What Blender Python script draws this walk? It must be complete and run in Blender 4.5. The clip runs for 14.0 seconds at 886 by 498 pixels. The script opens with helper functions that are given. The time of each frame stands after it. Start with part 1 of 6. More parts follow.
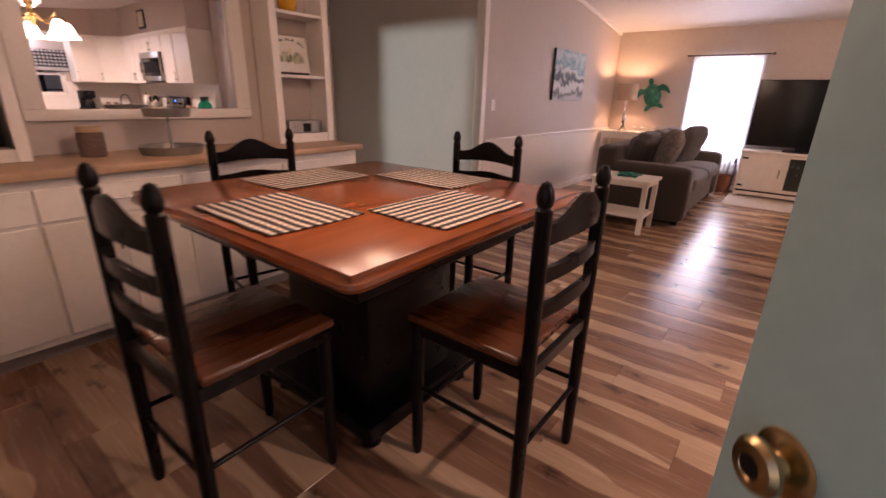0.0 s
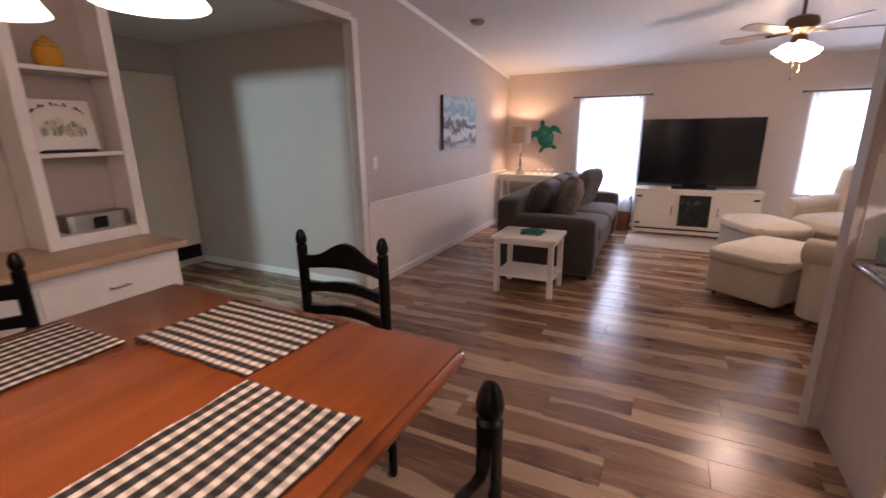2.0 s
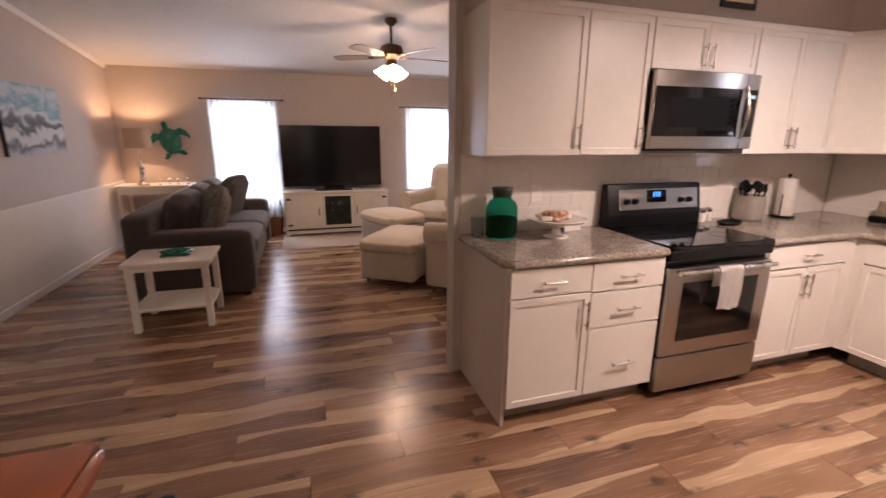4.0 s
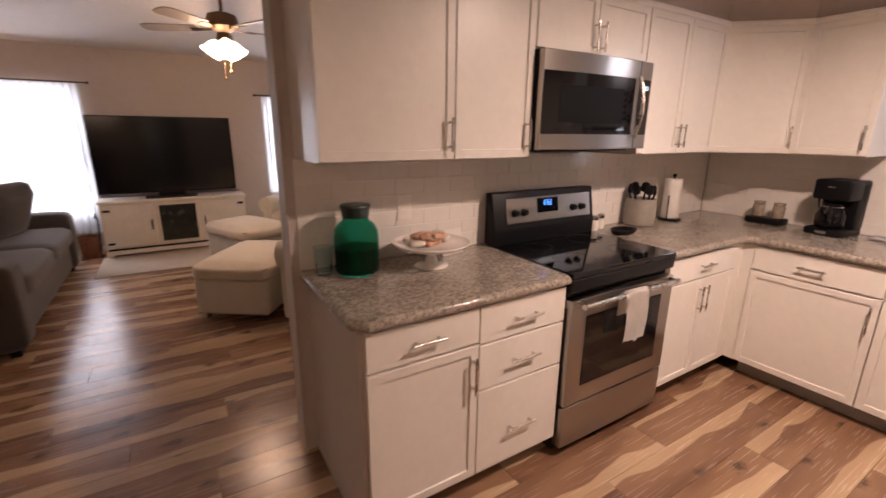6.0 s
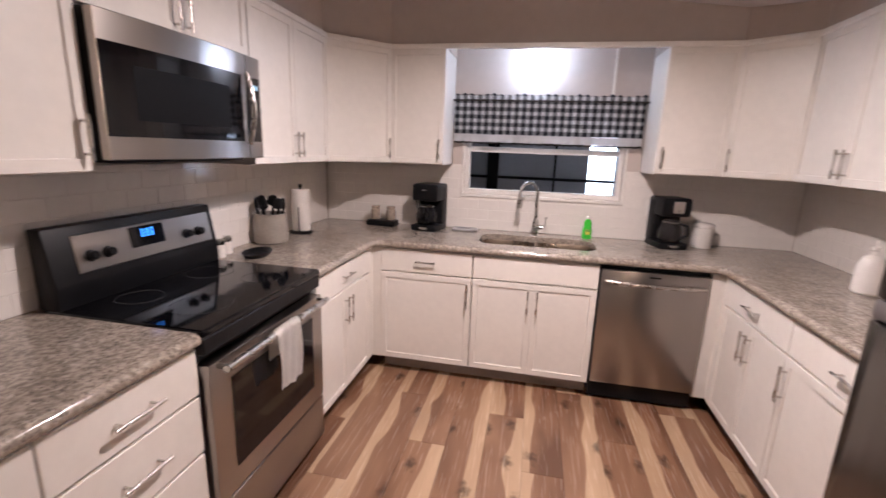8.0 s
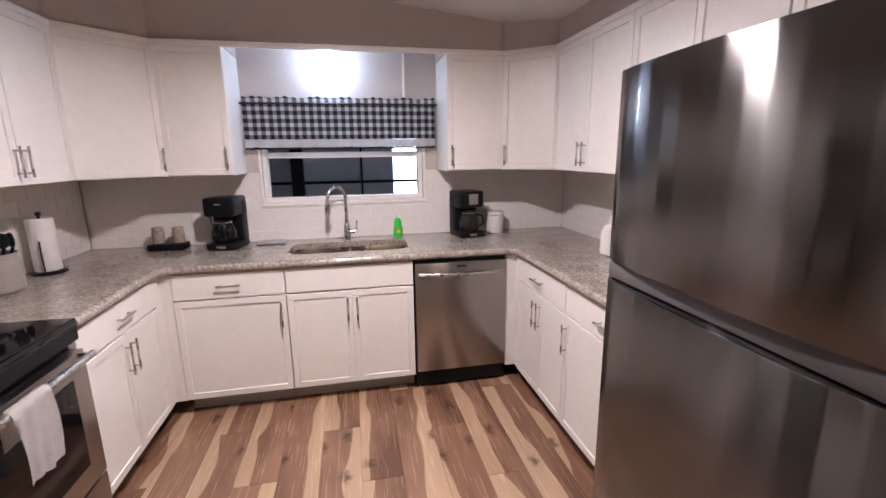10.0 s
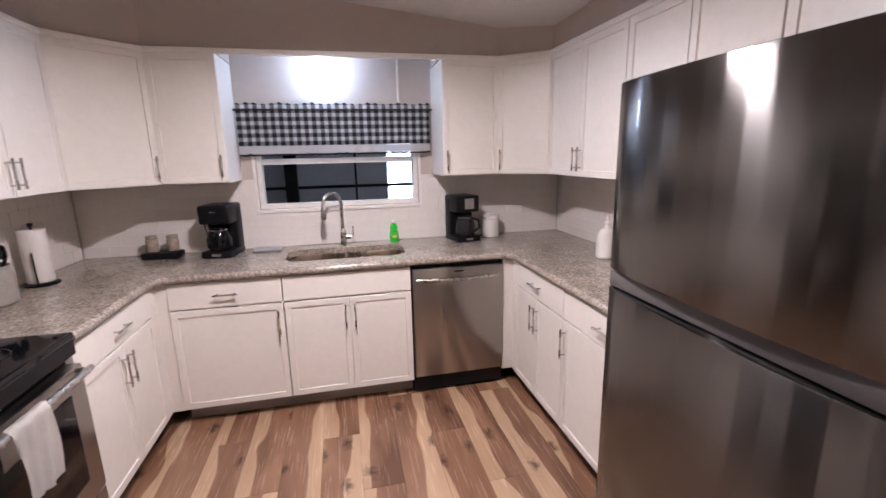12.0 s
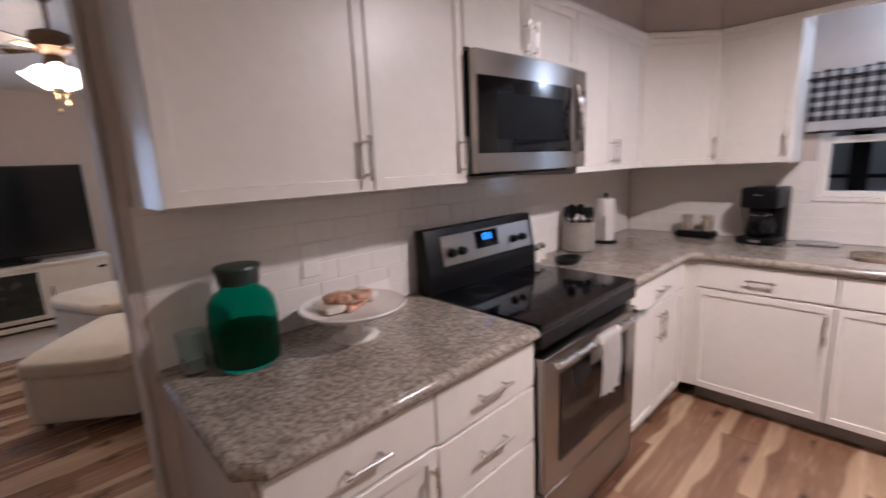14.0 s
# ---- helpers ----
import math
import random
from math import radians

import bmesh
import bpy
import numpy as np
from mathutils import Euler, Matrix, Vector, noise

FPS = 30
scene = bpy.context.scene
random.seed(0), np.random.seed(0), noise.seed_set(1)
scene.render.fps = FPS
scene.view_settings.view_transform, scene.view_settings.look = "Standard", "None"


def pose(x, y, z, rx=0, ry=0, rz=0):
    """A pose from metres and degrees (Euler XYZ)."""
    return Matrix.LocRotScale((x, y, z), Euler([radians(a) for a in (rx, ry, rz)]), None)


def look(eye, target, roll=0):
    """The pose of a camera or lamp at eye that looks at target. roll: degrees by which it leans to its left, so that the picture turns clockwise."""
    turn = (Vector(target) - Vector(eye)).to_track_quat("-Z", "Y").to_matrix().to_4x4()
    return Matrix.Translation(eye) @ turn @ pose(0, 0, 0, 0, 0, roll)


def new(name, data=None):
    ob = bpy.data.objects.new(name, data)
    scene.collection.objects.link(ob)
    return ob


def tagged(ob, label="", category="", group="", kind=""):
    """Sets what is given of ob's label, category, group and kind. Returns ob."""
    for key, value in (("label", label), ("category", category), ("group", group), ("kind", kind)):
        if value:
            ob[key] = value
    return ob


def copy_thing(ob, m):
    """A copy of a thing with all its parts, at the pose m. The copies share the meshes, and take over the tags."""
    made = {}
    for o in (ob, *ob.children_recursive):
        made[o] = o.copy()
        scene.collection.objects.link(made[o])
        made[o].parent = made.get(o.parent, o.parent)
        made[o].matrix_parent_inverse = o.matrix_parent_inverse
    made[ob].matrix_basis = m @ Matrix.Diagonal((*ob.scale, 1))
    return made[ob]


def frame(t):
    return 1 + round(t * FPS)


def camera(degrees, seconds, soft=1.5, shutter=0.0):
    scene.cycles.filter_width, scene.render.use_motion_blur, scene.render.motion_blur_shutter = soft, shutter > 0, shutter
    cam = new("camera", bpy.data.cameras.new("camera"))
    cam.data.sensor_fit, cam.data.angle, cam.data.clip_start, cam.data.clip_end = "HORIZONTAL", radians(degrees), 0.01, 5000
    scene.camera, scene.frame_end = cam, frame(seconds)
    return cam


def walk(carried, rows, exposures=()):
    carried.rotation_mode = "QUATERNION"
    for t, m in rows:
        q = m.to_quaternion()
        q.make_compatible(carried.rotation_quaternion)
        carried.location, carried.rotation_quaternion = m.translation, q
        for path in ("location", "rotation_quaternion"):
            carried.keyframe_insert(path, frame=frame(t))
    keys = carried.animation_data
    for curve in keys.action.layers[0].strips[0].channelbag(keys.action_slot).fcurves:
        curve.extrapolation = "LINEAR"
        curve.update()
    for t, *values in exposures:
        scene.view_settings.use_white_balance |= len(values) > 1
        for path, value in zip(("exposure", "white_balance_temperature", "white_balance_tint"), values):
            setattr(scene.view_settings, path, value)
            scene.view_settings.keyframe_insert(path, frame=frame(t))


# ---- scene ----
cam = camera(90.7, 14.0, shutter=0.4)
PATH = [
    (0, (0.09, -0.071, 1.301), (-1.067, 1.423, 0.644), 1.5),
    (0.5, (0.05, 0.211, 1.329), (-1.009, 1.771, 0.661), 0.1),
    (1, (0.006, 0.461, 1.464), (-1.008, 2.047, 0.789), -3.1),
    (1.5, (0.0, 0.632, 1.508), (-0.974, 2.281, 0.934), -2.8),
    (2, (-0.153, 0.76, 1.504), (-1.019, 2.487, 0.989), -0.8),
    (2.5, (-0.346, 0.858, 1.525), (-0.805, 2.738, 1.019), 0.9),
    (3, (-0.367, 0.883, 1.513), (-0.621, 2.803, 1.014), 0.4),
    (3.5, (-0.268, 0.91, 1.496), (-0.049, 2.833, 0.994), 1.7),
    (3.7, (-0.237, 0.882, 1.487), (0.169, 2.776, 0.991), 0.9),
    (5.8, (0.157, 1.431, 1.502), (1.105, 3.107, 0.961), 0.7),
    (6, (0.248, 1.485, 1.505), (1.269, 3.125, 0.985), 0.6),
    (6.5, (0.452, 1.632, 1.51), (1.658, 3.162, 1.06), 1.0),
    (7, (0.543, 1.688, 1.505), (2.109, 2.852, 1.067), 1.1),
    (7.5, (0.558, 1.746, 1.508), (2.361, 2.494, 1.07), 1.3),
    (8, (0.567, 1.726, 1.496), (2.479, 2.11, 1.051), 2.1),
    (8.5, (0.567, 1.682, 1.51), (2.513, 1.77, 1.056), 1.1),
    (9, (0.56, 1.633, 1.509), (2.506, 1.514, 1.064), 0.0),
    (9.2, (0.572, 1.635, 1.503), (2.513, 1.444, 1.063), -0.2),
    (11.5, (0.62, 1.676, 1.529), (2.51, 1.174, 1.111), -1.1),
    (12, (0.615, 1.68, 1.54), (2.521, 1.25, 1.112), -1.2),
    (12.5, (0.565, 1.698, 1.505), (2.519, 1.555, 1.104), -2.5),
    (13, (0.558, 1.782, 1.486), (2.479, 2.186, 1.103), -2.4),
    (13.5, (0.54, 1.825, 1.472), (2.247, 2.802, 1.104), -1.9),
    (14, (0.471, 1.908, 1.463), (1.825, 3.331, 1.087), -2.6),
]
EXPOSE = [(0, 0.22, 7050, 41), (0.5, 0.18, 6250, 33), (1.0, 0.14, 5900, 28), (3.0, -0.02, 6300, 27), (6.0, -0.38, 7100, 28), (7.2, -0.38, 7000, 28), (8.4, -0.22, 5400, 18), (12.5, -0.22, 5400, 18), (14, -0.4, 5450, 18)]
walk(cam, [(t, look(eye, target, roll)) for t, eye, target, roll in PATH], EXPOSE)

# ---- light ----
world = bpy.data.worlds.new("world")
scene.world = world
world.use_nodes = True
_nt = world.node_tree
_sky = _nt.nodes.new("ShaderNodeTexSky")
_sky.sky_type = "NISHITA"
_sky.sun_disc = False
_sky.sun_elevation = radians(40)
_sky.sun_rotation = radians(160)
_nt.links.new(_sky.outputs["Color"], _nt.nodes["Background"].inputs["Color"])
_nt.nodes["Background"].inputs["Strength"].default_value = 0.06


def lamp(name, kind, energy, colour, m, size=0.1, size_y=None):
    d = bpy.data.lights.new(name, kind)
    d.energy, d.color = energy, colour
    if kind == "AREA":
        d.shape = "RECTANGLE"
        d.size, d.size_y = size, size_y or size
    elif kind == "POINT":
        d.shadow_soft_size = size
    elif kind == "SUN":
        d.angle = size
    ob = new(name, d)
    ob.matrix_world = m
    return ob

# lamps of the rooms
WARM = (1.0, 0.72, 0.47)
kitchen_lamp = lamp("kitchen_ceiling_lamp", "AREA", 64, (1.0, 0.84, 0.70), pose(2.2, 1.68, 2.325), 0.12)
kitchen_lamp.data.spread = radians(167)     # sunk in its pan
lamp("sink_lamp", "POINT", 11, (0.72, 0.87, 1.0), pose(3.755, 1.76, 2.09), 0.03)
lamp("chandelier_lamp", "POINT", 20, WARM, pose(-0.98, 1.02, 2.06), 0.06)
lamp("chandelier_downlight", "AREA", 2.5, WARM, pose(-0.98, 1.02, 1.70), 0.42)
lamp("fan_lamp", "POINT", 46, WARM, pose(0.785, 5.85, 2.03), 0.09)
lamp("table_lamp_bulb", "POINT", 24, (1.0, 0.66, 0.36), pose(-2.27, 7.85, 1.49), 0.03)
# daylight of the two living room windows
for x in (-0.98, 1.93):
    lamp("window_daylight", "AREA", 15, (0.80, 0.90, 1.0), look((x, 8.12, 1.25), (x, 0, 0.6)), 0.85, 1.3)
# daylight of the front door
lamp("door_daylight", "AREA", 0.7, (0.78, 0.90, 1.0), look((0.25, -0.46, 1.3), (-1.0, 3, 1.3)), 0.7, 1.4)
# added daylight from an unseen side room, shaped by its doorway on the hall wall
lamp("window_daylight", "AREA", 85, (0.60, 0.93, 0.88), look((-4.6, -0.30, 2.0), (-3.7, 3.9, 1.2)), 0.30, 0.22)

# ---- materials ----
def mat(name, base, rough=0.5, metal=0.0, **kw):
    """Principled material with noise variation at two scales and a fine bump. kw: var, scale, bump, bscale, coat, trans, emit"""
    m = bpy.data.materials.new(name)
    m.use_nodes = True
    nt = m.node_tree
    b = nt.nodes["Principled BSDF"]
    b.inputs["Roughness"].default_value = rough
    b.inputs["Metallic"].default_value = metal
    b.inputs["Base Color"].default_value = (*base, 1)
    var, scale = kw.get("var", 0.08), kw.get("scale", 6.0)
    tc = nt.nodes.new("ShaderNodeTexCoord")
    if var > 0:
        n1, n2 = nt.nodes.new("ShaderNodeTexNoise"), nt.nodes.new("ShaderNodeTexNoise")
        n1.inputs["Scale"].default_value, n2.inputs["Scale"].default_value = scale, scale * 9
        n1.inputs["Detail"].default_value = n2.inputs["Detail"].default_value = 5
        nt.links.new(tc.outputs["Object"], n1.inputs["Vector"])
        nt.links.new(tc.outputs["Object"], n2.inputs["Vector"])
        add = nt.nodes.new("ShaderNodeMath")
        nt.links.new(n1.outputs["Fac"], add.inputs[0])
        nt.links.new(n2.outputs["Fac"], add.inputs[1])
        rng = nt.nodes.new("ShaderNodeMapRange")
        rng.inputs["From Min"].default_value, rng.inputs["From Max"].default_value = 0.7, 1.3
        rng.inputs["To Min"].default_value, rng.inputs["To Max"].default_value = 1 - var, 1 + var
        nt.links.new(add.outputs[0], rng.inputs["Value"])
        mul = nt.nodes.new("ShaderNodeMix")
        mul.data_type, mul.blend_type = "RGBA", "MULTIPLY"
        mul.inputs["Factor"].default_value = 1
        mul.inputs["A"].default_value = (*base, 1)
        nt.links.new(rng.outputs["Result"], mul.inputs["B"])
        nt.links.new(mul.outputs["Result"], b.inputs["Base Color"])
        rr = nt.nodes.new("ShaderNodeMapRange")
        rr.inputs["From Min"].default_value, rr.inputs["From Max"].default_value = 0.3, 0.7
        rr.inputs["To Min"].default_value, rr.inputs["To Max"].default_value = rough * 0.85, min(1, rough * 1.15)
        nt.links.new(n1.outputs["Fac"], rr.inputs["Value"])
        nt.links.new(rr.outputs["Result"], b.inputs["Roughness"])
    if kw.get("bump", 0) > 0:
        n3, bp = nt.nodes.new("ShaderNodeTexNoise"), nt.nodes.new("ShaderNodeBump")
        n3.inputs["Scale"].default_value = kw.get("bscale", 120)
        n3.inputs["Detail"].default_value = 4
        bp.inputs["Strength"].default_value, bp.inputs["Distance"].default_value = kw["bump"], 0.004
        nt.links.new(tc.outputs["Object"], n3.inputs["Vector"])
        nt.links.new(n3.outputs["Fac"], bp.inputs["Height"])
        nt.links.new(bp.outputs["Normal"], b.inputs["Normal"])
    b.inputs["Coat Weight"].default_value = kw.get("coat", 0)
    b.inputs["Coat Roughness"].default_value = kw.get("coat_rough", 0.1)
    b.inputs["Transmission Weight"].default_value = kw.get("trans", 0)
    b.inputs["Specular IOR Level"].default_value = kw.get("spec", 0.5)
    if kw.get("ior"):
        b.inputs["IOR"].default_value = kw["ior"]
    if kw.get("sheen"):
        b.inputs["Sheen Weight"].default_value = kw["sheen"]
    if kw.get("emit"):
        b.inputs["Emission Color"].default_value = (*kw.get("glow", base), 1)
        b.inputs["Emission Strength"].default_value = kw["emit"]
    return m


WALL = mat("wall_paint", (0.52, 0.45, 0.405), 0.6, var=0.04, scale=2, bump=0.15, bscale=260)
CEIL = mat("ceiling_paint", (0.66, 0.64, 0.63), 0.75, var=0.04, scale=2, bump=0.5, bscale=160)
WHITE = mat("white_paint", (0.80, 0.76, 0.71), 0.4, var=0.04, scale=4, bump=0.05, bscale=90)
CAB = mat("cabinet_white", (0.74, 0.695, 0.64), 0.35, var=0.035, scale=3, bump=0.05, bscale=60)
WAINS = mat("wainscot_paint", (0.80, 0.74, 0.68), 0.45, var=0.04, scale=3, bump=0.08)
BLACK = mat("black_lacquer", (0.004, 0.0032, 0.0032), 0.30, var=0.2, scale=8, bump=0.06, bscale=40, coat=0.02, spec=0.16)
PLASTIC = mat("black_plastic", (0.006, 0.006, 0.007), 0.38, var=0.1, spec=0.2)
GLOSS = mat("black_glass", (0.003, 0.003, 0.004), 0.06, var=0, spec=0.4)
STEEL = mat("stainless_steel", (0.50, 0.475, 0.45), 0.32, 1.0, var=0.06, scale=5)
NICKEL = mat("brushed_nickel", (0.55, 0.52, 0.48), 0.28, 1.0, var=0.05, scale=20)


def nodes(name, rough=0.5, metal=0.0):
    m = bpy.data.materials.new(name)
    m.use_nodes = True
    nt = m.node_tree
    b = nt.nodes["Principled BSDF"]
    b.inputs["Roughness"].default_value, b.inputs["Metallic"].default_value = rough, metal
    return m, nt, b


def node(nt, kind, ins=(), operation="", data_type="", blend_type=""):
    n = nt.nodes.new(kind)
    if operation:
        n.operation = operation
    if data_type:
        n.data_type = data_type
    if blend_type:
        n.blend_type = blend_type
    for k, v in ins:
        if isinstance(v, bpy.types.NodeSocket):
            nt.links.new(v, n.inputs[k])
        else:
            n.inputs[k].default_value = v
    return n


def ramp(nt, fac, stops):
    r = nt.nodes.new("ShaderNodeValToRGB")
    e = r.color_ramp.elements
    while len(e) < len(stops):
        e.new(0.5)
    for el, (p, c) in zip(e, stops):
        el.position, el.color = p, (*c, 1)
    nt.links.new(fac, r.inputs["Fac"])
    return r.outputs["Color"]


PW, PL = 0.197, 1.22                        # plank width and length


def plank_material():
    """Laminate planks: cream sapwood and brown heartwood with wavy borders, fine grain and dark knots."""
    m, nt, b = nodes("plank_laminate", 0.2)
    tc = node(nt, "ShaderNodeTexCoord").outputs["Object"]
    inf = node(nt, "ShaderNodeObjectInfo").outputs["Random"]
    isl = node(nt, "ShaderNodeNewGeometry").outputs["Random Per Island"]
    rnd = node(nt, "ShaderNodeMath", [(0, inf), (1, isl)], operation="ADD").outputs[0]
    off = node(nt, "ShaderNodeMath", [(0, rnd), (1, 37.0)], operation="MULTIPLY").outputs[0]
    vec = node(nt, "ShaderNodeVectorMath", [(0, tc), (1, off)], operation="ADD").outputs[0]
    one = node(nt, "ShaderNodeMath", [(0, rnd)], operation="FRACT").outputs[0]
    two = node(nt, "ShaderNodeMath", [(0, node(nt, "ShaderNodeMath", [(0, rnd), (1, 7.31)], operation="MULTIPLY").outputs[0])], operation="FRACT").outputs[0]
    st = node(nt, "ShaderNodeMapping", [("Vector", vec), ("Scale", (1.25, 1.5, 1.0))]).outputs[0]
    wave = node(nt, "ShaderNodeTexNoise", [("Vector", st), ("Scale", 1.0), ("Detail", 1.6), ("Distortion", 0.5)]).outputs["Fac"]
    across = node(nt, "ShaderNodeMath", [(0, node(nt, "ShaderNodeMath", [(0, node(nt, "ShaderNodeSeparateXYZ", [("Vector", tc)]).outputs[1]), (1, 1 / PW)], operation="MULTIPLY").outputs[0])], operation="FRACT").outputs[0]
    flip = node(nt, "ShaderNodeMath", [(0, two), (1, 0.5)], operation="GREATER_THAN").outputs[0]
    back = node(nt, "ShaderNodeMath", [(0, 1.0), (1, across)], operation="SUBTRACT").outputs[0]
    v = node(nt, "ShaderNodeMix", [("Factor", flip), ("A", across), ("B", back)], data_type="FLOAT").outputs[0]
    wob = node(nt, "ShaderNodeMapRange", [("Value", wave), ("From Min", 0.25), ("From Max", 0.75), ("To Min", -0.30), ("To Max", 0.30)]).outputs[0]
    shift = node(nt, "ShaderNodeMapRange", [("Value", one), ("To Min", -0.30), ("To Max", 0.16)]).outputs[0]
    edge = node(nt, "ShaderNodeMath", [(0, node(nt, "ShaderNodeMath", [(0, v), (1, wob)], operation="ADD").outputs[0]), (1, shift)], operation="ADD").outputs[0]
    sap = node(nt, "ShaderNodeMapRange", [("Value", edge), ("From Min", 0.60), ("From Max", 0.635), ("To Min", 0.0), ("To Max", 1.0)]).outputs[0]
    bv = node(nt, "ShaderNodeMapping", [("Vector", vec), ("Scale", (1.1, 4.5, 1.0))]).outputs[0]
    big = node(nt, "ShaderNodeTexNoise", [("Vector", bv), ("Scale", 1.0), ("Detail", 2.5), ("Distortion", 0.8)]).outputs["Fac"]
    tone = node(nt, "ShaderNodeMath", [(0, big), (1, node(nt, "ShaderNodeMapRange", [("Value", two), ("To Min", -0.12), ("To Max", 0.12)]).outputs[0])], operation="ADD").outputs[0]
    heart = ramp(nt, tone, [(0.28, (0.125, 0.062, 0.036)), (0.45, (0.205, 0.108, 0.064)), (0.70, (0.29, 0.165, 0.098))])
    cream = ramp(nt, tone, [(0.3, (0.38, 0.245, 0.15)), (0.7, (0.50, 0.345, 0.22))])
    col = node(nt, "ShaderNodeMix", [("Factor", sap), ("A", heart), ("B", cream)], data_type="RGBA").outputs["Result"]
    gv = node(nt, "ShaderNodeMapping", [("Vector", vec), ("Scale", (2.5, 70.0, 1.0))]).outputs[0]
    grain = node(nt, "ShaderNodeTexNoise", [("Vector", gv), ("Scale", 1.6), ("Detail", 6.0)]).outputs["Fac"]
    gr = node(nt, "ShaderNodeMapRange", [("Value", grain), ("From Min", 0.3), ("From Max", 0.7), ("To Min", 0.95), ("To Max", 1.04)]).outputs[0]
    mul = node(nt, "ShaderNodeMix", [("Factor", 1.0), ("A", col), ("B", gr)], data_type="RGBA", blend_type="MULTIPLY")
    fuzz = node(nt, "ShaderNodeTexNoise", [("Vector", vec), ("Scale", 26.0), ("Detail", 3.0)]).outputs["Color"]
    bent = node(nt, "ShaderNodeVectorMath", [(0, fuzz), (1, (0.13, 0.06, 0.0))], operation="MULTIPLY").outputs[0]
    kw2 = node(nt, "ShaderNodeVectorMath", [(0, vec), (1, bent)], operation="ADD").outputs[0]
    kv = node(nt, "ShaderNodeMapping", [("Vector", kw2), ("Scale", (2.1, 3.9, 1.0))]).outputs[0]
    vor = node(nt, "ShaderNodeTexVoronoi", [("Vector", kv), ("Scale", 1.0)])
    vor.voronoi_dimensions = "2D"
    kf = node(nt, "ShaderNodeMapRange", [("Value", vor.outputs["Distance"]), ("From Min", 0.02), ("From Max", 0.135), ("To Min", 0.78), ("To Max", 0.0)]).outputs[0]
    mix = node(nt, "ShaderNodeMix", [("Factor", kf), ("A", mul.outputs["Result"]), ("B", (0.035, 0.02, 0.013, 1))], data_type="RGBA")
    nt.links.new(mix.outputs["Result"], b.inputs["Base Color"])
    rr = node(nt, "ShaderNodeMapRange", [("Value", grain), ("From Min", 0.3), ("From Max", 0.7), ("To Min", 0.22), ("To Max", 0.29)]).outputs[0]
    nt.links.new(rr, b.inputs["Roughness"])
    bp = node(nt, "ShaderNodeBump", [("Height", grain), ("Strength", 0.06), ("Distance", 0.002)])
    nt.links.new(bp.outputs[0], b.inputs["Normal"])
    return m


def granite_material():
    m, nt, b = nodes("granite", 0.12)
    tc = node(nt, "ShaderNodeTexCoord").outputs["Object"]
    n1 = node(nt, "ShaderNodeTexNoise", [("Vector", tc), ("Scale", 62.0), ("Detail", 4.0), ("Roughness", 0.6)]).outputs["Fac"]
    n2 = node(nt, "ShaderNodeTexNoise", [("Vector", tc), ("Scale", 9.0), ("Detail", 3.0)]).outputs["Fac"]
    v = node(nt, "ShaderNodeTexVoronoi", [("Vector", tc), ("Scale", 160.0)]).outputs["Color"]
    vs = node(nt, "ShaderNodeSeparateColor", [("Color", v)]).outputs[0]
    s = node(nt, "ShaderNodeMath", [(0, n1), (1, node(nt, "ShaderNodeMapRange", [("Value", n2), ("From Min", 0.3), ("From Max", 0.7), ("To Min", -0.06), ("To Max", 0.06)]).outputs[0])], operation="ADD").outputs[0]
    col = ramp(nt, s, [(0.34, (0.19, 0.158, 0.13)), (0.43, (0.26, 0.218, 0.178)), (0.53, (0.335, 0.285, 0.235)), (0.68, (0.44, 0.385, 0.325))])
    dk = node(nt, "ShaderNodeMapRange", [("Value", vs), ("From Min", 0.84), ("From Max", 0.88), ("To Min", 0.0), ("To Max", 0.5)]).outputs[0]
    mix = node(nt, "ShaderNodeMix", [("Factor", dk), ("A", col), ("B", (0.07, 0.055, 0.05, 1))], data_type="RGBA")
    nt.links.new(mix.outputs["Result"], b.inputs["Base Color"])
    return m


def brushed(name, base, rough, axis=0, aniso=0.6):
    """Brushed metal: fine streaks along one axis in the roughness and bump."""
    m, nt, b = nodes(name, rough, 1.0)
    b.inputs["Base Color"].default_value = (*base, 1)
    tc = node(nt, "ShaderNodeTexCoord").outputs["Object"]
    sc = [420.0, 420.0, 420.0]
    sc[axis] = 2.0
    mp = node(nt, "ShaderNodeMapping", [("Vector", tc), ("Scale", tuple(sc))]).outputs[0]
    n1 = node(nt, "ShaderNodeTexNoise", [("Vector", mp), ("Scale", 1.0), ("Detail", 4.0)]).outputs["Fac"]
    n2 = node(nt, "ShaderNodeTexNoise", [("Vector", tc), ("Scale", 3.0), ("Detail", 3.0)]).outputs["Fac"]
    a = node(nt, "ShaderNodeMath", [(0, n1), (1, n2)], operation="ADD").outputs[0]
    r = node(nt, "ShaderNodeMapRange", [("Value", a), ("From Min", 0.7), ("From Max", 1.3), ("To Min", rough * 0.985), ("To Max", rough * 1.015)]).outputs[0]
    nt.links.new(r, b.inputs["Roughness"])
    tg = node(nt, "ShaderNodeTangent")
    tg.direction_type, tg.axis = "RADIAL", "Z"
    nt.links.new(tg.outputs[0], b.inputs["Tangent"])
    b.inputs["Anisotropic"].default_value = aniso
    b.inputs["Anisotropic Rotation"].default_value = 0.25
    return m


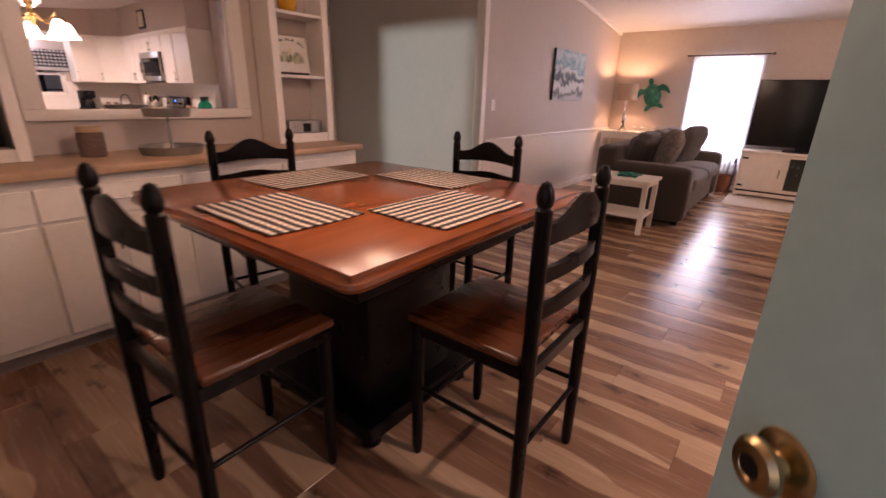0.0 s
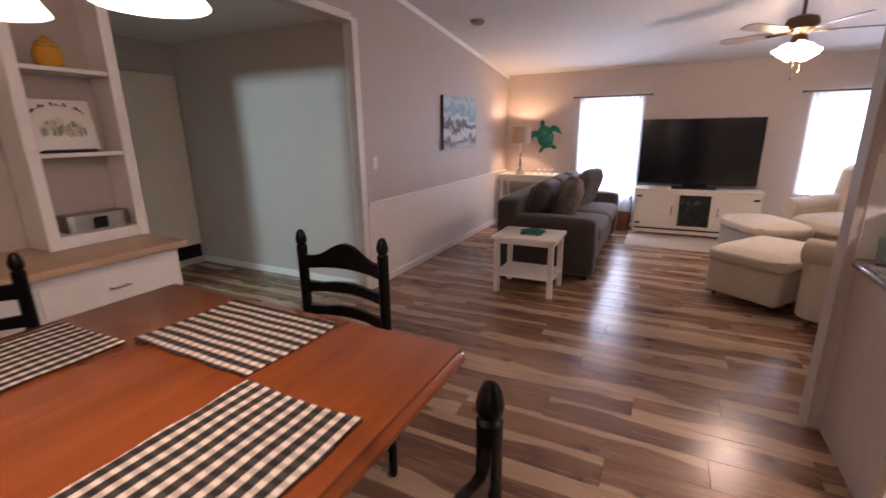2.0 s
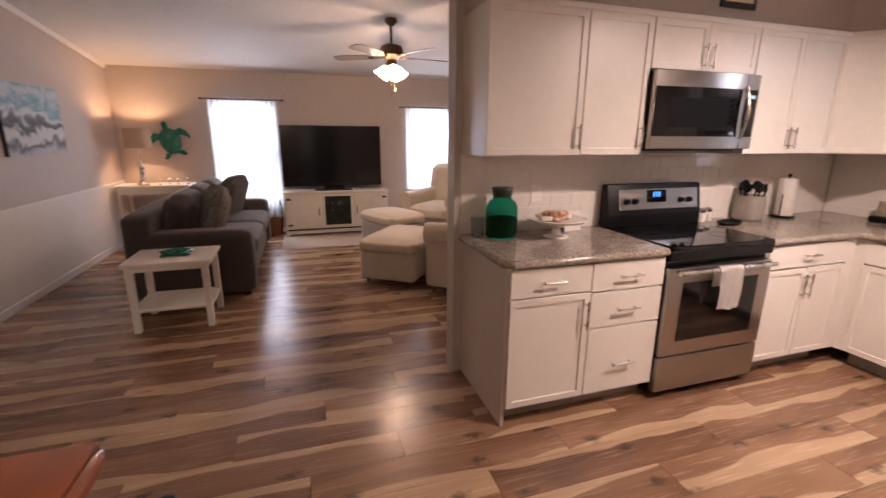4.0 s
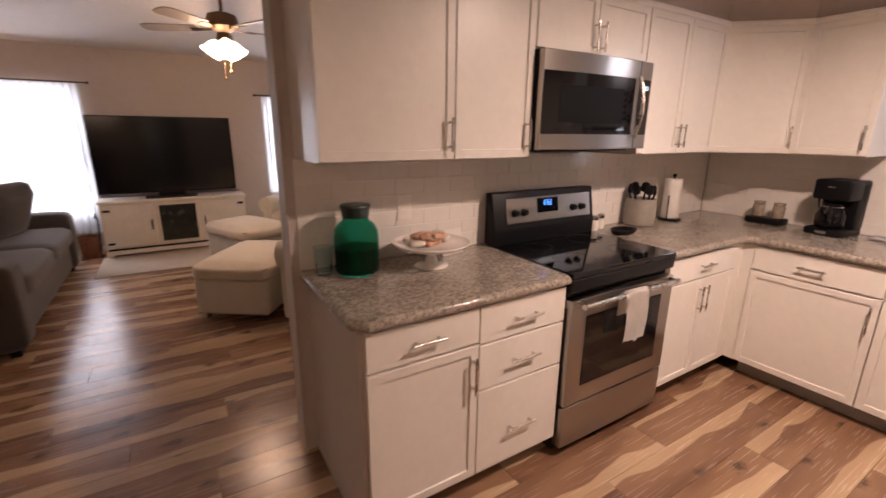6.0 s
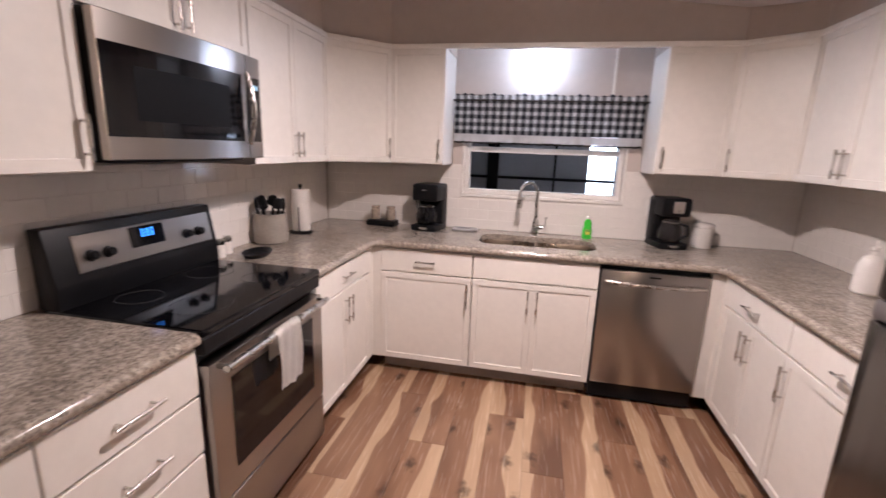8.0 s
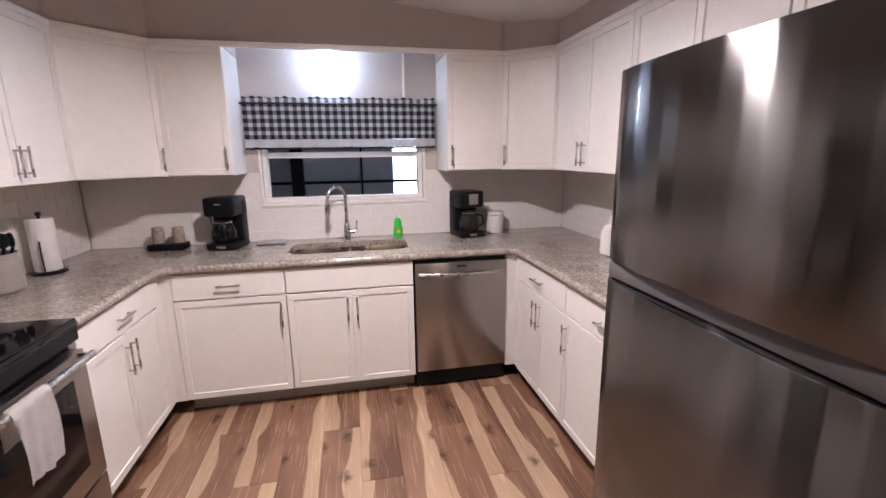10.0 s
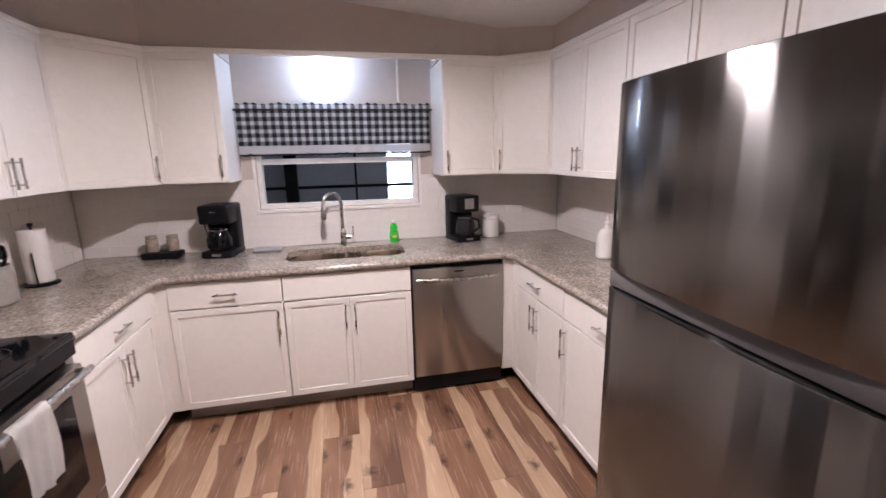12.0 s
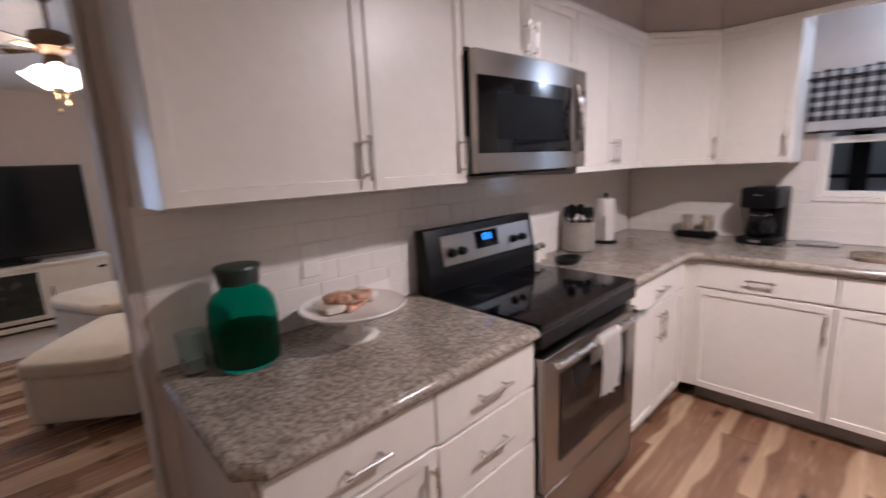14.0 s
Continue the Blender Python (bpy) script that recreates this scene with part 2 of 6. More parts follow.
def wood_material(name, dark, light, rough, axis=0, scale=1.0, coat=0.0):
    """Wood with long grain along one axis."""
    m, nt, b = nodes(name, rough)
    tc = node(nt, "ShaderNodeTexCoord").outputs["Object"]
    sc = [14.0 * scale] * 3
    sc[axis] = 1.2 * scale
    mp = node(nt, "ShaderNodeMapping", [("Vector", tc), ("Scale", tuple(sc))]).outputs[0]
    n1 = node(nt, "ShaderNodeTexNoise", [("Vector", mp), ("Scale", 1.0), ("Detail", 4.0), ("Distortion", 0.3)]).outputs["Fac"]
    n2 = node(nt, "ShaderNodeTexNoise", [("Vector", tc), ("Scale", 2.2 * scale), ("Detail", 3.0)]).outputs["Fac"]
    a = node(nt, "ShaderNodeMix", [("Factor", 0.45), ("A", n1), ("B", n2)], data_type="FLOAT").outputs[0]
    col = ramp(nt, a, [(0.32, dark), (0.68, light)])
    nt.links.new(col, b.inputs["Base Color"])
    r = node(nt, "ShaderNodeMapRange", [("Value", n1), ("From Min", 0.3), ("From Max", 0.7), ("To Min", rough * 0.92), ("To Max", rough * 1.1)]).outputs[0]
    nt.links.new(r, b.inputs["Roughness"])
    bp = node(nt, "ShaderNodeBump", [("Height", n1), ("Strength", 0.03), ("Distance", 0.002)])
    nt.links.new(bp.outputs[0], b.inputs["Normal"])
    b.inputs["Coat Weight"].default_value = coat
    b.inputs["Coat Roughness"].default_value = 0.12
    return m


def checks(name, size, axes, dark=(0.018, 0.017, 0.02), light=(0.54, 0.49, 0.43), stripes=False, thin=0.0):
    """Woven gingham: dark, half and light squares along two axes."""
    m, nt, b = nodes(name, 0.9)
    uv = node(nt, "ShaderNodeTexCoord").outputs["Object"]
    sep = node(nt, "ShaderNodeSeparateXYZ", [("Vector", uv)])
    fl = []
    for k, ax in enumerate(axes):
        q = node(nt, "ShaderNodeMath", [(0, sep.outputs[ax]), (1, 1 / size[k])], operation="MULTIPLY").outputs[0]
        fr = node(nt, "ShaderNodeMath", [(0, q)], operation="FRACT").outputs[0]
        ab = node(nt, "ShaderNodeMath", [(0, node(nt, "ShaderNodeMath", [(0, fr), (1, 1.0)], operation="ADD").outputs[0])], operation="FRACT").outputs[0]
        fl.append(node(nt, "ShaderNodeMapRange", [("Value", ab), ("From Min", 0.49 if not stripes or k else 0.53), ("From Max", 0.55 if not stripes or k else 0.59)]).outputs[0])
    if stripes:
        low = node(nt, "ShaderNodeMath", [(0, fl[1]), (1, 0.2)], operation="MULTIPLY").outputs[0]
        s = node(nt, "ShaderNodeMath", [(0, node(nt, "ShaderNodeMath", [(0, fl[0]), (1, 0.8)], operation="MULTIPLY").outputs[0]), (1, low)], operation="ADD").outputs[0]
    else:
        s = node(nt, "ShaderNodeMath", [(0, node(nt, "ShaderNodeMath", [(0, fl[0]), (1, fl[1])], operation="ADD").outputs[0]), (1, 0.5)], operation="MULTIPLY").outputs[0]
    mid = tuple(0.05 * l + 0.95 * d for l, d in zip(light, dark)) if stripes else tuple(0.3 * l + 0.7 * d for l, d in zip(light, dark))
    col = ramp(nt, s, [(0.02, dark), (0.5, mid), (0.98, light)] if not stripes else [(0.02, dark), (0.2, mid), (0.8, tuple(0.62 * c for c in light)), (1.0, light)])
    nz = node(nt, "ShaderNodeTexNoise", [("Vector", uv), ("Scale", 420.0), ("Detail", 2.0)]).outputs["Fac"]
    g = node(nt, "ShaderNodeMapRange", [("Value", nz), ("From Min", 0.3), ("From Max", 0.7), ("To Min", 0.75), ("To Max", 1.2)]).outputs[0]
    mul = node(nt, "ShaderNodeMix", [("Factor", 1.0), ("A", col), ("B", g)], data_type="RGBA", blend_type="MULTIPLY")
    nt.links.new(mul.outputs["Result"], b.inputs["Base Color"])
    bp = node(nt, "ShaderNodeBump", [("Height", nz), ("Strength", 0.5), ("Distance", 0.002)])
    nt.links.new(bp.outputs[0], b.inputs["Normal"])
    if thin:
        b.inputs["Transmission Weight"].default_value = 0
        b.inputs["Subsurface Weight"].default_value = 0
    return m


PLANK = plank_material()
GRANITE = granite_material()
STEELH = brushed("brushed_steel_level", (0.36, 0.33, 0.305), 0.28, 0)
STEELV = brushed("brushed_steel_upright", (0.165, 0.157, 0.15), 0.165, 2, 1.0)
TABLEWOOD = wood_material("table_wood", (0.18, 0.043, 0.010), (0.30, 0.079, 0.018), 0.24, 1, coat=0.3)
SEATWOOD = wood_material("seat_wood", (0.062, 0.016, 0.005), (0.125, 0.036, 0.010), 0.27, 1, coat=0.2)
BUFFETWOOD = wood_material("buffet_wood", (0.40, 0.25, 0.15), (0.56, 0.38, 0.24), 0.4, 1)
TILE = mat("white_tile", (0.78, 0.73, 0.68), 0.14, var=0.03, scale=3)
GROUT = mat("grout", (0.76, 0.71, 0.66), 0.85, var=0.06)
GREEN_GLASS = mat("green_glass", (0.03, 0.52, 0.40), 0.04, var=0, trans=1.0, ior=1.25)
CLEAR = mat("clear_glass", (0.92, 0.97, 0.97), 0.03, var=0, trans=1.0, ior=1.2)
PANE = mat("window_glass", (0.95, 0.97, 0.98), 0.02, var=0, trans=1.0, ior=1.05)

# ---- builders ----
def thing(name, label, category, m=None, group="", kind=""):
    ob = new(name)
    if m is not None:
        ob.matrix_world = m
    return tagged(ob, label, category, group, kind)


def part(name, bm, material, parent=None, label="", smooth=False):
    me = bpy.data.meshes.new(name)
    bmesh.ops.recalc_face_normals(bm, faces=bm.faces)
    bm.to_mesh(me)
    bm.free()
    for s in material if isinstance(material, (list, tuple)) else [material]:
        me.materials.append(s)
    if smooth:
        for p in me.polygons:
            p.use_smooth = True
        rough = me.materials[0].node_tree.nodes["Principled BSDF"].inputs["Roughness"].default_value
        me.set_sharp_from_angle(angle=radians(80 if rough > 0.88 else 29))
    ob = new(name, me)
    if parent is not None:
        ob.parent = parent
    if label:
        ob["label"] = label
    return ob


def solo(name, bm, material, label, category, kind="", group="", smooth=False):
    return tagged(part(name, bm, material, None, "", smooth), label, category, group, kind)


def box(x0, x1, y0, y1, z0, z1, bevel=0.0, seg=2, bm=None, m=None, mi=0):
    """An axis-aligned box, bevelled, added to bm."""
    t = bmesh.new()
    bmesh.ops.create_cube(t, size=1)
    for v in t.verts:
        v.co = Vector((x0 + (v.co.x + 0.5) * (x1 - x0), y0 + (v.co.y + 0.5) * (y1 - y0), z0 + (v.co.z + 0.5) * (z1 - z0)))
    if bevel > 0:
        bmesh.ops.bevel(t, geom=list(t.edges), offset=bevel, segments=seg, profile=0.5, affect="EDGES")
    return merge(t, bm, m, mi)


def merge(t, bm=None, m=None, mi=0):
    if m is not None:
        bmesh.ops.transform(t, matrix=m, verts=t.verts)
    for f in t.faces:
        f.material_index = mi
    if bm is None:
        return t
    me = bpy.data.meshes.new("tmp")
    t.to_mesh(me)
    t.free()
    bm.from_mesh(me)
    bpy.data.meshes.remove(me)
    return bm


def lathe(profile, n=24, bm=None, m=None, mi=0, cap=True):
    """A turned shape from (radius, height) pairs about z."""
    t = bmesh.new()
    n = max(n, 13)
    rings = []
    for r, z in profile:
        if r < 1e-5:
            rings.append([t.verts.new((0, 0, z))])
        else:
            rings.append([t.verts.new((r * math.cos(2 * math.pi * k / n), r * math.sin(2 * math.pi * k / n), z)) for k in range(n)])
    for a, b in zip(rings, rings[1:]):
        for k in range(n):
            j = (k + 1) % n
            if len(a) == 1 and len(b) == 1:
                continue
            if len(a) == 1:
                t.faces.new((a[0], b[k], b[j]))
            elif len(b) == 1:
                t.faces.new((a[k], a[j], b[0]))
            else:
                t.faces.new((a[k], a[j], b[j], b[k]))
    for ring in (rings[0], rings[-1]):
        if cap and len(ring) > 1:
            t.faces.new(ring)
    return merge(t, bm, m, mi)


def cyl(p, q, r, n=12, bm=None, r2=None, mi=0):
    p, q = Vector(p), Vector(q)
    d = q - p
    m = Matrix.Translation(p) @ d.to_track_quat("Z", "Y").to_matrix().to_4x4()
    return lathe([(r, 0), (r2 or r, d.length)], n, bm, m, mi)


def tube(points, r, n=10, bm=None, mi=0):
    """A round bar along points; r is one radius, or one a point."""
    t = bmesh.new()
    n = max(n, 13) if n > 8 else n
    pts = [Vector(p) for p in points]
    rs = r if isinstance(r, (list, tuple)) else [r] * len(pts)
    rings, side = [], None
    for i, p in enumerate(pts):
        d = (pts[min(i + 1, len(pts) - 1)] - pts[max(i - 1, 0)]).normalized()
        if side is None:
            side = d.orthogonal().normalized()
        side = (side - d * side.dot(d)).normalized()
        up = d.cross(side)
        rings.append([t.verts.new(p + rs[i] * (side * math.cos(2 * math.pi * k / n) + up * math.sin(2 * math.pi * k / n))) for k in range(n)])
    for a, b in zip(rings, rings[1:]):
        for k in range(n):
            t.faces.new((a[k], a[(k + 1) % n], b[(k + 1) % n], b[k]))
    t.faces.new(rings[0])
    t.faces.new(rings[-1])
    return merge(t, bm, None, mi)


def prism(outline, z0, z1, bevel=0.0, seg=2, bm=None, m=None, mi=0):
    """A flat outline of (x, y) pairs raised from z0 to z1."""
    t = bmesh.new()
    lo = [t.verts.new((x, y, z0)) for x, y in outline]
    hi = [t.verts.new((x, y, z1)) for x, y in outline]
    t.faces.new(lo)
    t.faces.new(hi)
    n = len(outline)
    for k in range(n):
        t.faces.new((lo[k], lo[(k + 1) % n], hi[(k + 1) % n], hi[k]))
    bmesh.ops.recalc_face_normals(t, faces=t.faces)
    if bevel > 0:
        bmesh.ops.bevel(t, geom=list(t.edges), offset=bevel, segments=seg, profile=0.5, affect="EDGES")
    return merge(t, bm, m, mi)


def cushion(x0, x1, y0, y1, z0, z1, r=0.05, puff=0.02, bm=None, m=None, n=8):
    """A soft block: rounded edges and slightly bulging faces."""
    t = bmesh.new()
    bmesh.ops.create_cube(t, size=2)
    bmesh.ops.subdivide_edges(t, edges=list(t.edges), cuts=n, use_grid_fill=True)
    h = Vector(((x1 - x0) / 2, (y1 - y0) / 2, (z1 - z0) / 2))
    c = Vector(((x1 + x0) / 2, (y1 + y0) / 2, (z1 + z0) / 2))
    r = min(r, 0.95 * min(h))
    for v in t.verts:
        p = v.co.copy()
        s = Vector(math.copysign(abs(a) ** 0.6, a) if a else 0 for a in p)
        q = Vector((s.x * h.x, s.y * h.y, s.z * h.z))
        core = Vector((max(-(h.x - r), min(h.x - r, q.x)), max(-(h.y - r), min(h.y - r, q.y)), max(-(h.z - r), min(h.z - r, q.z))))
        d = q - core
        if d.length > 1e-6:
            d = d.normalized() * r
        e = core + d
        w = [1 - min(1, abs(a)) ** 2 for a in p]
        k = sum(1 for a in p if abs(a) > 0.999)
        if k == 1:
            ax = max(range(3), key=lambda i: abs(p[i]))
            o = [i for i in range(3) if i != ax]
            e[ax] += math.copysign(puff * w[o[0]] ** 0.7 * w[o[1]] ** 0.7, p[ax])
        v.co = c + e
    return merge(t, bm, m)

# ---- the shell of the house ----
XD = -3.12                                  # inner face of the dining wall
XW, XE, YS, YN = -2.643, 3.84, -0.35, 8.25   # inner faces of the west, east, south and north walls
MY0, MY1, MX = 3.35, 3.45, 0.65             # the wall between kitchen and living room, and its free end


def zl(y):
    return 2.40 + 0.113 * (YN - y)


def zk(y):
    return 2.285 + 0.111 * (y - 0.374)


def structure(name, bm, material, label, category):
    return solo(name, bm, material, label, category, "structure")


bm = box(-5.8, XE + 0.2, -0.55, YN + 0.2, -0.12, -0.012)
structure("floor", bm, mat("subfloor", (0.10, 0.07, 0.05), 0.8), "brown wood plank floor through all the rooms", "floor")
# north wall with two windows
NW = ((-1.40, -0.55, 0.45, 1.96), (1.50, 2.36, 0.64, 1.91))
bm = bmesh.new()
xs = [-2.76, NW[0][0], NW[0][1], NW[1][0], NW[1][1], XE + 0.2]
for a, b in ((0, 1), (2, 3), (4, 5)):
    box(xs[a], xs[b], YN, YN + 0.14, 0, 2.5, bm=bm)
for x0, x1, z0, z1 in NW:
    box(x0, x1, YN, YN + 0.14, 0, z0, bm=bm)
    box(x0, x1, YN, YN + 0.14, z1, 2.5, bm=bm)
structure("wall_north", bm, WALL, "beige painted wall with two windows behind the television", "wall")
# west wall of the living room, and the header over the hall opening
bm = box(XW - 0.12, XW, 4.12, YN, 0, 2.95)
box(XW - 0.12, XW, 2.30, 4.12, 2.42, 2.95, bm=bm)
box(XD, XW - 0.12, 2.18, 2.30, 2.42, 2.95, bm=bm)
structure("wall_west", bm, WALL, "beige painted wall with a white chair rail", "wall")
# dining wall behind the buffet
bm = box(-3.26, XD, YS - 0.14, 2.30, 0, 2.95)
structure("wall_dining", bm, WALL, "beige painted wall behind the built-in buffet", "wall")
# hall
bm = box(-5.6, XW - 0.12, 4.12, 4.24, 0, 2.55)
structure("wall_hall_north", bm, WALL, "grey beige hall wall in soft daylight", "wall")
HD0, HD1 = -4.366, -3.55                    # unseen doorway, placed to shape the light patch on the hall wall
bm = box(-5.6, HD0, 2.18, 2.30, 0, 2.55)
box(HD1, -3.26, 2.18, 2.30, 0, 2.55, bm=bm)
box(HD0, HD1, 2.18, 2.30, 2.03, 2.55, bm=bm)
structure("wall_hall_south", bm, WALL, "beige hall wall with an unseen doorway added to pass daylight", "wall")
# side room out of view, added to hold the lamp behind the doorway
bm = box(-5.6, -4.85, YS - 0.14, YS, 0, 2.55)
box(-4.35, -3.26, YS - 0.14, YS, 0, 2.55, bm=bm)
box(-4.85, -4.35, YS - 0.14, YS, 0, 1.8, bm=bm)
box(-4.85, -4.35, YS - 0.14, YS, 2.2, 2.55, bm=bm)
structure("wall_unseen_room_south", bm, WALL, "beige outer wall of the unseen side room with an added small window", "wall")
structure("wall_unseen_room_west", box(-5.72, -5.6, YS - 0.14, 2.18, 0, 2.55), WALL, "beige wall of the unseen side room", "wall")
structure("ceiling_unseen_room", box(-5.6, -3.26, YS, 2.18, 2.48, 2.55), CEIL, "white ceiling of the unseen side room", "ceiling")
structure("wall_hall_end", box(-5.27, -5.15, 2.30, 4.12, 0, 2.48), WALL, "beige wall at the end of the hall", "wall")
structure("ceiling_hall", box(-5.6, XW - 0.12, 2.30, 4.12, 2.48, 2.55), CEIL, "white textured hall ceiling", "ceiling")
# wall between kitchen and living room
bm = box(MX, XE, MY0, MY1, 0, 2.9, 0.004, 1)
structure("wall_kitchen", bm, WALL, "beige wall behind the stove with a free end", "wall")
# east wall with the kitchen window
EW = (1.13, 2.24, 1.182, 1.80)
bm = box(XE, XE + 0.14, -0.5, EW[0], 0, 3.0)
box(XE, XE + 0.14, EW[1], YN + 0.14, 0, 3.0, bm=bm)
box(XE, XE + 0.14, EW[0], EW[1], 0, EW[2], bm=bm)
box(XE, XE + 0.14, EW[0], EW[1], EW[3], 3.0, bm=bm)
structure("wall_east", bm, WALL, "beige wall with a window over the sink", "wall")
# south wall with the front door opening
DX0, DX1 = -0.22, 0.72
YK = 0.00                                   # inner face of the kitchen's south wall
bm = box(XD, DX0, YS - 0.14, YS, 0, 2.9)
box(DX1, XE, YS - 0.14, YS, 0, 2.9, bm=bm)
box(DX0, DX1, YS - 0.14, YS, 2.05, 2.9, bm=bm)
box(0.98, XE, YS, YK, 0, 2.9, bm=bm)
structure("wall_south", bm, WALL, "beige wall with the front door opening", "wall")
# sloped ceilings
bm = bmesh.new()
for (y0, y1, f) in ((MY1 - 0.05, YN + 0.14, zl), (YS - 0.14, MY1 - 0.05, zk)):
    vs = [bm.verts.new((x, y, f(y) + h)) for h in (0, 0.06) for x, y in ((-3.27, y0), (XE + 0.14, y0), (XE + 0.14, y1), (-3.27, y1))]
    for q in ((0, 1, 2, 3), (4, 5, 6, 7), (0, 1, 5, 4), (2, 3, 7, 6), (1, 2, 6, 5), (0, 3, 7, 4)):
        bm.faces.new([vs[i] for i in q])
structure("ceiling", bm, CEIL, "white textured vaulted ceiling", "ceiling")
structure("ceiling_beam", box(-2.643, MX, MY0, MY1, 2.50, 2.95), WALL, "painted beam where the two ceilings meet", "beam")

# trim: opening casing, chair rail, baseboards, crown
bm = box(XW - 0.005, XW + 0.016, 4.04, 4.12, 0, 2.45, 0.003, 1)
box(XW - 0.005, XW + 0.016, 2.30, 4.04, 2.42, 2.48, 0.003, 1, bm=bm)
box(XW - 0.13, XW - 0.005, 4.10, 4.12, 0, 2.42, 0.002, 1, bm=bm)
structure("door_trim", bm, WHITE, "white casing round the hall opening", "trim")
bm = box(XW, XW + 0.022, 4.14, YN, 0.83, 0.866, 0.006, 2)
structure("chair_rail", bm, WHITE, "white chair rail along the wall", "trim")
structure("wainscot", box(XW, XW + 0.006, 4.14, YN - 0.001, 0.0, 0.832), WAINS, "pale painted wainscot panel under the chair rail", "panelling")
bm = box(XW + 0.006, XW + 0.018, 4.14, YN, 0.0, 0.075, 0.003, 1)
box(XW + 0.02, XE, YN - 0.012, YN, 0.0, 0.07, 0.003, 1, bm=bm)
box(-5.6, XW - 0.13, 4.108, 4.12, 0.0, 0.075, 0.003, 1, bm=bm)
box(MX + 0.03, XE, MY1, MY1 + 0.012, 0.0, 0.07, 0.003, 1, bm=bm)
structure("baseboard", bm, WHITE, "white baseboard along the walls", "baseboard")
bm = bmesh.new()
for y0, y1 in ((MY1, YN),):
    a = [bm.verts.new(v) for v in ((XW, y0, zl(y0) - 0.045), (XW + 0.012, y0, zl(y0) - 0.045), (XW + 0.03, y0, zl(y0) - 0.001), (XW, y0, zl(y0) - 0.001))]
    b = [bm.verts.new(v) for v in ((XW, y1, zl(y1) - 0.045), (XW + 0.012, y1, zl(y1) - 0.045), (XW + 0.03, y1, zl(y1) - 0.001), (XW, y1, zl(y1) - 0.001))]
    for k in range(4):
        bm.faces.new((a[k], a[(k + 1) % 4], b[(k + 1) % 4], b[k]))
structure("crown_trim", bm, WHITE, "thin white trim where wall and sloped ceiling meet", "trim")
# white corner bead at the free end of the kitchen wall
bm = box(MX - 0.012, MX, MY0 - 0.012, MY1 + 0.012, 0, 2.9, 0.003, 1)
box(MX, MX + 0.03, MY1, MY1 + 0.012, 0.07, 2.9, 0.003, 1, bm=bm)
structure("corner_trim", bm, WALL, "painted trim at the free end of the kitchen wall", "trim")

# ---- kitchen ----
def pull(length, vertical, m, parent):
    """A bar handle on two posts, standing out along -y."""
    bm = bmesh.new()
    h = length / 2
    a, b = ((0, -0.028, -h), (0, -0.028, h)) if vertical else ((-h, -0.028, 0), (h, -0.028, 0))
    cyl(a, b, 0.0055, 10, bm)
    for s in (-0.72, 0.72):
        p = (0, 0, s * h) if vertical else (s * h, 0, 0)
        cyl(p, (p[0], -0.028, p[2]), 0.0045, 8, bm)
    ob = part("handle", bm, NICKEL, parent, "brushed nickel bar handle", True)
    ob.matrix_local = m
    return ob


def front(name, x0, x1, z0, z1, parent, pulls=(), flat=False):
    """A cabinet door or drawer front: a slab with a raised frame round a sunk panel, and its handles."""
    g = 0.002
    if flat:
        bm = box(x0 + g, x1 - g, -0.020, 0, z0 + g, z1 - g, 0.003, 2)
    else:
        bm = box(x0 + g, x1 - g, -0.020, 0, z0 + g, z1 - g)
        bm.normal_update()
        f = min(bm.faces, key=lambda q: q.calc_center_median().y)
        bmesh.ops.inset_region(bm, faces=[f], thickness=0.002, depth=0.0018)
        bmesh.ops.inset_region(bm, faces=[f], thickness=0.048, depth=0.0)
        bmesh.ops.inset_region(bm, faces=[f], thickness=0.003, depth=-0.007)
    ob = part(name, bm, CAB, parent)
    for x, z, length, vertical in pulls:
        pull(length, vertical, pose(x, -0.020, z), ob)
    return ob


def base_cabinet(w, m, label, drawers, doors, depth=0.60, hinge="", end=False, fill=(0, 0)):
    """One base unit; drawers: number of drawer fronts (3 fills the unit), doors: number of doors below one drawer."""
    c = thing("base_cabinet", label, "cabinet", m, "kitchen base cabinets")
    bm = box(0.001, w - 0.001, 0.0, depth, 0.10, 0.70 if drawers == 2 else 0.873)
    if drawers == 2:                    # open under the sink's bowls
        box(0.001, w - 0.001, 0.0, 0.03, 0.70, 0.873, bm=bm)
    part("body", bm, CAB, c)
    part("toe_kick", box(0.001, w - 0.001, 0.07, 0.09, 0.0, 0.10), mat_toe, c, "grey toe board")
    if fill[0]:
        part("filler", box(-fill[0], 0.0, -0.012, 0.02, 0.10, 0.873), CAB, c)
    if fill[1]:
        part("filler", box(w, w + fill[1], -0.012, 0.02, 0.10, 0.873), CAB, c)
    if end:
        part("end_panel", box(-0.018, 0.0, -0.004, depth, 0.0, 0.873), WALL, c, "beige painted end panel")
    if drawers == 3:
        for z0, z1 in ((0.705, 0.865), (0.50, 0.70), (0.105, 0.495)):
            zz = (z0 + z1) / 2 if z0 > 0.2 else 0.275
            front("drawer_front", 0, w, z0, z1, c, [(w / 2, zz, 0.15, False)], True)
        return c
    if drawers:
        front("drawer_front", 0, w, 0.715, 0.865, c, [(w / 2, 0.79, 0.13, False)] if drawers == 1 else [], True)
    dw = w / doors
    for k in range(doors):
        x0, x1 = k * dw, (k + 1) * dw
        right = hinge == "left" if doors == 1 else k == 0
        front("door", x0, x1, 0.105, 0.71, c, [(x1 - 0.028 if right else x0 + 0.028, 0.59, 0.16, True)])
    return c


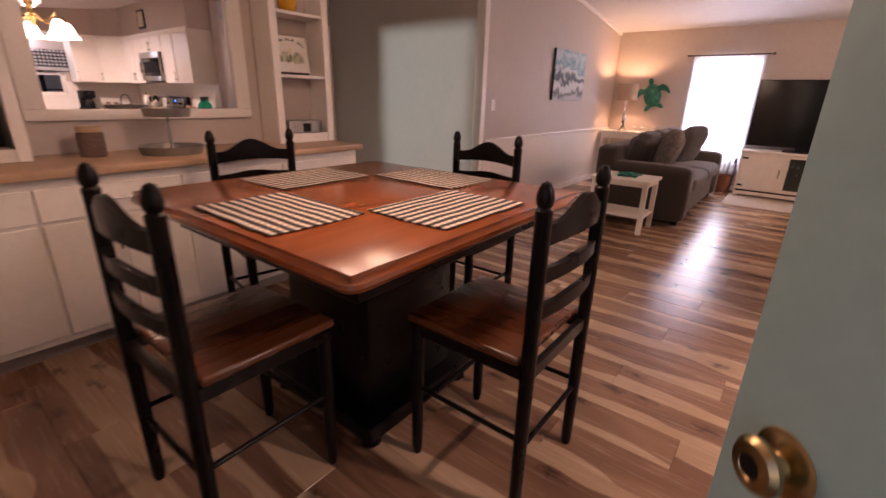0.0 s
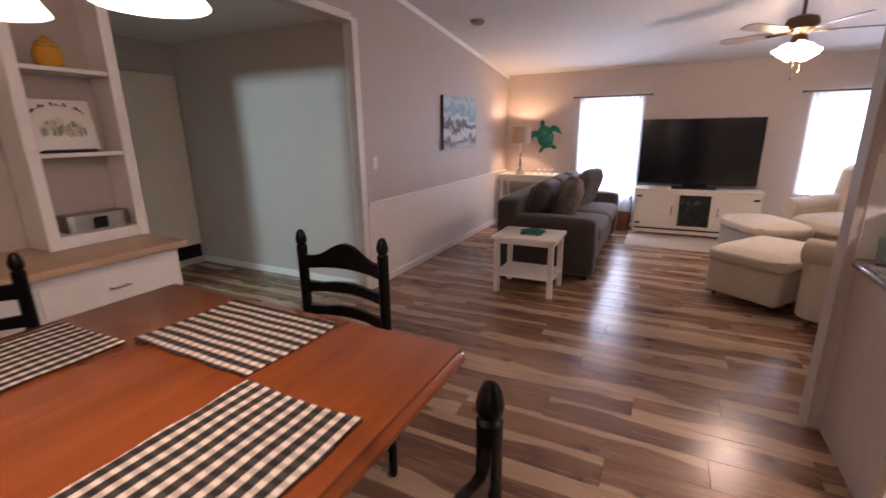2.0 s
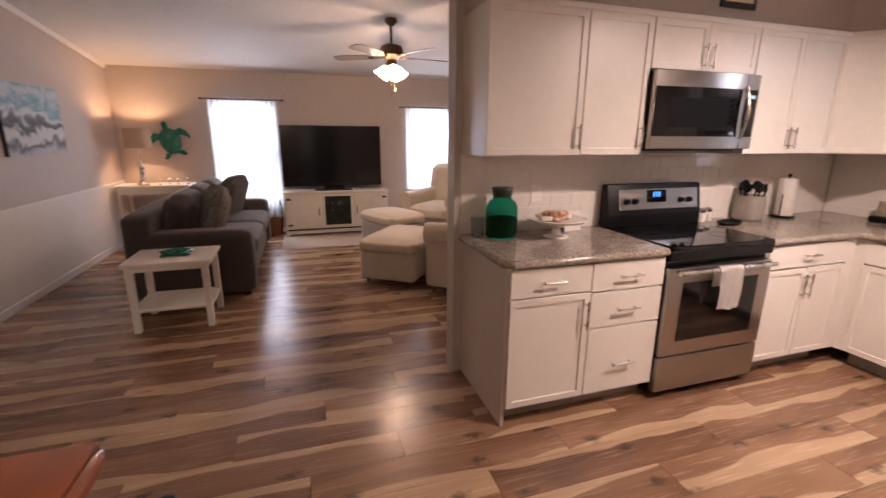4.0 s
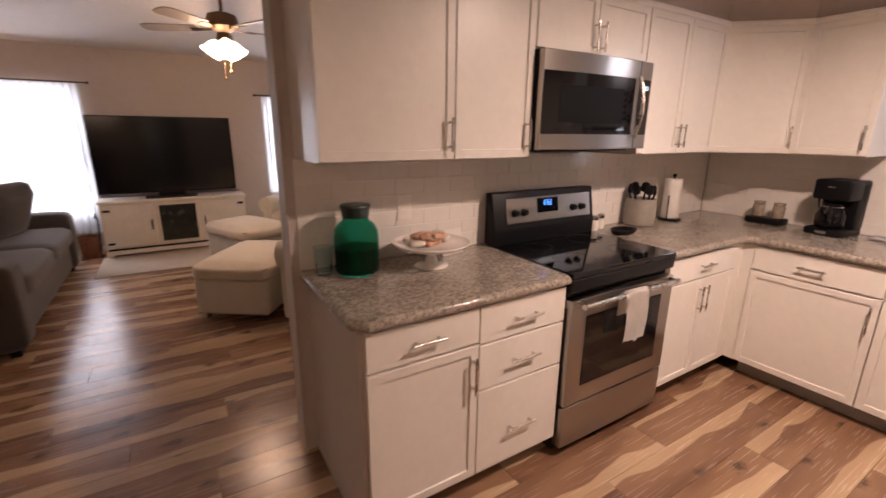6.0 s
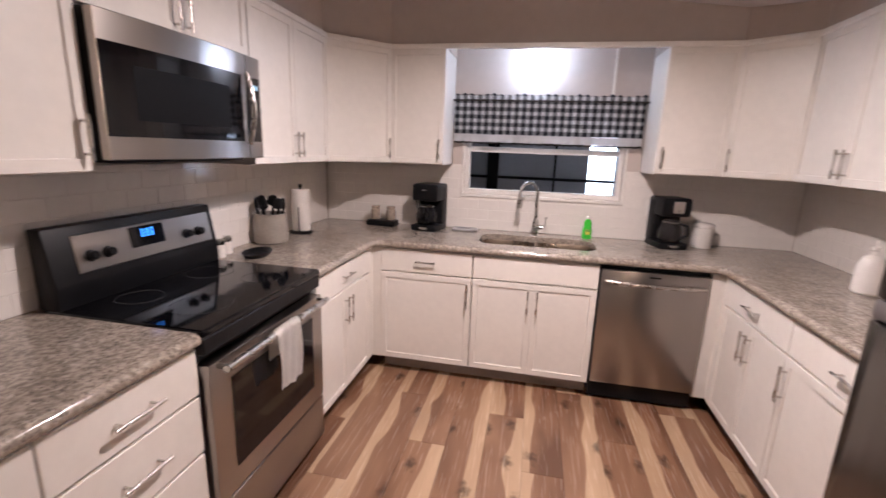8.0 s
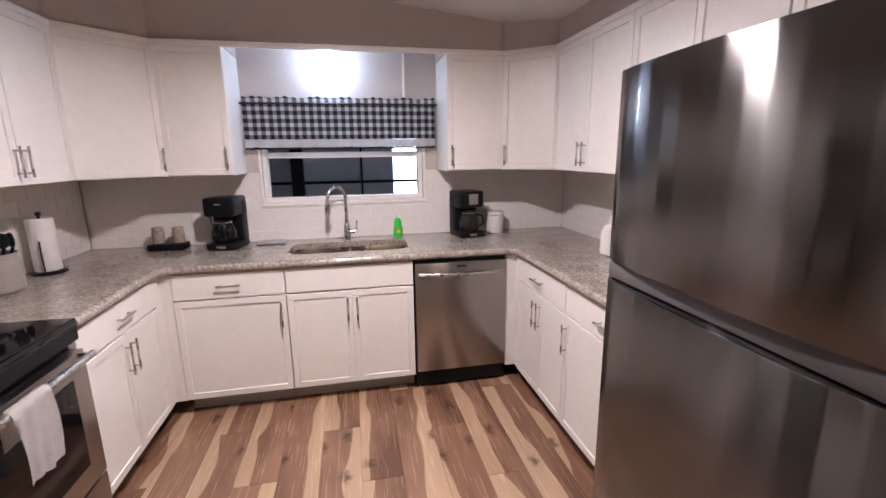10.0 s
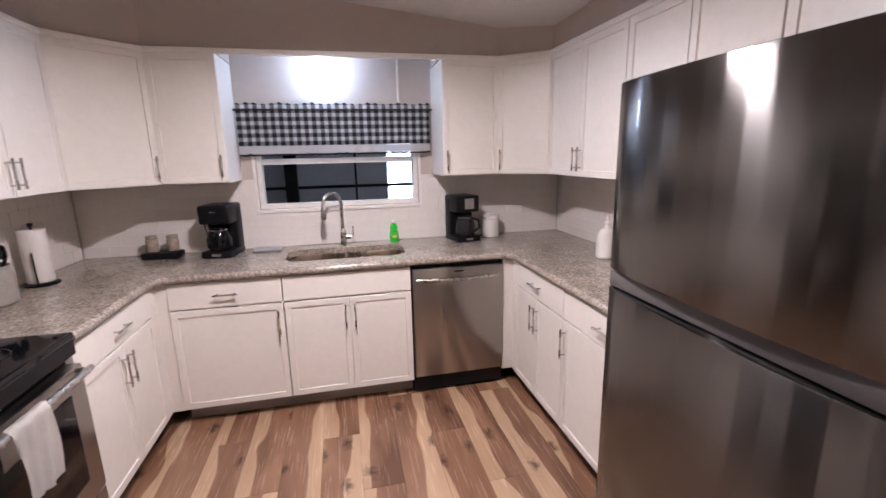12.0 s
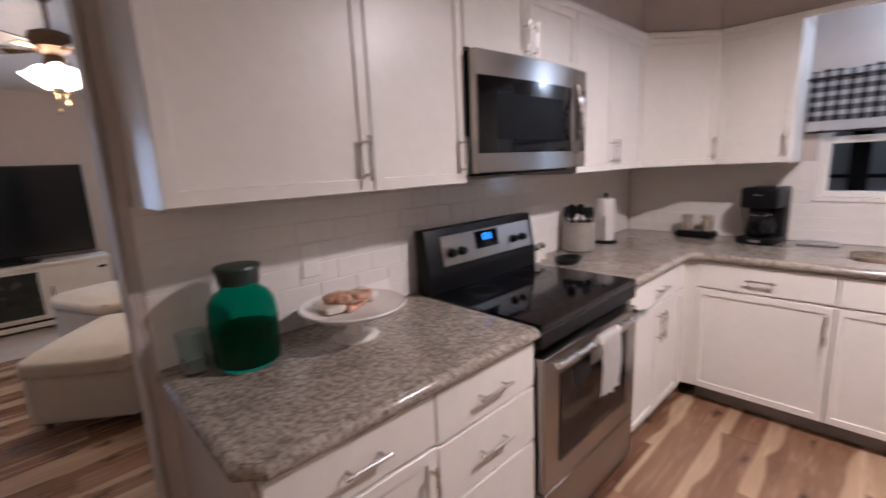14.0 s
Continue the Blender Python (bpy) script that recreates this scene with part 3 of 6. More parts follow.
def wall_cabinet(w, m, label, doors, z0=1.392, z1=2.12, depth=0.33, hinge="left", low=0.10):
    c = thing("wall_cabinet", label, "cabinet", m, "kitchen wall cabinets")
    part("body", box(0.001, w - 0.001, 0.0, depth, z0, z1), CAB, c)
    dw = w / doors
    for k in range(doors):
        x0, x1 = k * dw, (k + 1) * dw
        right = hinge == "left" if doors == 1 else k == 0
        front("door", x0, x1, z0 + 0.002, z1 - 0.004, c, [(x1 - 0.026 if right else x0 + 0.026, z0 + low, 0.13, True)])
    return c


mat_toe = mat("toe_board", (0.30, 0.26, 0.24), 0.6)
YF, XF, YR = 2.735, 3.21, 0.62       # cabinet faces: stove run, sink run, right run
D = MY0 - YF
base_cabinet(0.465, pose(0.718, YF, 0), "white base cabinet with a drawer and door at the counter's end", 1, 1, D - 0.002, "left", True)
base_cabinet(0.460, pose(1.186, YF, 0), "white base cabinet with three drawers beside the stove", 3, 0, D - 0.002)
base_cabinet(0.70, pose(2.42, YF, 0), "white base cabinet with a drawer and two doors beside the stove", 1, 2, D - 0.002, fill=(0, 0.08))
W = pose(0, 0, 0, 0, 0, -90)
base_cabinet(0.60, pose(XF, 2.66, 0) @ W, "white base cabinet with a drawer and wide door near the sink", 1, 1, XE - XF - 0.002, "left", fill=(0.073, 0))
base_cabinet(0.752, pose(XF, 2.058, 0) @ W, "white sink base cabinet with a false drawer and two doors", 2, 2, XE - XF - 0.002)
R = pose(0, 0, 0, 0, 0, 180)
base_cabinet(0.63, pose(3.14, YR, 0) @ R, "white base cabinet with a drawer and two doors near the dishwasher", 1, 2, YR - YK - 0.002, fill=(0.07, 0))
base_cabinet(0.74, pose(2.508, YR, 0) @ R, "white base cabinet with a drawer and a door beside the refrigerator", 1, 1, YR - YK - 0.002, "right")

YU, XU, YV = 3.02, 3.49, 0.36       # faces of the wall cabinets
dU = MY0 - YU - 0.002
wall_cabinet(0.552, pose(0.688, YU, 0), "tall white wall cabinet at the wall's free end", 1, depth=dU)
wall_cabinet(0.404, pose(1.242, YU, 0), "narrow white wall cabinet beside the microwave", 1, depth=dU)
wall_cabinet(0.758, pose(1.65, YU, 0), "short white wall cabinet above the microwave", 2, z0=1.855, depth=dU, low=0.08)
wall_cabinet(0.755, pose(2.412, YU, 0), "white two-door wall cabinet over the utensil crock", 2, depth=dU)
wall_cabinet(0.368, pose(XU, 2.70, 0) @ W, "white wall cabinet beside the kitchen window over the coffee maker", 1, depth=XE - XU - 0.002)
wall_cabinet(0.384, pose(XU, 1.022, 0) @ W, "white wall cabinet beside the window over the glass coffee maker", 1, depth=XE - XU - 0.002, hinge="right")
wall_cabinet(0.77, pose(3.265, YV, 0) @ R, "white two-door wall cabinet over the corner counter", 2, depth=YV - YK - 0.002)
wall_cabinet(0.74, pose(2.493, YV, 0) @ R, "white wall cabinet beside the refrigerator", 2, depth=YV - YK - 0.002)
wall_cabinet(0.75, pose(1.75, YV, 0) @ R, "short white wall cabinet above the refrigerator", 2, z0=1.80, depth=YV - YK - 0.002, low=0.08)


def corner_cabinet(a, b, c, label, hinge):
    """A diagonal corner unit with its door from a to b, the room's corner at c."""
    ob = thing("corner_wall_cabinet", label, "cabinet", None, "kitchen wall cabinets")
    out = [a, b, (c[0], b[1]), c, (a[0], c[1])]
    part("body", prism(out, 1.392, 2.12), CAB, ob)
    d = Vector((b[0] - a[0], b[1] - a[1], 0))
    out2 = d.cross(Vector((0, 0, 1))).normalized()
    if out2.dot(Vector((c[0] - a[0], c[1] - a[1], 0))) > 0:
        a, b, d = b, a, -d
    rz = math.degrees(math.atan2(d.y, d.x))
    dr = front("door", 0, d.length, 1.394, 2.116, ob, [(d.length - 0.028 if hinge == "left" else 0.028, 1.49, 0.13, True)])
    dr.matrix_local = pose(a[0], a[1], 0, 0, 0, rz)
    return ob


corner_cabinet((3.17, YU), (XU, 2.703), (XE - 0.002, MY0 - 0.002), "white diagonal corner wall cabinet near the stove", "left")
corner_cabinet((XU, 0.636), (3.27, YV), (XE - 0.002, YK + 0.002), "white diagonal corner wall cabinet near the refrigerator", "right")

# soffit above the wall cabinets, with a white trim strip under it
bm = prism([(0.688, MY0), (0.688, YU), (3.17, YU), (XU, 2.703), (XU, 0.636), (3.27, YV), (1.0, YV), (1.0, YK), (XE, YK), (XE, 1.022), (XU + 0.03, 1.022), (XU + 0.03, 2.332), (XE, 2.332), (XE, MY0)], 2.125, 2.85)
box(XU + 0.03, XE, 1.022, 2.332, 2.29, 2.85, bm=bm)
structure("soffit", bm, WALL, "beige soffit boxed in above the wall cabinets", "soffit")
bm = bmesh.new()
loop = [(0.688, YU), (3.17, YU), (XU, 2.703), (XU, 0.636), (3.27, YV), (1.0, YV)]
for p, q in zip(loop, loop[1:]):
    d = Vector((q[0] - p[0], q[1] - p[1], 0))
    m = pose(p[0], p[1], 0, 0, 0, math.degrees(math.atan2(d.y, d.x)))
    box(-0.004, d.length + 0.004, -0.030, 0.0, 2.112, 2.142, 0.004, 1, bm, m)
structure("trim", bm, WHITE, "white trim strip along the tops of the wall cabinets", "trim")

# worktops
def outline_hole(cx, cy, hx, hy, r, n=5):
    pts = []
    for sx, sy, a0 in ((1, 1, 0), (-1, 1, 90), (-1, -1, 180), (1, -1, 270)):
        for k in range(n + 1):
            a = radians(a0 + 90 * k / n)
            pts.append((cx + sx * (hx - r) + r * math.cos(a), cy + sy * (hy - r) + r * math.sin(a)))
    return pts


def edge_strip(points, bm):
    tube([(x, y, 0.893) for x, y in points], 0.0205, 10, bm)


t = thing("worktop", "speckled beige granite worktop with a rounded front edge beside the stove", "worktop")
part("slab", prism([(0.688, MY0), (0.688, 2.745), (0.728, 2.708), (1.646, 2.708), (1.646, MY0)], 0.8755, 0.915), GRANITE, t)
bm = bmesh.new()
edge_strip([(0.691, MY0 - 0.01), (0.691, 2.748), (0.729, 2.711), (1.644, 2.711)], bm)
part("front_edge", bm, GRANITE, t, "", True)
t = thing("worktop", "speckled beige granite worktop running round the sink corner", "worktop")
hole = outline_hole(3.50, 1.68, 0.17, 0.375, 0.09)
k0 = min(range(len(hole)), key=lambda i: abs(hole[i][1] - 1.68) + (0 if hole[i][0] > 3.55 else 9))
ring = hole[k0:] + hole[:k0]
ring = [(3.67, 1.68)] + [p for p in reversed(ring)] + [(3.67, 1.6801)]
out = [(XE - 0.001, 1.68), *ring, (XE - 0.001, 1.6801), (XE - 0.001, MY0 - 0.001), (2.416, MY0 - 0.001), (2.416, 2.708), (3.13, 2.708), (3.18, 2.66), (3.18, 0.69), (3.13, 0.647), (1.767, 0.647), (1.767, YK + 0.001), (XE - 0.001, YK + 0.001)]
part("slab", prism(out, 0.8755, 0.915), GRANITE, t)
bm = bmesh.new()
edge_strip([(2.418, 2.711), (3.13, 2.711), (3.165, 2.69), (3.183, 2.655), (3.183, 0.695), (3.165, 0.662), (3.13, 0.644), (1.769, 0.644)], bm)
part("front_edge", bm, GRANITE, t, "", True)

# sink: two steel bowls under the worktop
sink = thing("sink", "double bowl stainless steel sink set under the granite", "sink")
SINKSTEEL = mat("sink_steel", (0.42, 0.35, 0.28), 0.28, 1.0, var=0.05, scale=8)
for cy, hy in ((1.872, 0.176), (1.488, 0.178)):
    bm = bmesh.new()
    rings = []
    for z, g, r in ((0.878, 0.0, 0.085), (0.86, 0.004, 0.08), (0.74, 0.012, 0.07), (0.715, 0.03, 0.06), (0.708, 0.09, 0.05)):
        rings.append([bm.verts.new((x, y, z)) for x, y in outline_hole(3.50, cy, 0.168 - g, hy - g, min(r, 0.163 - g - 0.005))])
    for a, b in zip(rings, rings[1:]):
        for k in range(len(a)):
            bm.faces.new((a[k], a[(k + 1) % len(a)], b[(k + 1) % len(a)], b[k]))
    bm.faces.new(rings[-1])
    bowl = part("bowl", bm, SINKSTEEL, sink, "", True)
    part("drain", lathe([(0.0, 0.7095), (0.035, 0.7095), (0.042, 0.712), (0.042, 0.7085)], 20, None, pose(3.50, cy, 0)), NICKEL, bowl)
part("divider", box(3.34, 3.66, 1.667, 1.693, 0.80, 0.885, 0.008, 2), SINKSTEEL, sink, "", True)

f = thing("faucet", "brushed nickel gooseneck kitchen faucet with a side lever", "faucet", pose(3.735, 1.695, 0.915))
part("base", lathe([(0.03, 0), (0.028, 0.008), (0.022, 0.012), (0.021, 0.10), (0.015, 0.115), (0.0, 0.115)], 20), NICKEL, f, "", True)
pts = [(0, 0, 0.10), (0, 0.0, 0.26)] + [(-0.075 + 0.075 * math.cos(a), 0, 0.29 + 0.085 * math.sin(a)) for a in np.linspace(0, math.pi, 12)]
pts = [(x * 0.6, -x * 0.8, z) for x, y, z in pts]
part("spout", tube(pts, 0.0115, 12), NICKEL, f, "", True)
e = pts[-1]
part("spray_head", lathe([(0.0, 0), (0.018, 0), (0.019, 0.02), (0.015, 0.075), (0.0115, 0.09), (0, 0.09)], 16, None, pose(e[0], e[1], e[2] - 0.088)), NICKEL, f, "", True)
bm = cyl((0, -0.02, 0.06), (0, -0.055, 0.06), 0.015, 12)
tube([(0, -0.05, 0.06), (0, -0.066, 0.075), (-0.01, -0.07, 0.135)], [0.008, 0.007, 0.005], 8, bm)
part("lever", bm, NICKEL, f, "", True)

# dishwasher
dw = thing("dishwasher", "stainless steel dishwasher with a bowed bar handle", "dishwasher", pose(XF, 1.302, 0) @ W)
part("body", box(0.004, 0.596, 0.0, 0.58, 0.02, 0.868), PLASTIC, dw)
part("door", box(0.006, 0.594, -0.03, 0.0, 0.125, 0.845, 0.006, 2), STEELH, dw, "brushed steel door", True)
part("toe_panel", box(0.006, 0.594, 0.03, 0.05, 0.0, 0.118), PLASTIC, dw, "black toe panel")
pts = [(0.03 + 0.54 * k / 12, -0.035 - 0.035 * math.sin(math.pi * k / 12), 0.775) for k in range(13)]
part("handle", tube(pts, 0.011, 10), NICKEL, dw, "polished bowed handle", True)
part("side_filler", box(0.598, 0.679, -0.012, 0.02, 0.10, 0.873), CAB, dw, "white filler strip")
part("badge", box(0.27, 0.33, -0.032, -0.029, 0.812, 0.822), PLASTIC, dw, "small dark badge")

# stove
BURNER = mat("burner_ring", (0.05, 0.05, 0.052), 0.2, var=0)
st = thing("stove", "freestanding stainless steel electric stove with a black glass top", "stove", pose(1.651, 2.70, 0))
w = 0.758
part("body", box(0.0, w, 0.035, 0.60, 0.02, 0.895), PLASTIC, st, "black enamel sides")
part("cooktop", box(-0.001, w + 0.001, -0.01, 0.60, 0.895, 0.922, 0.006, 2), GLOSS, st, "black glass cooktop")
for x, y, r in ((0.20, 0.16, 0.105), (0.56, 0.16, 0.085), (0.20, 0.42, 0.08), (0.56, 0.42, 0.10)):
    part("burner", lathe([(r, 0), (r, 0.0006), (r - 0.004, 0.0006), (r - 0.004, 0)], 40, None, pose(x, y, 0.9222), cap=False), BURNER, st, "grey burner ring")
door = part("oven_door", box(0.004, w - 0.004, -0.018, 0.035, 0.275, 0.80, 0.006, 2), STEELH, st, "steel oven door", True)
part("oven_window", box(0.10, w - 0.10, -0.0215, -0.0185, 0.365, 0.715, 0.0012, 1), GLOSS, door, "dark oven glass")
bm = tube([(0.03, -0.06, 0.785), (w - 0.03, -0.06, 0.785)], 0.0135, 12)
for x in (0.045, w - 0.045):
    cyl((x, -0.018, 0.785), (x, -0.06, 0.785), 0.010, 10, bm)
part("handle", bm, NICKEL, door, "steel bar handle", True)
part("front_rail", box(0.0, w, -0.008, 0.035, 0.835, 0.893, 0.004, 1), PLASTIC, st)
part("storage_drawer", box(0.004, w - 0.004, -0.016, 0.035, 0.05, 0.265, 0.006, 2), STEELH, st, "steel storage drawer", True)
bg = part("backguard", prism([(0.53, 0.92), (0.53, 1.0), (0.565, 1.195), (0.62, 1.195), (0.62, 0.92)], 0.0, w, 0.006, 2, None, Matrix(((0, 0, 1, 0), (1, 0, 0, 0), (0, 1, 0, 0), (0, 0, 0, 1)))), PLASTIC, st, "black backguard", True)
tilt = pose(0, 0.5305, 1.0, -math.degrees(math.atan2(0.035, 0.195)))
pan = part("control_panel", box(0.085, w - 0.03, -0.006, 0.0, 0.03, 0.165, 0.003, 1, None, tilt), STEELH, st, "steel control panel")
part("display", box(0.30, 0.46, -0.009, -0.005, 0.075, 0.155, 0.002, 1, None, tilt), GLOSS, pan, "dark display window")
CLOCK = mat("clock_digits", (0.02, 0.1, 0.4), 0.4, var=0, emit=3.0, glow=(0.05, 0.32, 1.0))
bm = bmesh.new()
for k in range(3):
    x = 0.352 + 0.022 * k
    for q in ((0, 0.012, 0.028, 0.031), (0, 0.012, 0.014, 0.017), (0, 0.012, 0, 0.003), (0, 0.003, 0, 0.031), (0.009, 0.012, 0, 0.031)):
        box(x + q[0], x + q[1], -0.0105, -0.009, 0.112 + q[2], 0.112 + q[3], bm=bm, m=tilt)
part("clock_digits", bm, CLOCK, pan, "blue lit clock digits")
for x in (0.135, 0.20, 0.575, 0.645):
    kb = part("knob", lathe([(0.021, 0), (0.021, 0.004), (0.017, 0.007), (0.0155, 0.026), (0.012, 0.03), (0, 0.03)], 18, None, tilt @ pose(x, -0.006, 0.085, 90)), PLASTIC, pan, "black control knob", True)
# hand towel over the oven handle
bm = bmesh.new()
n, h = 10, 26
rows = []
for i in range(h + 1):
    s = i / h
    if s < 0.30:
        y, z = -0.036 + 0.0 * s, 0.68 + 0.11 * s / 0.30
    elif s < 0.42:
        a = math.pi * (s - 0.30) / 0.12
        y, z = -0.06 + 0.018 * math.cos(a), 0.79 + 0.018 * math.sin(a)
    else:
        y, z = -0.079, 0.79 - 0.235 * (s - 0.42) / 0.58
    rows.append([bm.verts.new((0.29 + 0.165 * (j / n) * (1 - 0.12 * max(0, s - 0.5)) + 0.02 * max(0, s - 0.45), y + 0.006 * math.sin(j * 1.9 + i * 0.25) * (1 if y < -0.07 else -0.3), z + 0.006 * math.sin(j * 0.8) * (s > 0.9))) for j in range(n + 1)])
for a, b in zip(rows, rows[1:]):
    for j in range(n):
        bm.faces.new((a[j], a[j + 1], b[j + 1], b[j]))
bmesh.ops.solidify(bm, geom=list(bm.faces), thickness=0.004)
TERRY = mat("terry_cloth", (0.78, 0.73, 0.68), 0.95, var=0.06, scale=20, bump=0.8, bscale=350)
ob = solo("hand_towel", bm, TERRY, "white terry hand towel hung over the oven handle", "towel", smooth=True)
ob.matrix_world = pose(1.651, 2.70, 0)

# microwave over the stove
mw = thing("microwave", "stainless steel microwave hung over the stove", "microwave", pose(1.652, 2.95, 1.428))
part("body", box(0.0, 0.756, 0.03, 0.395, 0.0, 0.42), PLASTIC, mw, "black case")
fr = part("front", prism([(0.0, 0.03), (0.0, 0.0), (0.19, -0.016), (0.38, -0.02), (0.57, -0.016), (0.756, 0.0), (0.756, 0.03)], 0.0, 0.42, 0.003, 1), STEELH, mw, "bowed steel front", True)


def bow(x):
    return -0.0205 * (1 - ((x - 0.378) / 0.378) ** 2)


def bowed(x0, x1, z0, z1, out=0.003, n=10):
    """A thin plate that follows the bowed front."""
    bm = bmesh.new()
    xs = [x0 + (x1 - x0) * k / n for k in range(n + 1)]
    lo = [[bm.verts.new((x, bow(x) - o, z)) for x in xs] for z, o in ((z0, 0), (z0, out), (z1, out), (z1, 0))]
    for a, b in zip(lo, lo[1:]):
        for k in range(n):
            bm.faces.new((a[k], a[k + 1], b[k + 1], b[k]))
    for k in (0, n):
        bm.faces.new([r[k] for r in lo])
    return bm


part("window", bowed(0.004, 0.605, 0.07, 0.335, 0.003), GLOSS, fr, "black glass door window")
part("inner_screen", bowed(0.10, 0.52, 0.12, 0.28, 0.0036), mat("screen_mesh", (0.006, 0.006, 0.007), 0.5, var=0.1, spec=0.08), fr, "dark perforated screen")
part("control_strip", bowed(0.650, 0.742, 0.07, 0.335, 0.003), GLOSS, fr, "black control strip")
part("door_gap", bowed(0.642, 0.645, 0.0, 0.42, 0.0012), PLASTIC, fr)
pts = [(0.628, bow(0.628) - 0.012 - 0.03 * math.sin(math.pi * k / 10), 0.06 + 0.285 * k / 10) for k in range(11)]
part("handle", tube(pts, 0.010, 10), NICKEL, fr, "upright bowed handle", True)
part("underside_vent", box(0.05, 0.70, 0.06, 0.36, -0.012, 0.0, 0.003, 1), PLASTIC, mw)
bm = bmesh.new()
for k in range(3):
    box(0.672 + 0.018 * k, 0.682 + 0.018 * k, bow(0.69) - 0.005, bow(0.69) - 0.0035, 0.285, 0.305, bm=bm)
part("clock_digits", bm, mat("pale_digits", (0.3, 0.5, 0.6), 0.4, var=0, emit=1.0), mw)

# refrigerator
fg = thing("refrigerator", "stainless steel top-freezer refrigerator with curved doors", "refrigerator", pose(1.75, 0.855, 0) @ R @ Matrix.Diagonal((1, 1, 1.018, 1)))
fw = 0.755
part("body", box(0.004, fw - 0.004, 0.0, 0.70, 0.03, 1.675, 0.006, 1), mat("fridge_case", (0.09, 0.088, 0.086), 0.5), fg, "dark grey case")
for k in range(4):
    x, y = ((0.06, 0.05), (fw - 0.06, 0.05), (0.06, 0.6), (fw - 0.06, 0.6))[k]
    part("foot", lathe([(0.02, 0), (0.02, 0.03), (0, 0.03)], 12, None, pose(x, y, 0)), PLASTIC, fg)


def fridge_door(z0, z1):
    n = 14
    o = [(fw, -0.004), (0.0, -0.004)] + [(fw * k / n, -0.055 - 0.028 * (1 - (2 * k / n - 1) ** 4) * 0.6 - 0.012 * math.sin(math.pi * k / n)) for k in range(n + 1)]
    return prism(o, z0, z1, 0.006, 2)


part("freezer_door", fridge_door(1.170, 1.69), STEELV, fg, "curved brushed steel freezer door", True)
part("fridge_door", fridge_door(0.07, 1.118), STEELV, fg, "curved brushed steel fridge door", True)
part("grip_channel", box(0.003, fw - 0.03, -0.058, -0.004, 1.119, 1.169, 0.01, 2), mat("grip", (0.10, 0.09, 0.088), 0.4), fg, "dark grip channel between the doors", True)
part("kick_grille", box(0.02, fw - 0.02, -0.03, 0.0, 0.0, 0.065), PLASTIC, fg)
part("hinge_cover", box(fw - 0.09, fw - 0.02, -0.05, 0.03, 1.691, 1.71, 0.006, 2), PLASTIC, fg)
mg = thing("fridge_magnet", "small photo magnet with an orange sunset on the freezer door", "magnet", pose(1.715, 0.855, 0) @ R @ Matrix.Diagonal((1, 1, 1.018, 1)))
part("card", box(0.615, 0.70, -0.083, -0.074, 1.585, 1.652), mat("magnet_dark", (0.03, 0.022, 0.018), 0.4), mg)
part("print", box(0.62, 0.695, -0.085, -0.083, 1.615, 1.648), mat("magnet_orange", (0.42, 0.2, 0.06), 0.4, var=0.5, scale=30), mg, "orange and brown print")

# ---- dining area ----
# built-in buffet with a wood top
ZB, YB = 0.945, 2.25                 # buffet height and end
bf = thing("buffet", "built-in white buffet with drawers, doors and a tan wood top", "buffet")
part("body", box(XD + 0.002, -2.575, YS + 0.005, YB - 0.02, 0.085, ZB - 0.04), WHITE, bf)
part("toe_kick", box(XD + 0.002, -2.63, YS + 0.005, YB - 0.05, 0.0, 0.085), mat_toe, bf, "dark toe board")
part("top", box(XD + 0.002, -2.51, YS + 0.005, YB, ZB - 0.04, ZB, 0.006, 2), BUFFETWOOD, bf, "tan wood top", True)
n = 4
sp = (YB - 0.04 - (YS + 0.03)) / n
for k in range(n):
    y0 = YS + 0.03 + k * sp
    m = pose(-2.575, y0 + 0.006, 0, 0, 0, 90)
    dr = part("drawer_front", box(0, sp - 0.012, -0.016, 0, 0.70, 0.855, 0.003, 1), WHITE, bf)
    dr.matrix_local = m
    pull(0.10, False, pose((sp - 0.012) / 2, -0.016, 0.778), dr)
    for j in range(2):
        h = (sp - 0.012) / 2
        dd = part("door", box(j * h + 0.002, (j + 1) * h - 0.002, -0.016, 0, 0.12, 0.685, 0.003, 1), WHITE, bf)
        dd.matrix_local = m
        pull(0.09, True, pose(h + (0.03 if j else -0.03), -0.016, 0.56), dd)

# mirror over the buffet
MIRROR = mat("mirror_glass", (0.92, 0.92, 0.92), 0.01, 1.0, var=0)
mi = thing("wall_mirror", "large mirror in a wide white wood frame above the buffet", "mirror")
y0, y1, z0, z1 = 0.545, 1.60, 1.185, 2.15
part("glass", box(XD + 0.003, XD + 0.012, y0 - 0.02, y1 + 0.02, z0 - 0.02, z1 + 0.02), MIRROR, mi, "silvered mirror glass")
fw2 = 0.10
bm = bmesh.new()
for a, b, c, d in ((y0 - fw2, y1 + fw2, z0 - 0.06, z0), (y0 - fw2, y1 + fw2, z1, z1 + fw2), (y0 - fw2, y0, z0, z1), (y1, y1 + fw2, z0, z1)):
    box(XD + 0.012, XD + 0.035, a, b, c, d, 0.006, 2, bm=bm)
part("frame", bm, WHITE, mi, "white wood frame", True)


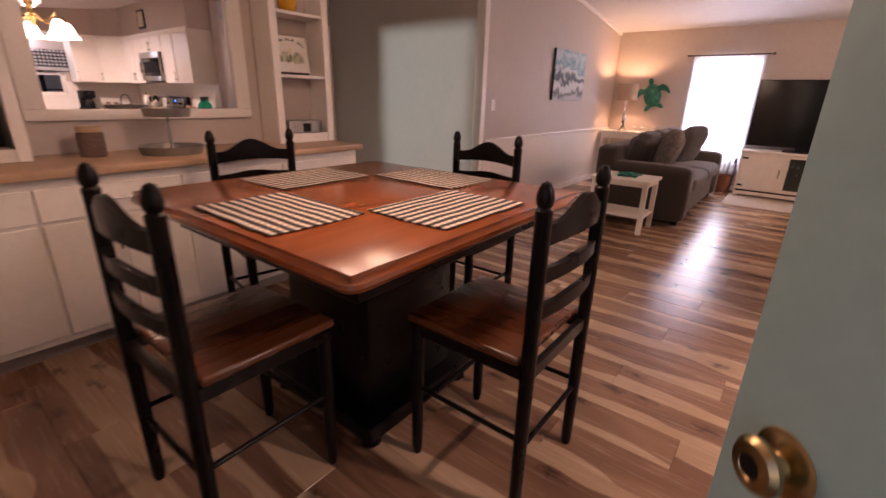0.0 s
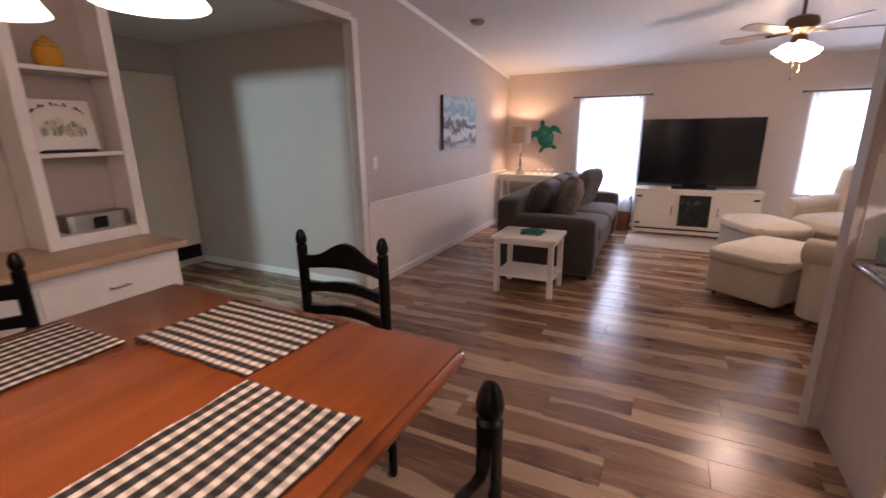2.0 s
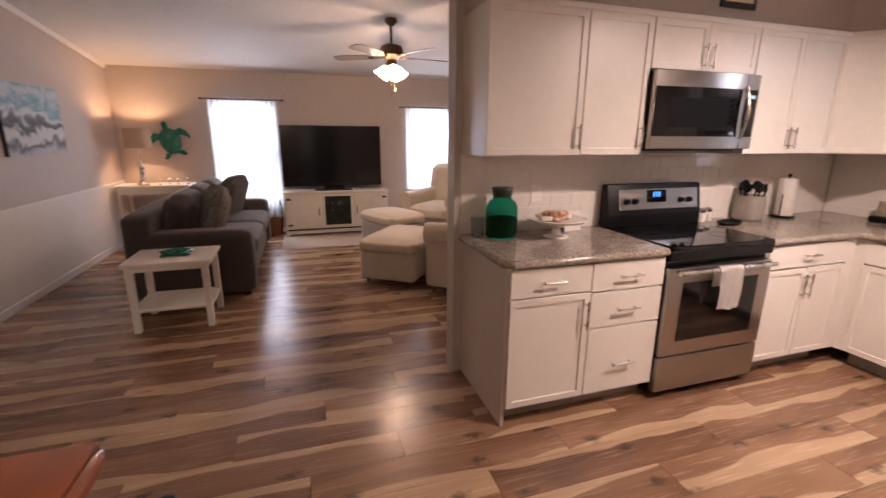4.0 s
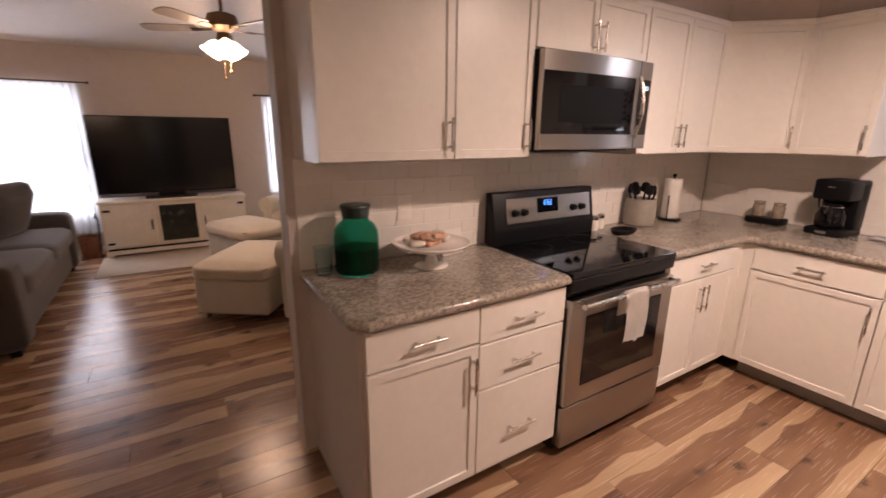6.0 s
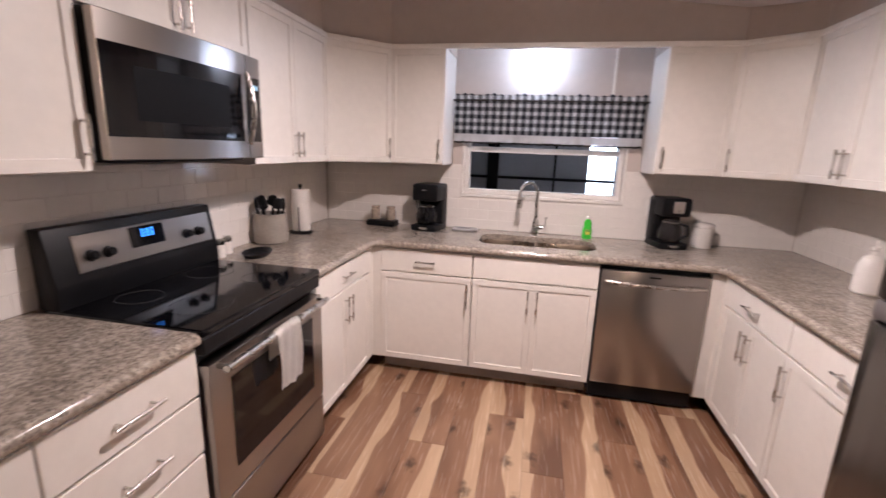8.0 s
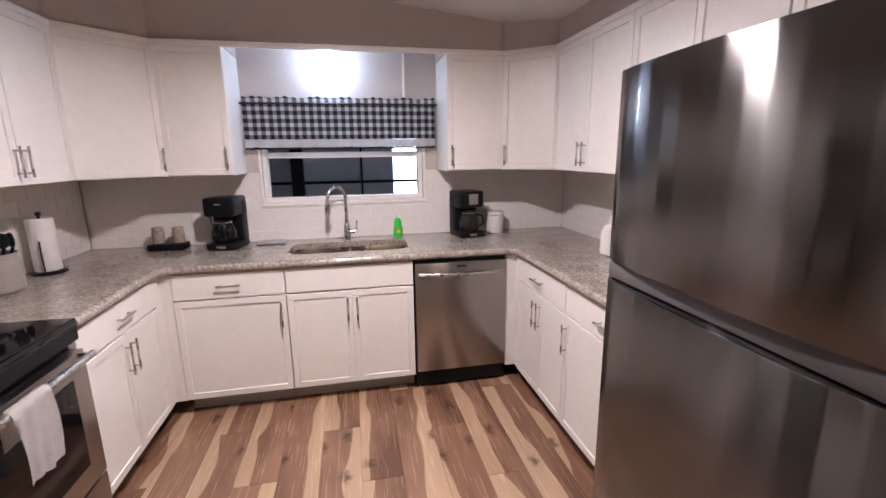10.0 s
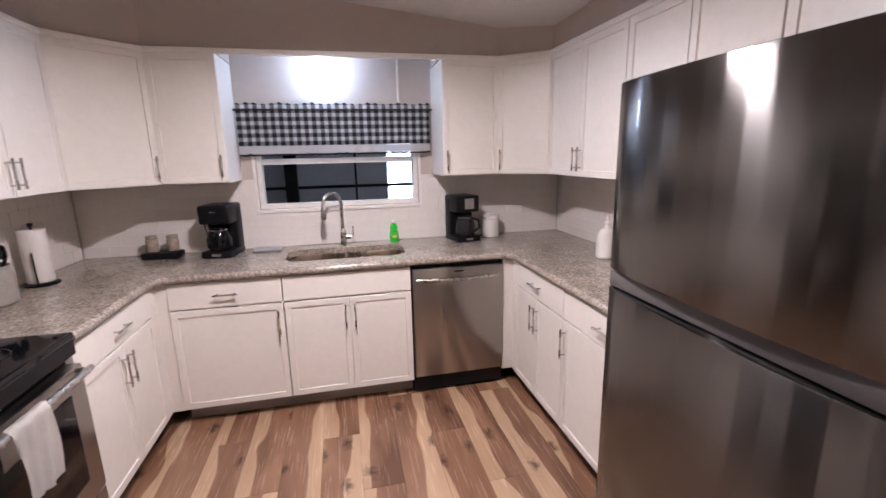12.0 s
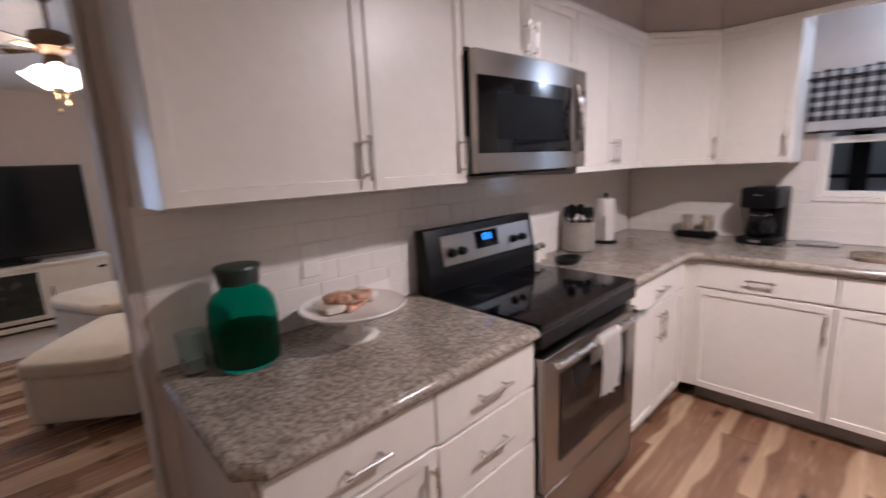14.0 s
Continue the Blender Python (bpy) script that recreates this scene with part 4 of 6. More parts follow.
def hutch(y0, y1, label):
    """An open shelf unit standing on the buffet."""
    h = thing("shelf_unit", label, "shelf", None, "shelf units on the buffet")
    xf, xb = -2.89, XD + 0.002
    part("back", box(xb, xb + 0.012, y0, y1, ZB, 2.30), WALL, h, "beige back board")
    for a in (y0, y1 - 0.03):
        part("side", box(xb + 0.012, xf, a, a + 0.03, ZB, 2.30, 0.003, 1), WHITE, h)
    for z in (1.405, 1.822, 2.27):
        part("shelf", box(xb + 0.012, xf - 0.004, y0 + 0.03, y1 - 0.03, z, z + 0.022, 0.003, 1), WHITE, h)
    part("base_board", box(xb + 0.012, xf + 0.012, y0 + 0.05, y1 - 0.05, ZB, 1.008, 0.003, 1), WHITE, h)
    for a in (y0 - 0.006, y1 - 0.05):
        part("stile", box(xf, xf + 0.018, a, a + 0.056, ZB, 2.30, 0.004, 1), WHITE, h)
    return h


hutch(1.785, 2.262, "open white shelf unit with decorations standing on the buffet")
hutch(YS + 0.02, 0.40, "open white shelf unit at the front door end of the buffet")
CARD = mat("dark_board", (0.02, 0.016, 0.015), 0.5, var=0.2)
s = thing("framed_board", "dark framed board leaning in the shelf unit", "picture")
part("frame", box(-3.08, -3.05, YS + 0.08, 0.345, 0.947, 1.36, 0.004, 1), CARD, s)
part("panel", box(-3.049, -3.045, YS + 0.11, 0.315, 0.98, 1.33), PLASTIC, s)
# items on the shelves
YELLOW = mat("yellow_glass", (0.75, 0.36, 0.02), 0.2, var=0.15, scale=12, trans=0.2)
v = thing("yellow_jar", "squat amber yellow glass jar on the top shelf", "jar", pose(-2.985, 2.005, 1.8445))
part("bowl", lathe([(0.0, 0), (0.045, 0), (0.062, 0.03), (0.066, 0.06), (0.055, 0.095), (0.04, 0.10), (0.04, 0.098), (0.0, 0.02)], 20), YELLOW, v, "", True)
part("lid", lathe([(0.05, 0.10), (0.05, 0.108), (0.03, 0.13), (0.012, 0.14), (0.014, 0.15), (0, 0.155)], 18), YELLOW, v, "", True)
pl = thing("wall_plaque", "white plaque with a flower print on a small easel", "plaque", pose(-2.955, 1.995, 1.4275) @ pose(0, 0, 0, 0, -10, 0))
part("board", box(-0.012, 0.0, -0.15, 0.15, 0.012, 0.27, 0.002, 1), WHITE, pl)
LEAF = mat("sage_print", (0.26, 0.30, 0.2), 0.7, var=0.4, scale=30)
CREAM = mat("cream_print", (0.66, 0.6, 0.46), 0.7, var=0.2, scale=20)
bm, bm2 = bmesh.new(), bmesh.new()
rnd = random.Random(5)
for k in range(34):
    a = rnd.uniform(0, math.pi)
    r = rnd.uniform(0.02, 0.1)
    m = pose(0.0008, r * 1.0 * math.cos(a), 0.10 + 0.6 * r * math.sin(a), 0, 90, rnd.uniform(0, 360))
    prism([(0.018 * math.cos(q) * 1.3, 0.009 * math.sin(q)) for q in np.linspace(0, 2 * math.pi, 8)[:-1]], 0, 0.0006 + 0.0001 * (k % 5), bm=bm, m=m)
for y, z, r in ((-0.05, 0.125, 0.026), (0.03, 0.11, 0.03), (-0.005, 0.165, 0.02), (0.075, 0.14, 0.017)):
    prism([(r * (1 + 0.18 * math.cos(6 * q)) * math.cos(q), r * (1 + 0.18 * math.cos(6 * q)) * math.sin(q)) for q in np.linspace(0, 2 * math.pi, 25)[:-1]], 0, 0.002, bm=bm2, m=pose(0.0008, y, z, 0, 90, 0))
part("leaf_print", bm, LEAF, pl, "sage green leaf print")
part("flower_print", bm2, CREAM, pl, "cream flower print")
bm = bmesh.new()
for k in range(15):
    if k in (4, 9):
        continue
    a = radians(150 - 120 * k / 14)
    y, z = -0.125 * math.cos(a) * 1.05, 0.165 + 0.075 * math.sin(a)
    box(-0.002, 0.0012, -0.005, 0.005, -0.002, 0.003 + 0.007 * (k % 3), bm=bm, m=pose(0, y, z, 20 - 40 * k / 14))
part("lettering", bm, CARD, pl, "dark lettering, too small to read")
part("easel", box(-0.03, 0.03, -0.12, 0.12, 0.0, 0.012, 0.003, 1), CARD, pl, "dark wooden easel foot")
bx = thing("metal_box", "low grey metal tray box with a dark plate at its front", "box", pose(-2.99, 2.05, 0.946))
GALV = mat("galvanized", (0.33, 0.32, 0.30), 0.45, 0.9, var=0.2, scale=14)
part("tub", prism([(-0.06, -0.15), (0.06, -0.15), (0.07, -0.12), (0.07, 0.12), (0.06, 0.15), (-0.06, 0.15)], 0.0, 0.155, 0.008, 2), GALV, bx, "", True)
part("plate", box(0.069, 0.074, -0.035, 0.035, 0.072, 0.135, 0.002, 1), PLASTIC, bx, "dark square plate")
# tiered tray and candle on the buffet
tr = thing("tiered_tray", "two-tier galvanized metal serving tray on the buffet", "tray", pose(-2.80, 1.02, ZB))
rim = [(0.0, 0.012), (0.15, 0.012), (0.165, 0.045), (0.172, 0.046), (0.168, 0.03), (0.158, 0.0), (0.0, 0.0)]
part("lower_tier", lathe(rim, 36), GALV, tr, "", True)
part("upper_tier", lathe([(r * 0.72, z + 0.21) for r, z in rim], 32), GALV, tr, "", True)
part("post", lathe([(0.012, 0.012), (0.008, 0.04), (0.008, 0.21)], 12), GALV, tr, "", True)
part("loop", tube([(0, 0.0, 0.22), (0, -0.03, 0.27), (0, -0.02, 0.31), (0, 0.0, 0.32), (0, 0.02, 0.31), (0, 0.03, 0.27), (0, 0.0, 0.22)], 0.005, 8), GALV, tr, "", True)
cd = thing("candle_holder", "brown glass candle jar with a wooden lid on the buffet", "candle", pose(-2.92, 0.665, ZB))
part("jar", lathe([(0, 0), (0.058, 0), (0.062, 0.01), (0.062, 0.12), (0.055, 0.13), (0, 0.13)], 24), mat("smoky_jar", (0.16, 0.11, 0.09), 0.15, var=0.2, scale=10), cd, "", True)
part("lid", lathe([(0, 0.13), (0.056, 0.13), (0.058, 0.14), (0.058, 0.155), (0.05, 0.16), (0, 0.16)], 24), BUFFETWOOD, cd, "wooden lid", True)

# table
tb = thing("dining_table", "square counter-height dining table with a reddish wood top and black pedestal", "table", pose(-1.245, 1.14, 0))
H2, ZT = 0.652, 0.927
bm = box(-H2 + 0.014, H2 - 0.014, -H2 + 0.014, H2 - 0.014, ZT - 0.02, ZT, 0.004, 2)
part("tabletop", bm, TABLEWOOD, tb, "polished reddish wood top", True)
bm = bmesh.new()
prof = [(0.0, ZT - 0.002), (0.006, ZT - 0.006), (0.012, ZT - 0.016), (0.022, ZT - 0.022), (0.024, ZT - 0.034), (0.016, ZT - 0.046), (-0.02, ZT - 0.05)]
loops = []
for o, z in prof:
    q = H2 - 0.022 + o
    r = 0.03 + o * 0.5
    loops.append([bm.verts.new((x, y, z)) for x, y in outline_hole(0, 0, q, q, r, 4)])
for a, b in zip(loops, loops[1:]):
    for k in range(len(a)):
        bm.faces.new((a[k], a[(k + 1) % len(a)], b[(k + 1) % len(a)], b[k]))
bm.faces.new(loops[-1])
part("moulded_edge", bm, TABLEWOOD, tb, "darker moulded wood edge", True)
for k in range(4):
    part("apron", box(-0.53, 0.53, 0.505, 0.53, ZT - 0.145, ZT - 0.051, 0.003, 1, None, pose(0, 0, 0, 0, 0, 90 * k)), BLACK, tb, "black apron rail")
part("pedestal", box(-0.25, 0.25, -0.25, 0.25, 0.11, ZT - 0.05, 0.012, 2), BLACK, tb, "black square pedestal", True)
part("plinth", box(-0.33, 0.33, -0.33, 0.33, 0.045, 0.12, 0.014, 2), BLACK, tb, "black plinth", True)
for sx in (-1, 1):
    for sy in (-1, 1):
        part("foot", lathe([(0.0, 0), (0.03, 0), (0.042, 0.015), (0.04, 0.035), (0.028, 0.046), (0, 0.046)], 14, None, pose(0.28 * sx, 0.28 * sy, 0)), BLACK, tb, "", True)

# placemats
MATCLOTH = checks("mat_weave", (0.037, 0.030), (1, 0), (0.010, 0.008, 0.008), (0.74, 0.64, 0.56), stripes=True)


def placemat(m, label):
    t2 = bmesh.new()
    bmesh.ops.create_grid(t2, x_segments=24, y_segments=16, size=0.5)
    rr = random.Random(int(m.translation.x * 1000))
    for v in t2.verts:
        x, y = v.co.x * 0.475, v.co.y * 0.342
        wob = 0.003 * math.sin(17 * y + m.translation.x * 9) + 0.0025 * math.sin(40 * x)
        v.co = Vector((x + (wob if abs(v.co.x) > 0.49 else 0) * 1.4, y + (wob if abs(v.co.y) > 0.49 else 0), 0.0018 + 0.0012 * math.sin(30 * x + 11 * y) * math.sin(23 * y + 3)))
    bmesh.ops.solidify(t2, geom=list(t2.faces), thickness=-0.003)
    ob = solo("placemat", t2, MATCLOTH, label, "placemat", group="placemats on the table", smooth=True)
    ob.matrix_world = m
    return ob


L4 = "black and cream striped woven placemat lying on the table"
placemat(pose(-0.826, 1.145, ZT + 0.002, 0, 0, 90), L4)
placemat(pose(-1.208, 0.708, ZT + 0.002, 0, 0, -1), L4)
placemat(pose(-1.25, 1.572, ZT + 0.002, 0, 0, -1), L4)
placemat(pose(-1.657, 1.14, ZT + 0.002, 0, 0, 90), L4)


def slat(z0, z1, rise, n=14, w=0.385, dip=0.03):
    """A back slat, bowed backwards, with an arched top edge."""
    bm = bmesh.new()
    cols = []
    for k in range(n + 1):
        u = 2 * k / n - 1
        x = u * w / 2
        y = 0.205 + dip * (1 - u * u)
        top = z1 + rise * (0.5 + 0.5 * math.cos(math.pi * max(-1, min(1, u / 0.82))))
        bot = z0 + (0.012 * (1 - u * u))
        cols.append([bm.verts.new((x, y + a, z)) for a, z in ((-0.009, bot), (0.009, bot), (0.009, top), (-0.009, top))])
    for a, b in zip(cols, cols[1:]):
        for k in range(4):
            bm.faces.new((a[k], a[(k + 1) % 4], b[(k + 1) % 4], b[k]))
    bm.faces.new(cols[0])
    bm.faces.new(cols[-1])
    return bm


def dining_chair(m):
    c = thing("dining_chair", "black ladder-back counter chair with a reddish wood seat", "chair", m, "chairs round the table")
    ZS = 0.595
    for sx in (-1, 1):
        x = sx * 0.205
        pr = [(0.0, 0), (0.015, 0), (0.019, 0.02), (0.021, 0.30), (0.022, 0.58), (0.022, 1.00), (0.0225, 1.035), (0.016, 1.043), (0.022, 1.052), (0.024, 1.068), (0.019, 1.09), (0.012, 1.104), (0.0, 1.11)]
        part("rear_post", lathe(pr, 14, None, pose(x, 0.205, 0)), BLACK, c, "turned black post with a finial", True)
        pr = [(0.0, 0), (0.014, 0), (0.019, 0.03), (0.021, 0.20), (0.0175, 0.26), (0.022, 0.30), (0.022, ZS - 0.04), (0, ZS - 0.04)]
        part("front_leg", lathe(pr, 14, None, pose(sx * 0.2, -0.205, 0)), BLACK, c, "turned black leg", True)
        part("side_stretcher", cyl((sx * 0.203, 0.2, 0.30), (sx * 0.2, -0.2, 0.30), 0.009, 8), BLACK, c, "", True)
        part("side_rail", box(x - 0.011, x + 0.011, -0.19, 0.19, ZS - 0.075, ZS - 0.03, 0.003, 1), BLACK, c)
    part("front_stretcher", cyl((-0.2, -0.205, 0.22), (0.2, -0.205, 0.22), 0.010, 8), BLACK, c, "", True)
    part("rear_stretcher", cyl((-0.2, 0.205, 0.27), (0.2, 0.205, 0.27), 0.009, 8), BLACK, c, "", True)
    part("front_rail", box(-0.19, 0.19, -0.216, -0.194, ZS - 0.075, ZS - 0.03, 0.003, 1), BLACK, c)
    part("rear_rail", box(-0.19, 0.19, 0.194, 0.216, ZS - 0.075, ZS - 0.03, 0.003, 1), BLACK, c)
    # seat, dished
    t2 = box(-0.225, 0.225, -0.235, 0.182, ZS - 0.03, ZS, 0.011, 3)
    part("seat", t2, SEATWOOD, c, "reddish wood seat", True)
    part("crest_rail", slat(0.935, 0.995, 0.062), BLACK, c, "arched top slat", True)
    part("slat", slat(0.825, 0.872, 0.012), BLACK, c, "", True)
    part("slat", slat(0.715, 0.762, 0.012), BLACK, c, "", True)
    return c


ch = dining_chair(pose(-0.585, 1.152, 0, 0, 0, -90) @ Matrix.Diagonal((1.03, 1.04, 1.0, 1)))
copy_thing(ch, pose(-1.21, 0.488, 0, 0, 0, 181))
copy_thing(ch, pose(-1.323, 1.926, 0, 0, 0, 0))
copy_thing(ch, pose(-2.045, 1.178, 0, 0, 0, 79))

# ---- living room ----
FABRIC = mat("sofa_fabric", (0.062, 0.05, 0.045), 0.95, var=0.16, scale=9, bump=0.6, bscale=420, sheen=0.3)
CREAMF = mat("cream_fabric", (0.62, 0.54, 0.43), 0.95, var=0.08, scale=7, bump=0.6, bscale=380, sheen=0.2)
PIPING = mat("cream_piping", (0.42, 0.34, 0.25), 0.9)
BRONZE = mat("bronze", (0.16, 0.10, 0.06), 0.4, 0.8, var=0.15, scale=15)
TEAL = mat("teal_glaze", (0.02, 0.17, 0.125), 0.25, var=0.45, scale=18)
DARKROD = mat("rod_metal", (0.05, 0.045, 0.04), 0.4, 0.6)

SOFA = pose(-1.73, 7.55, 0, 0, 0, -90) @ Matrix.Diagonal((1.16, 1.05, 1.07, 1))
BIG = Matrix.Diagonal((1.07, 1.07, 1.07, 1))
# sofa: local x runs along its length from the near arm, y from the back to the front
sf = thing("sofa", "dark grey-brown fabric sofa with loose back cushions", "sofa", SOFA)
LS, DS = 2.03, 0.98
part("base", cushion(0.02, LS - 0.02, 0.02, DS - 0.04, 0.05, 0.33, 0.03, 0.0), FABRIC, sf, "", True)
part("backrest", cushion(0.0, LS, 0.0, 0.24, 0.05, 0.76, 0.05, 0.006), FABRIC, sf, "", True)
for a in (0.0, LS - 0.22):
    part("arm", cushion(a, a + 0.22, 0.02, DS, 0.05, 0.60, 0.045, 0.012), FABRIC, sf, "square padded arm", True)
sw = (LS - 0.44) / 2
for k in range(2):
    part("seat_cushion", cushion(0.22 + k * sw + 0.004, 0.22 + (k + 1) * sw - 0.004, 0.22, DS + 0.01, 0.32, 0.48, 0.05, 0.018), FABRIC, sf, "", True)
for k in range(3):
    q = (LS - 0.40) / 3
    part("back_cushion", cushion(0.20 + k * q + 0.005, 0.20 + (k + 1) * q - 0.005, 0.0, 0.22, 0.0, 0.44, 0.09, 0.035, None, pose(0, 0.20, 0.47, -14)), FABRIC, sf, "puffed back cushion", True)
for x in (0.08, LS - 0.08):
    for y in (0.08, DS - 0.08):
        part("foot", box(x - 0.03, x + 0.03, y - 0.03, y + 0.03, 0.0, 0.055, 0.004, 1), PLASTIC, sf)
PATTERN = mat("patterned_fabric", (0.20, 0.17, 0.15), 0.95, var=0.55, scale=22, bump=0.5, bscale=300)
for x, y, rz, lab, mt in ((1.66, 0.55, 24, "patterned grey brown throw pillow leaning on the sofa arm", PATTERN), (0.52, 0.56, -18, "square grey throw pillow leaning on the sofa cushions", FABRIC)):
    p = solo("throw_pillow", cushion(-0.23, 0.23, -0.055, 0.055, 0.0, 0.44, 0.05, 0.045, None, pose(0, 0, 0, -20, 0, 0)), mt, lab, "pillow", group="throw pillows", smooth=True)
    p.matrix_world = SOFA @ pose(x, y, 0.492, 0, 0, rz)

# white side table
SIDEW = mat("side_table_white", (0.80, 0.76, 0.70), 0.35, var=0.04)
stb = thing("side_table", "small white wooden side table with a lower shelf", "table", pose(-1.545, 4.555, 0) @ BIG)
part("tabletop", box(0, 0.565, 0, 0.46, 0.49, 0.52, 0.004, 2), SIDEW, stb, "", True)
part("apron", box(0.02, 0.545, 0.02, 0.44, 0.455, 0.49, 0.002, 1), SIDEW, stb)
part("shelf", box(0.02, 0.545, 0.02, 0.44, 0.155, 0.175, 0.003, 1), SIDEW, stb)
for x in (0.02, 0.5):
    for y in (0.018, 0.397):
        part("leg", box(x, x + 0.045, y, y + 0.045, 0, 0.492, 0.003, 1), SIDEW, stb)
# teal turtle dish
tu = thing("turtle_dish", "teal glazed turtle dish on the side table", "dish", pose(-1.22, 4.80, 0.558))
part("shell", lathe([(0.0, 0.006), (0.06, 0.006), (0.085, 0.03), (0.095, 0.032), (0.09, 0.015), (0.06, 0.0), (0.0, 0.0)], 20), TEAL, tu, "", True)
for a, l in ((35, 0.15), (145, 0.15), (-40, 0.13), (-140, 0.13), (90, 0.14)):
    q = radians(a)
    part("flipper" if a != 90 else "head", tube([(0.06 * math.cos(q), 0.06 * math.sin(q), 0.012), (0.10 * math.cos(q), 0.10 * math.sin(q), 0.014), (l * math.cos(q + 0.15), l * math.sin(q + 0.15), 0.010)], [0.014, 0.018, 0.006], 8), TEAL, tu, "", True)

# console behind the sofa with a lamp and small glass pieces
cs = thing("console_table", "narrow white console table in the corner behind the sofa", "table", pose(-2.60, 7.70, 0) @ Matrix.Diagonal((1.05, 1.05, 1.1, 1)))
part("tabletop", box(0, 0.86, 0, 0.44, 0.725, 0.755, 0.004, 1), SIDEW, cs)
part("apron", box(0.03, 0.83, 0.03, 0.42, 0.65, 0.726), SIDEW, cs)
for x in (0.03, 0.79):
    for y in (0.03, 0.38):
        part("leg", box(x, x + 0.04, y, y + 0.04, 0, 0.66, 0.003, 1), SIDEW, cs)
SHADE = mat("lamp_shade", (0.32, 0.215, 0.145), 0.9, var=0.05, emit=0.06, glow=(1.0, 0.62, 0.38))
tl = thing("table_lamp", "table lamp with a turned silver base and tan drum shade", "lamp", pose(-2.27, 7.85, 0.832) @ BIG)
part("base", lathe([(0.0, 0), (0.07, 0), (0.075, 0.012), (0.045, 0.03), (0.02, 0.07), (0.032, 0.16), (0.038, 0.22), (0.02, 0.29), (0.012, 0.33), (0.012, 0.50), (0, 0.50)], 20), NICKEL, tl, "turned silver base", True)
part("shade", lathe([(0.15, 0.455), (0.152, 0.455), (0.142, 0.695), (0.14, 0.695), (0.148, 0.457)], 36, cap=False), SHADE, tl, "tan drum shade", True)
part("bulb", lathe([(0.0, 0.495), (0.015, 0.495), (0.022, 0.515), (0.014, 0.535), (0, 0.538)], 14), mat("bulb", (1, 0.8, 0.6), 0.5, var=0, emit=12, glow=(1.0, 0.72, 0.42)), tl, "glowing bulb", True)
for k in range(4):
    r = random.Random(k)
    g = solo("glass_ornament", lathe([(0, 0), (0.02, 0), (0.008, 0.015), (0.006, 0.03), (0.026 + 0.006 * k % 3, 0.055), (0.02, 0.08), (0.0, 0.085)], 12), CLEAR, "small clear glass ornament on the console", "ornament", group="glass ornaments", smooth=True)
    g.matrix_world = pose(-2.08 + 0.11 * k, 7.84 + 0.05 * (k % 2), 0.832)

# turtle on the wall
tw = thing("wall_turtle", "green metal sea turtle wall ornament", "wall ornament", pose(-1.975, YN - 0.012, 1.41, 90, 0, 0) @ pose(0, 0, 0, 0, 0, 14) @ BIG)
part("shell", lathe([(0.0, 0.045), (0.06, 0.04), (0.11, 0.02), (0.13, 0.0), (0, 0)], 18, None, Matrix.Diagonal((1.0, 1.35, 0.7, 1))), TEAL, tw, "green shell", True)
FRONT = [(0.08, 0.11), (0.16, 0.14), (0.225, 0.09), (0.255, 0.0), (0.245, -0.03), (0.20, 0.02), (0.15, 0.045), (0.10, 0.04)]
REAR = [(0.055, -0.13), (0.115, -0.15), (0.145, -0.215), (0.10, -0.22), (0.065, -0.19), (0.02, -0.16)]
for pts in (FRONT, [(-x, y) for x, y in reversed(FRONT)], REAR, [(-x, y) for x, y in reversed(REAR)]):
    part("flipper", prism(pts, 0.0, 0.018, 0.005, 1), TEAL, tw)
part("head", lathe([(0, 0.02), (0.03, 0.016), (0.042, 0.0), (0, 0)], 14, None, pose(0, 0.205, 0) @ Matrix.Diagonal((0.9, 1.3, 1, 1))), TEAL, tw, "", True)

# canvas picture: a beach with surf
def canvas_material():
    m, nt, b = nodes("canvas_print", 0.7)
    tc = node(nt, "ShaderNodeTexCoord").outputs["Object"]
    sep = node(nt, "ShaderNodeSeparateXYZ", [("Vector", tc)])
    n1 = node(nt, "ShaderNodeTexNoise", [("Vector", tc), ("Scale", 4.2), ("Detail", 5.0), ("Distortion", 0.9)]).outputs["Fac"]
    q = node(nt, "ShaderNodeMapRange", [("Value", sep.outputs[2]), ("From Min", 0.0), ("From Max", 0.63)]).outputs[0]
    jit = node(nt, "ShaderNodeMapRange", [("Value", n1), ("From Min", 0.25), ("From Max", 0.75), ("To Min", -0.2), ("To Max", 0.2)]).outputs[0]
    s = node(nt, "ShaderNodeMath", [(0, q), (1, jit)], operation="ADD").outputs[0]
    col = ramp(nt, s, [(0.02, (0.46, 0.46, 0.47)), (0.15, (0.11, 0.11, 0.13)), (0.24, (0.60, 0.60, 0.60)), (0.36, (0.55, 0.56, 0.57)), (0.42, (0.08, 0.09, 0.11)), (0.53, (0.14, 0.18, 0.21)), (0.60, (0.62, 0.64, 0.64)), (0.72, (0.16, 0.33, 0.42)), (0.86, (0.52, 0.60, 0.63)), (0.98, (0.20, 0.38, 0.46))])
    nt.links.new(col, b.inputs["Base Color"])
    return m


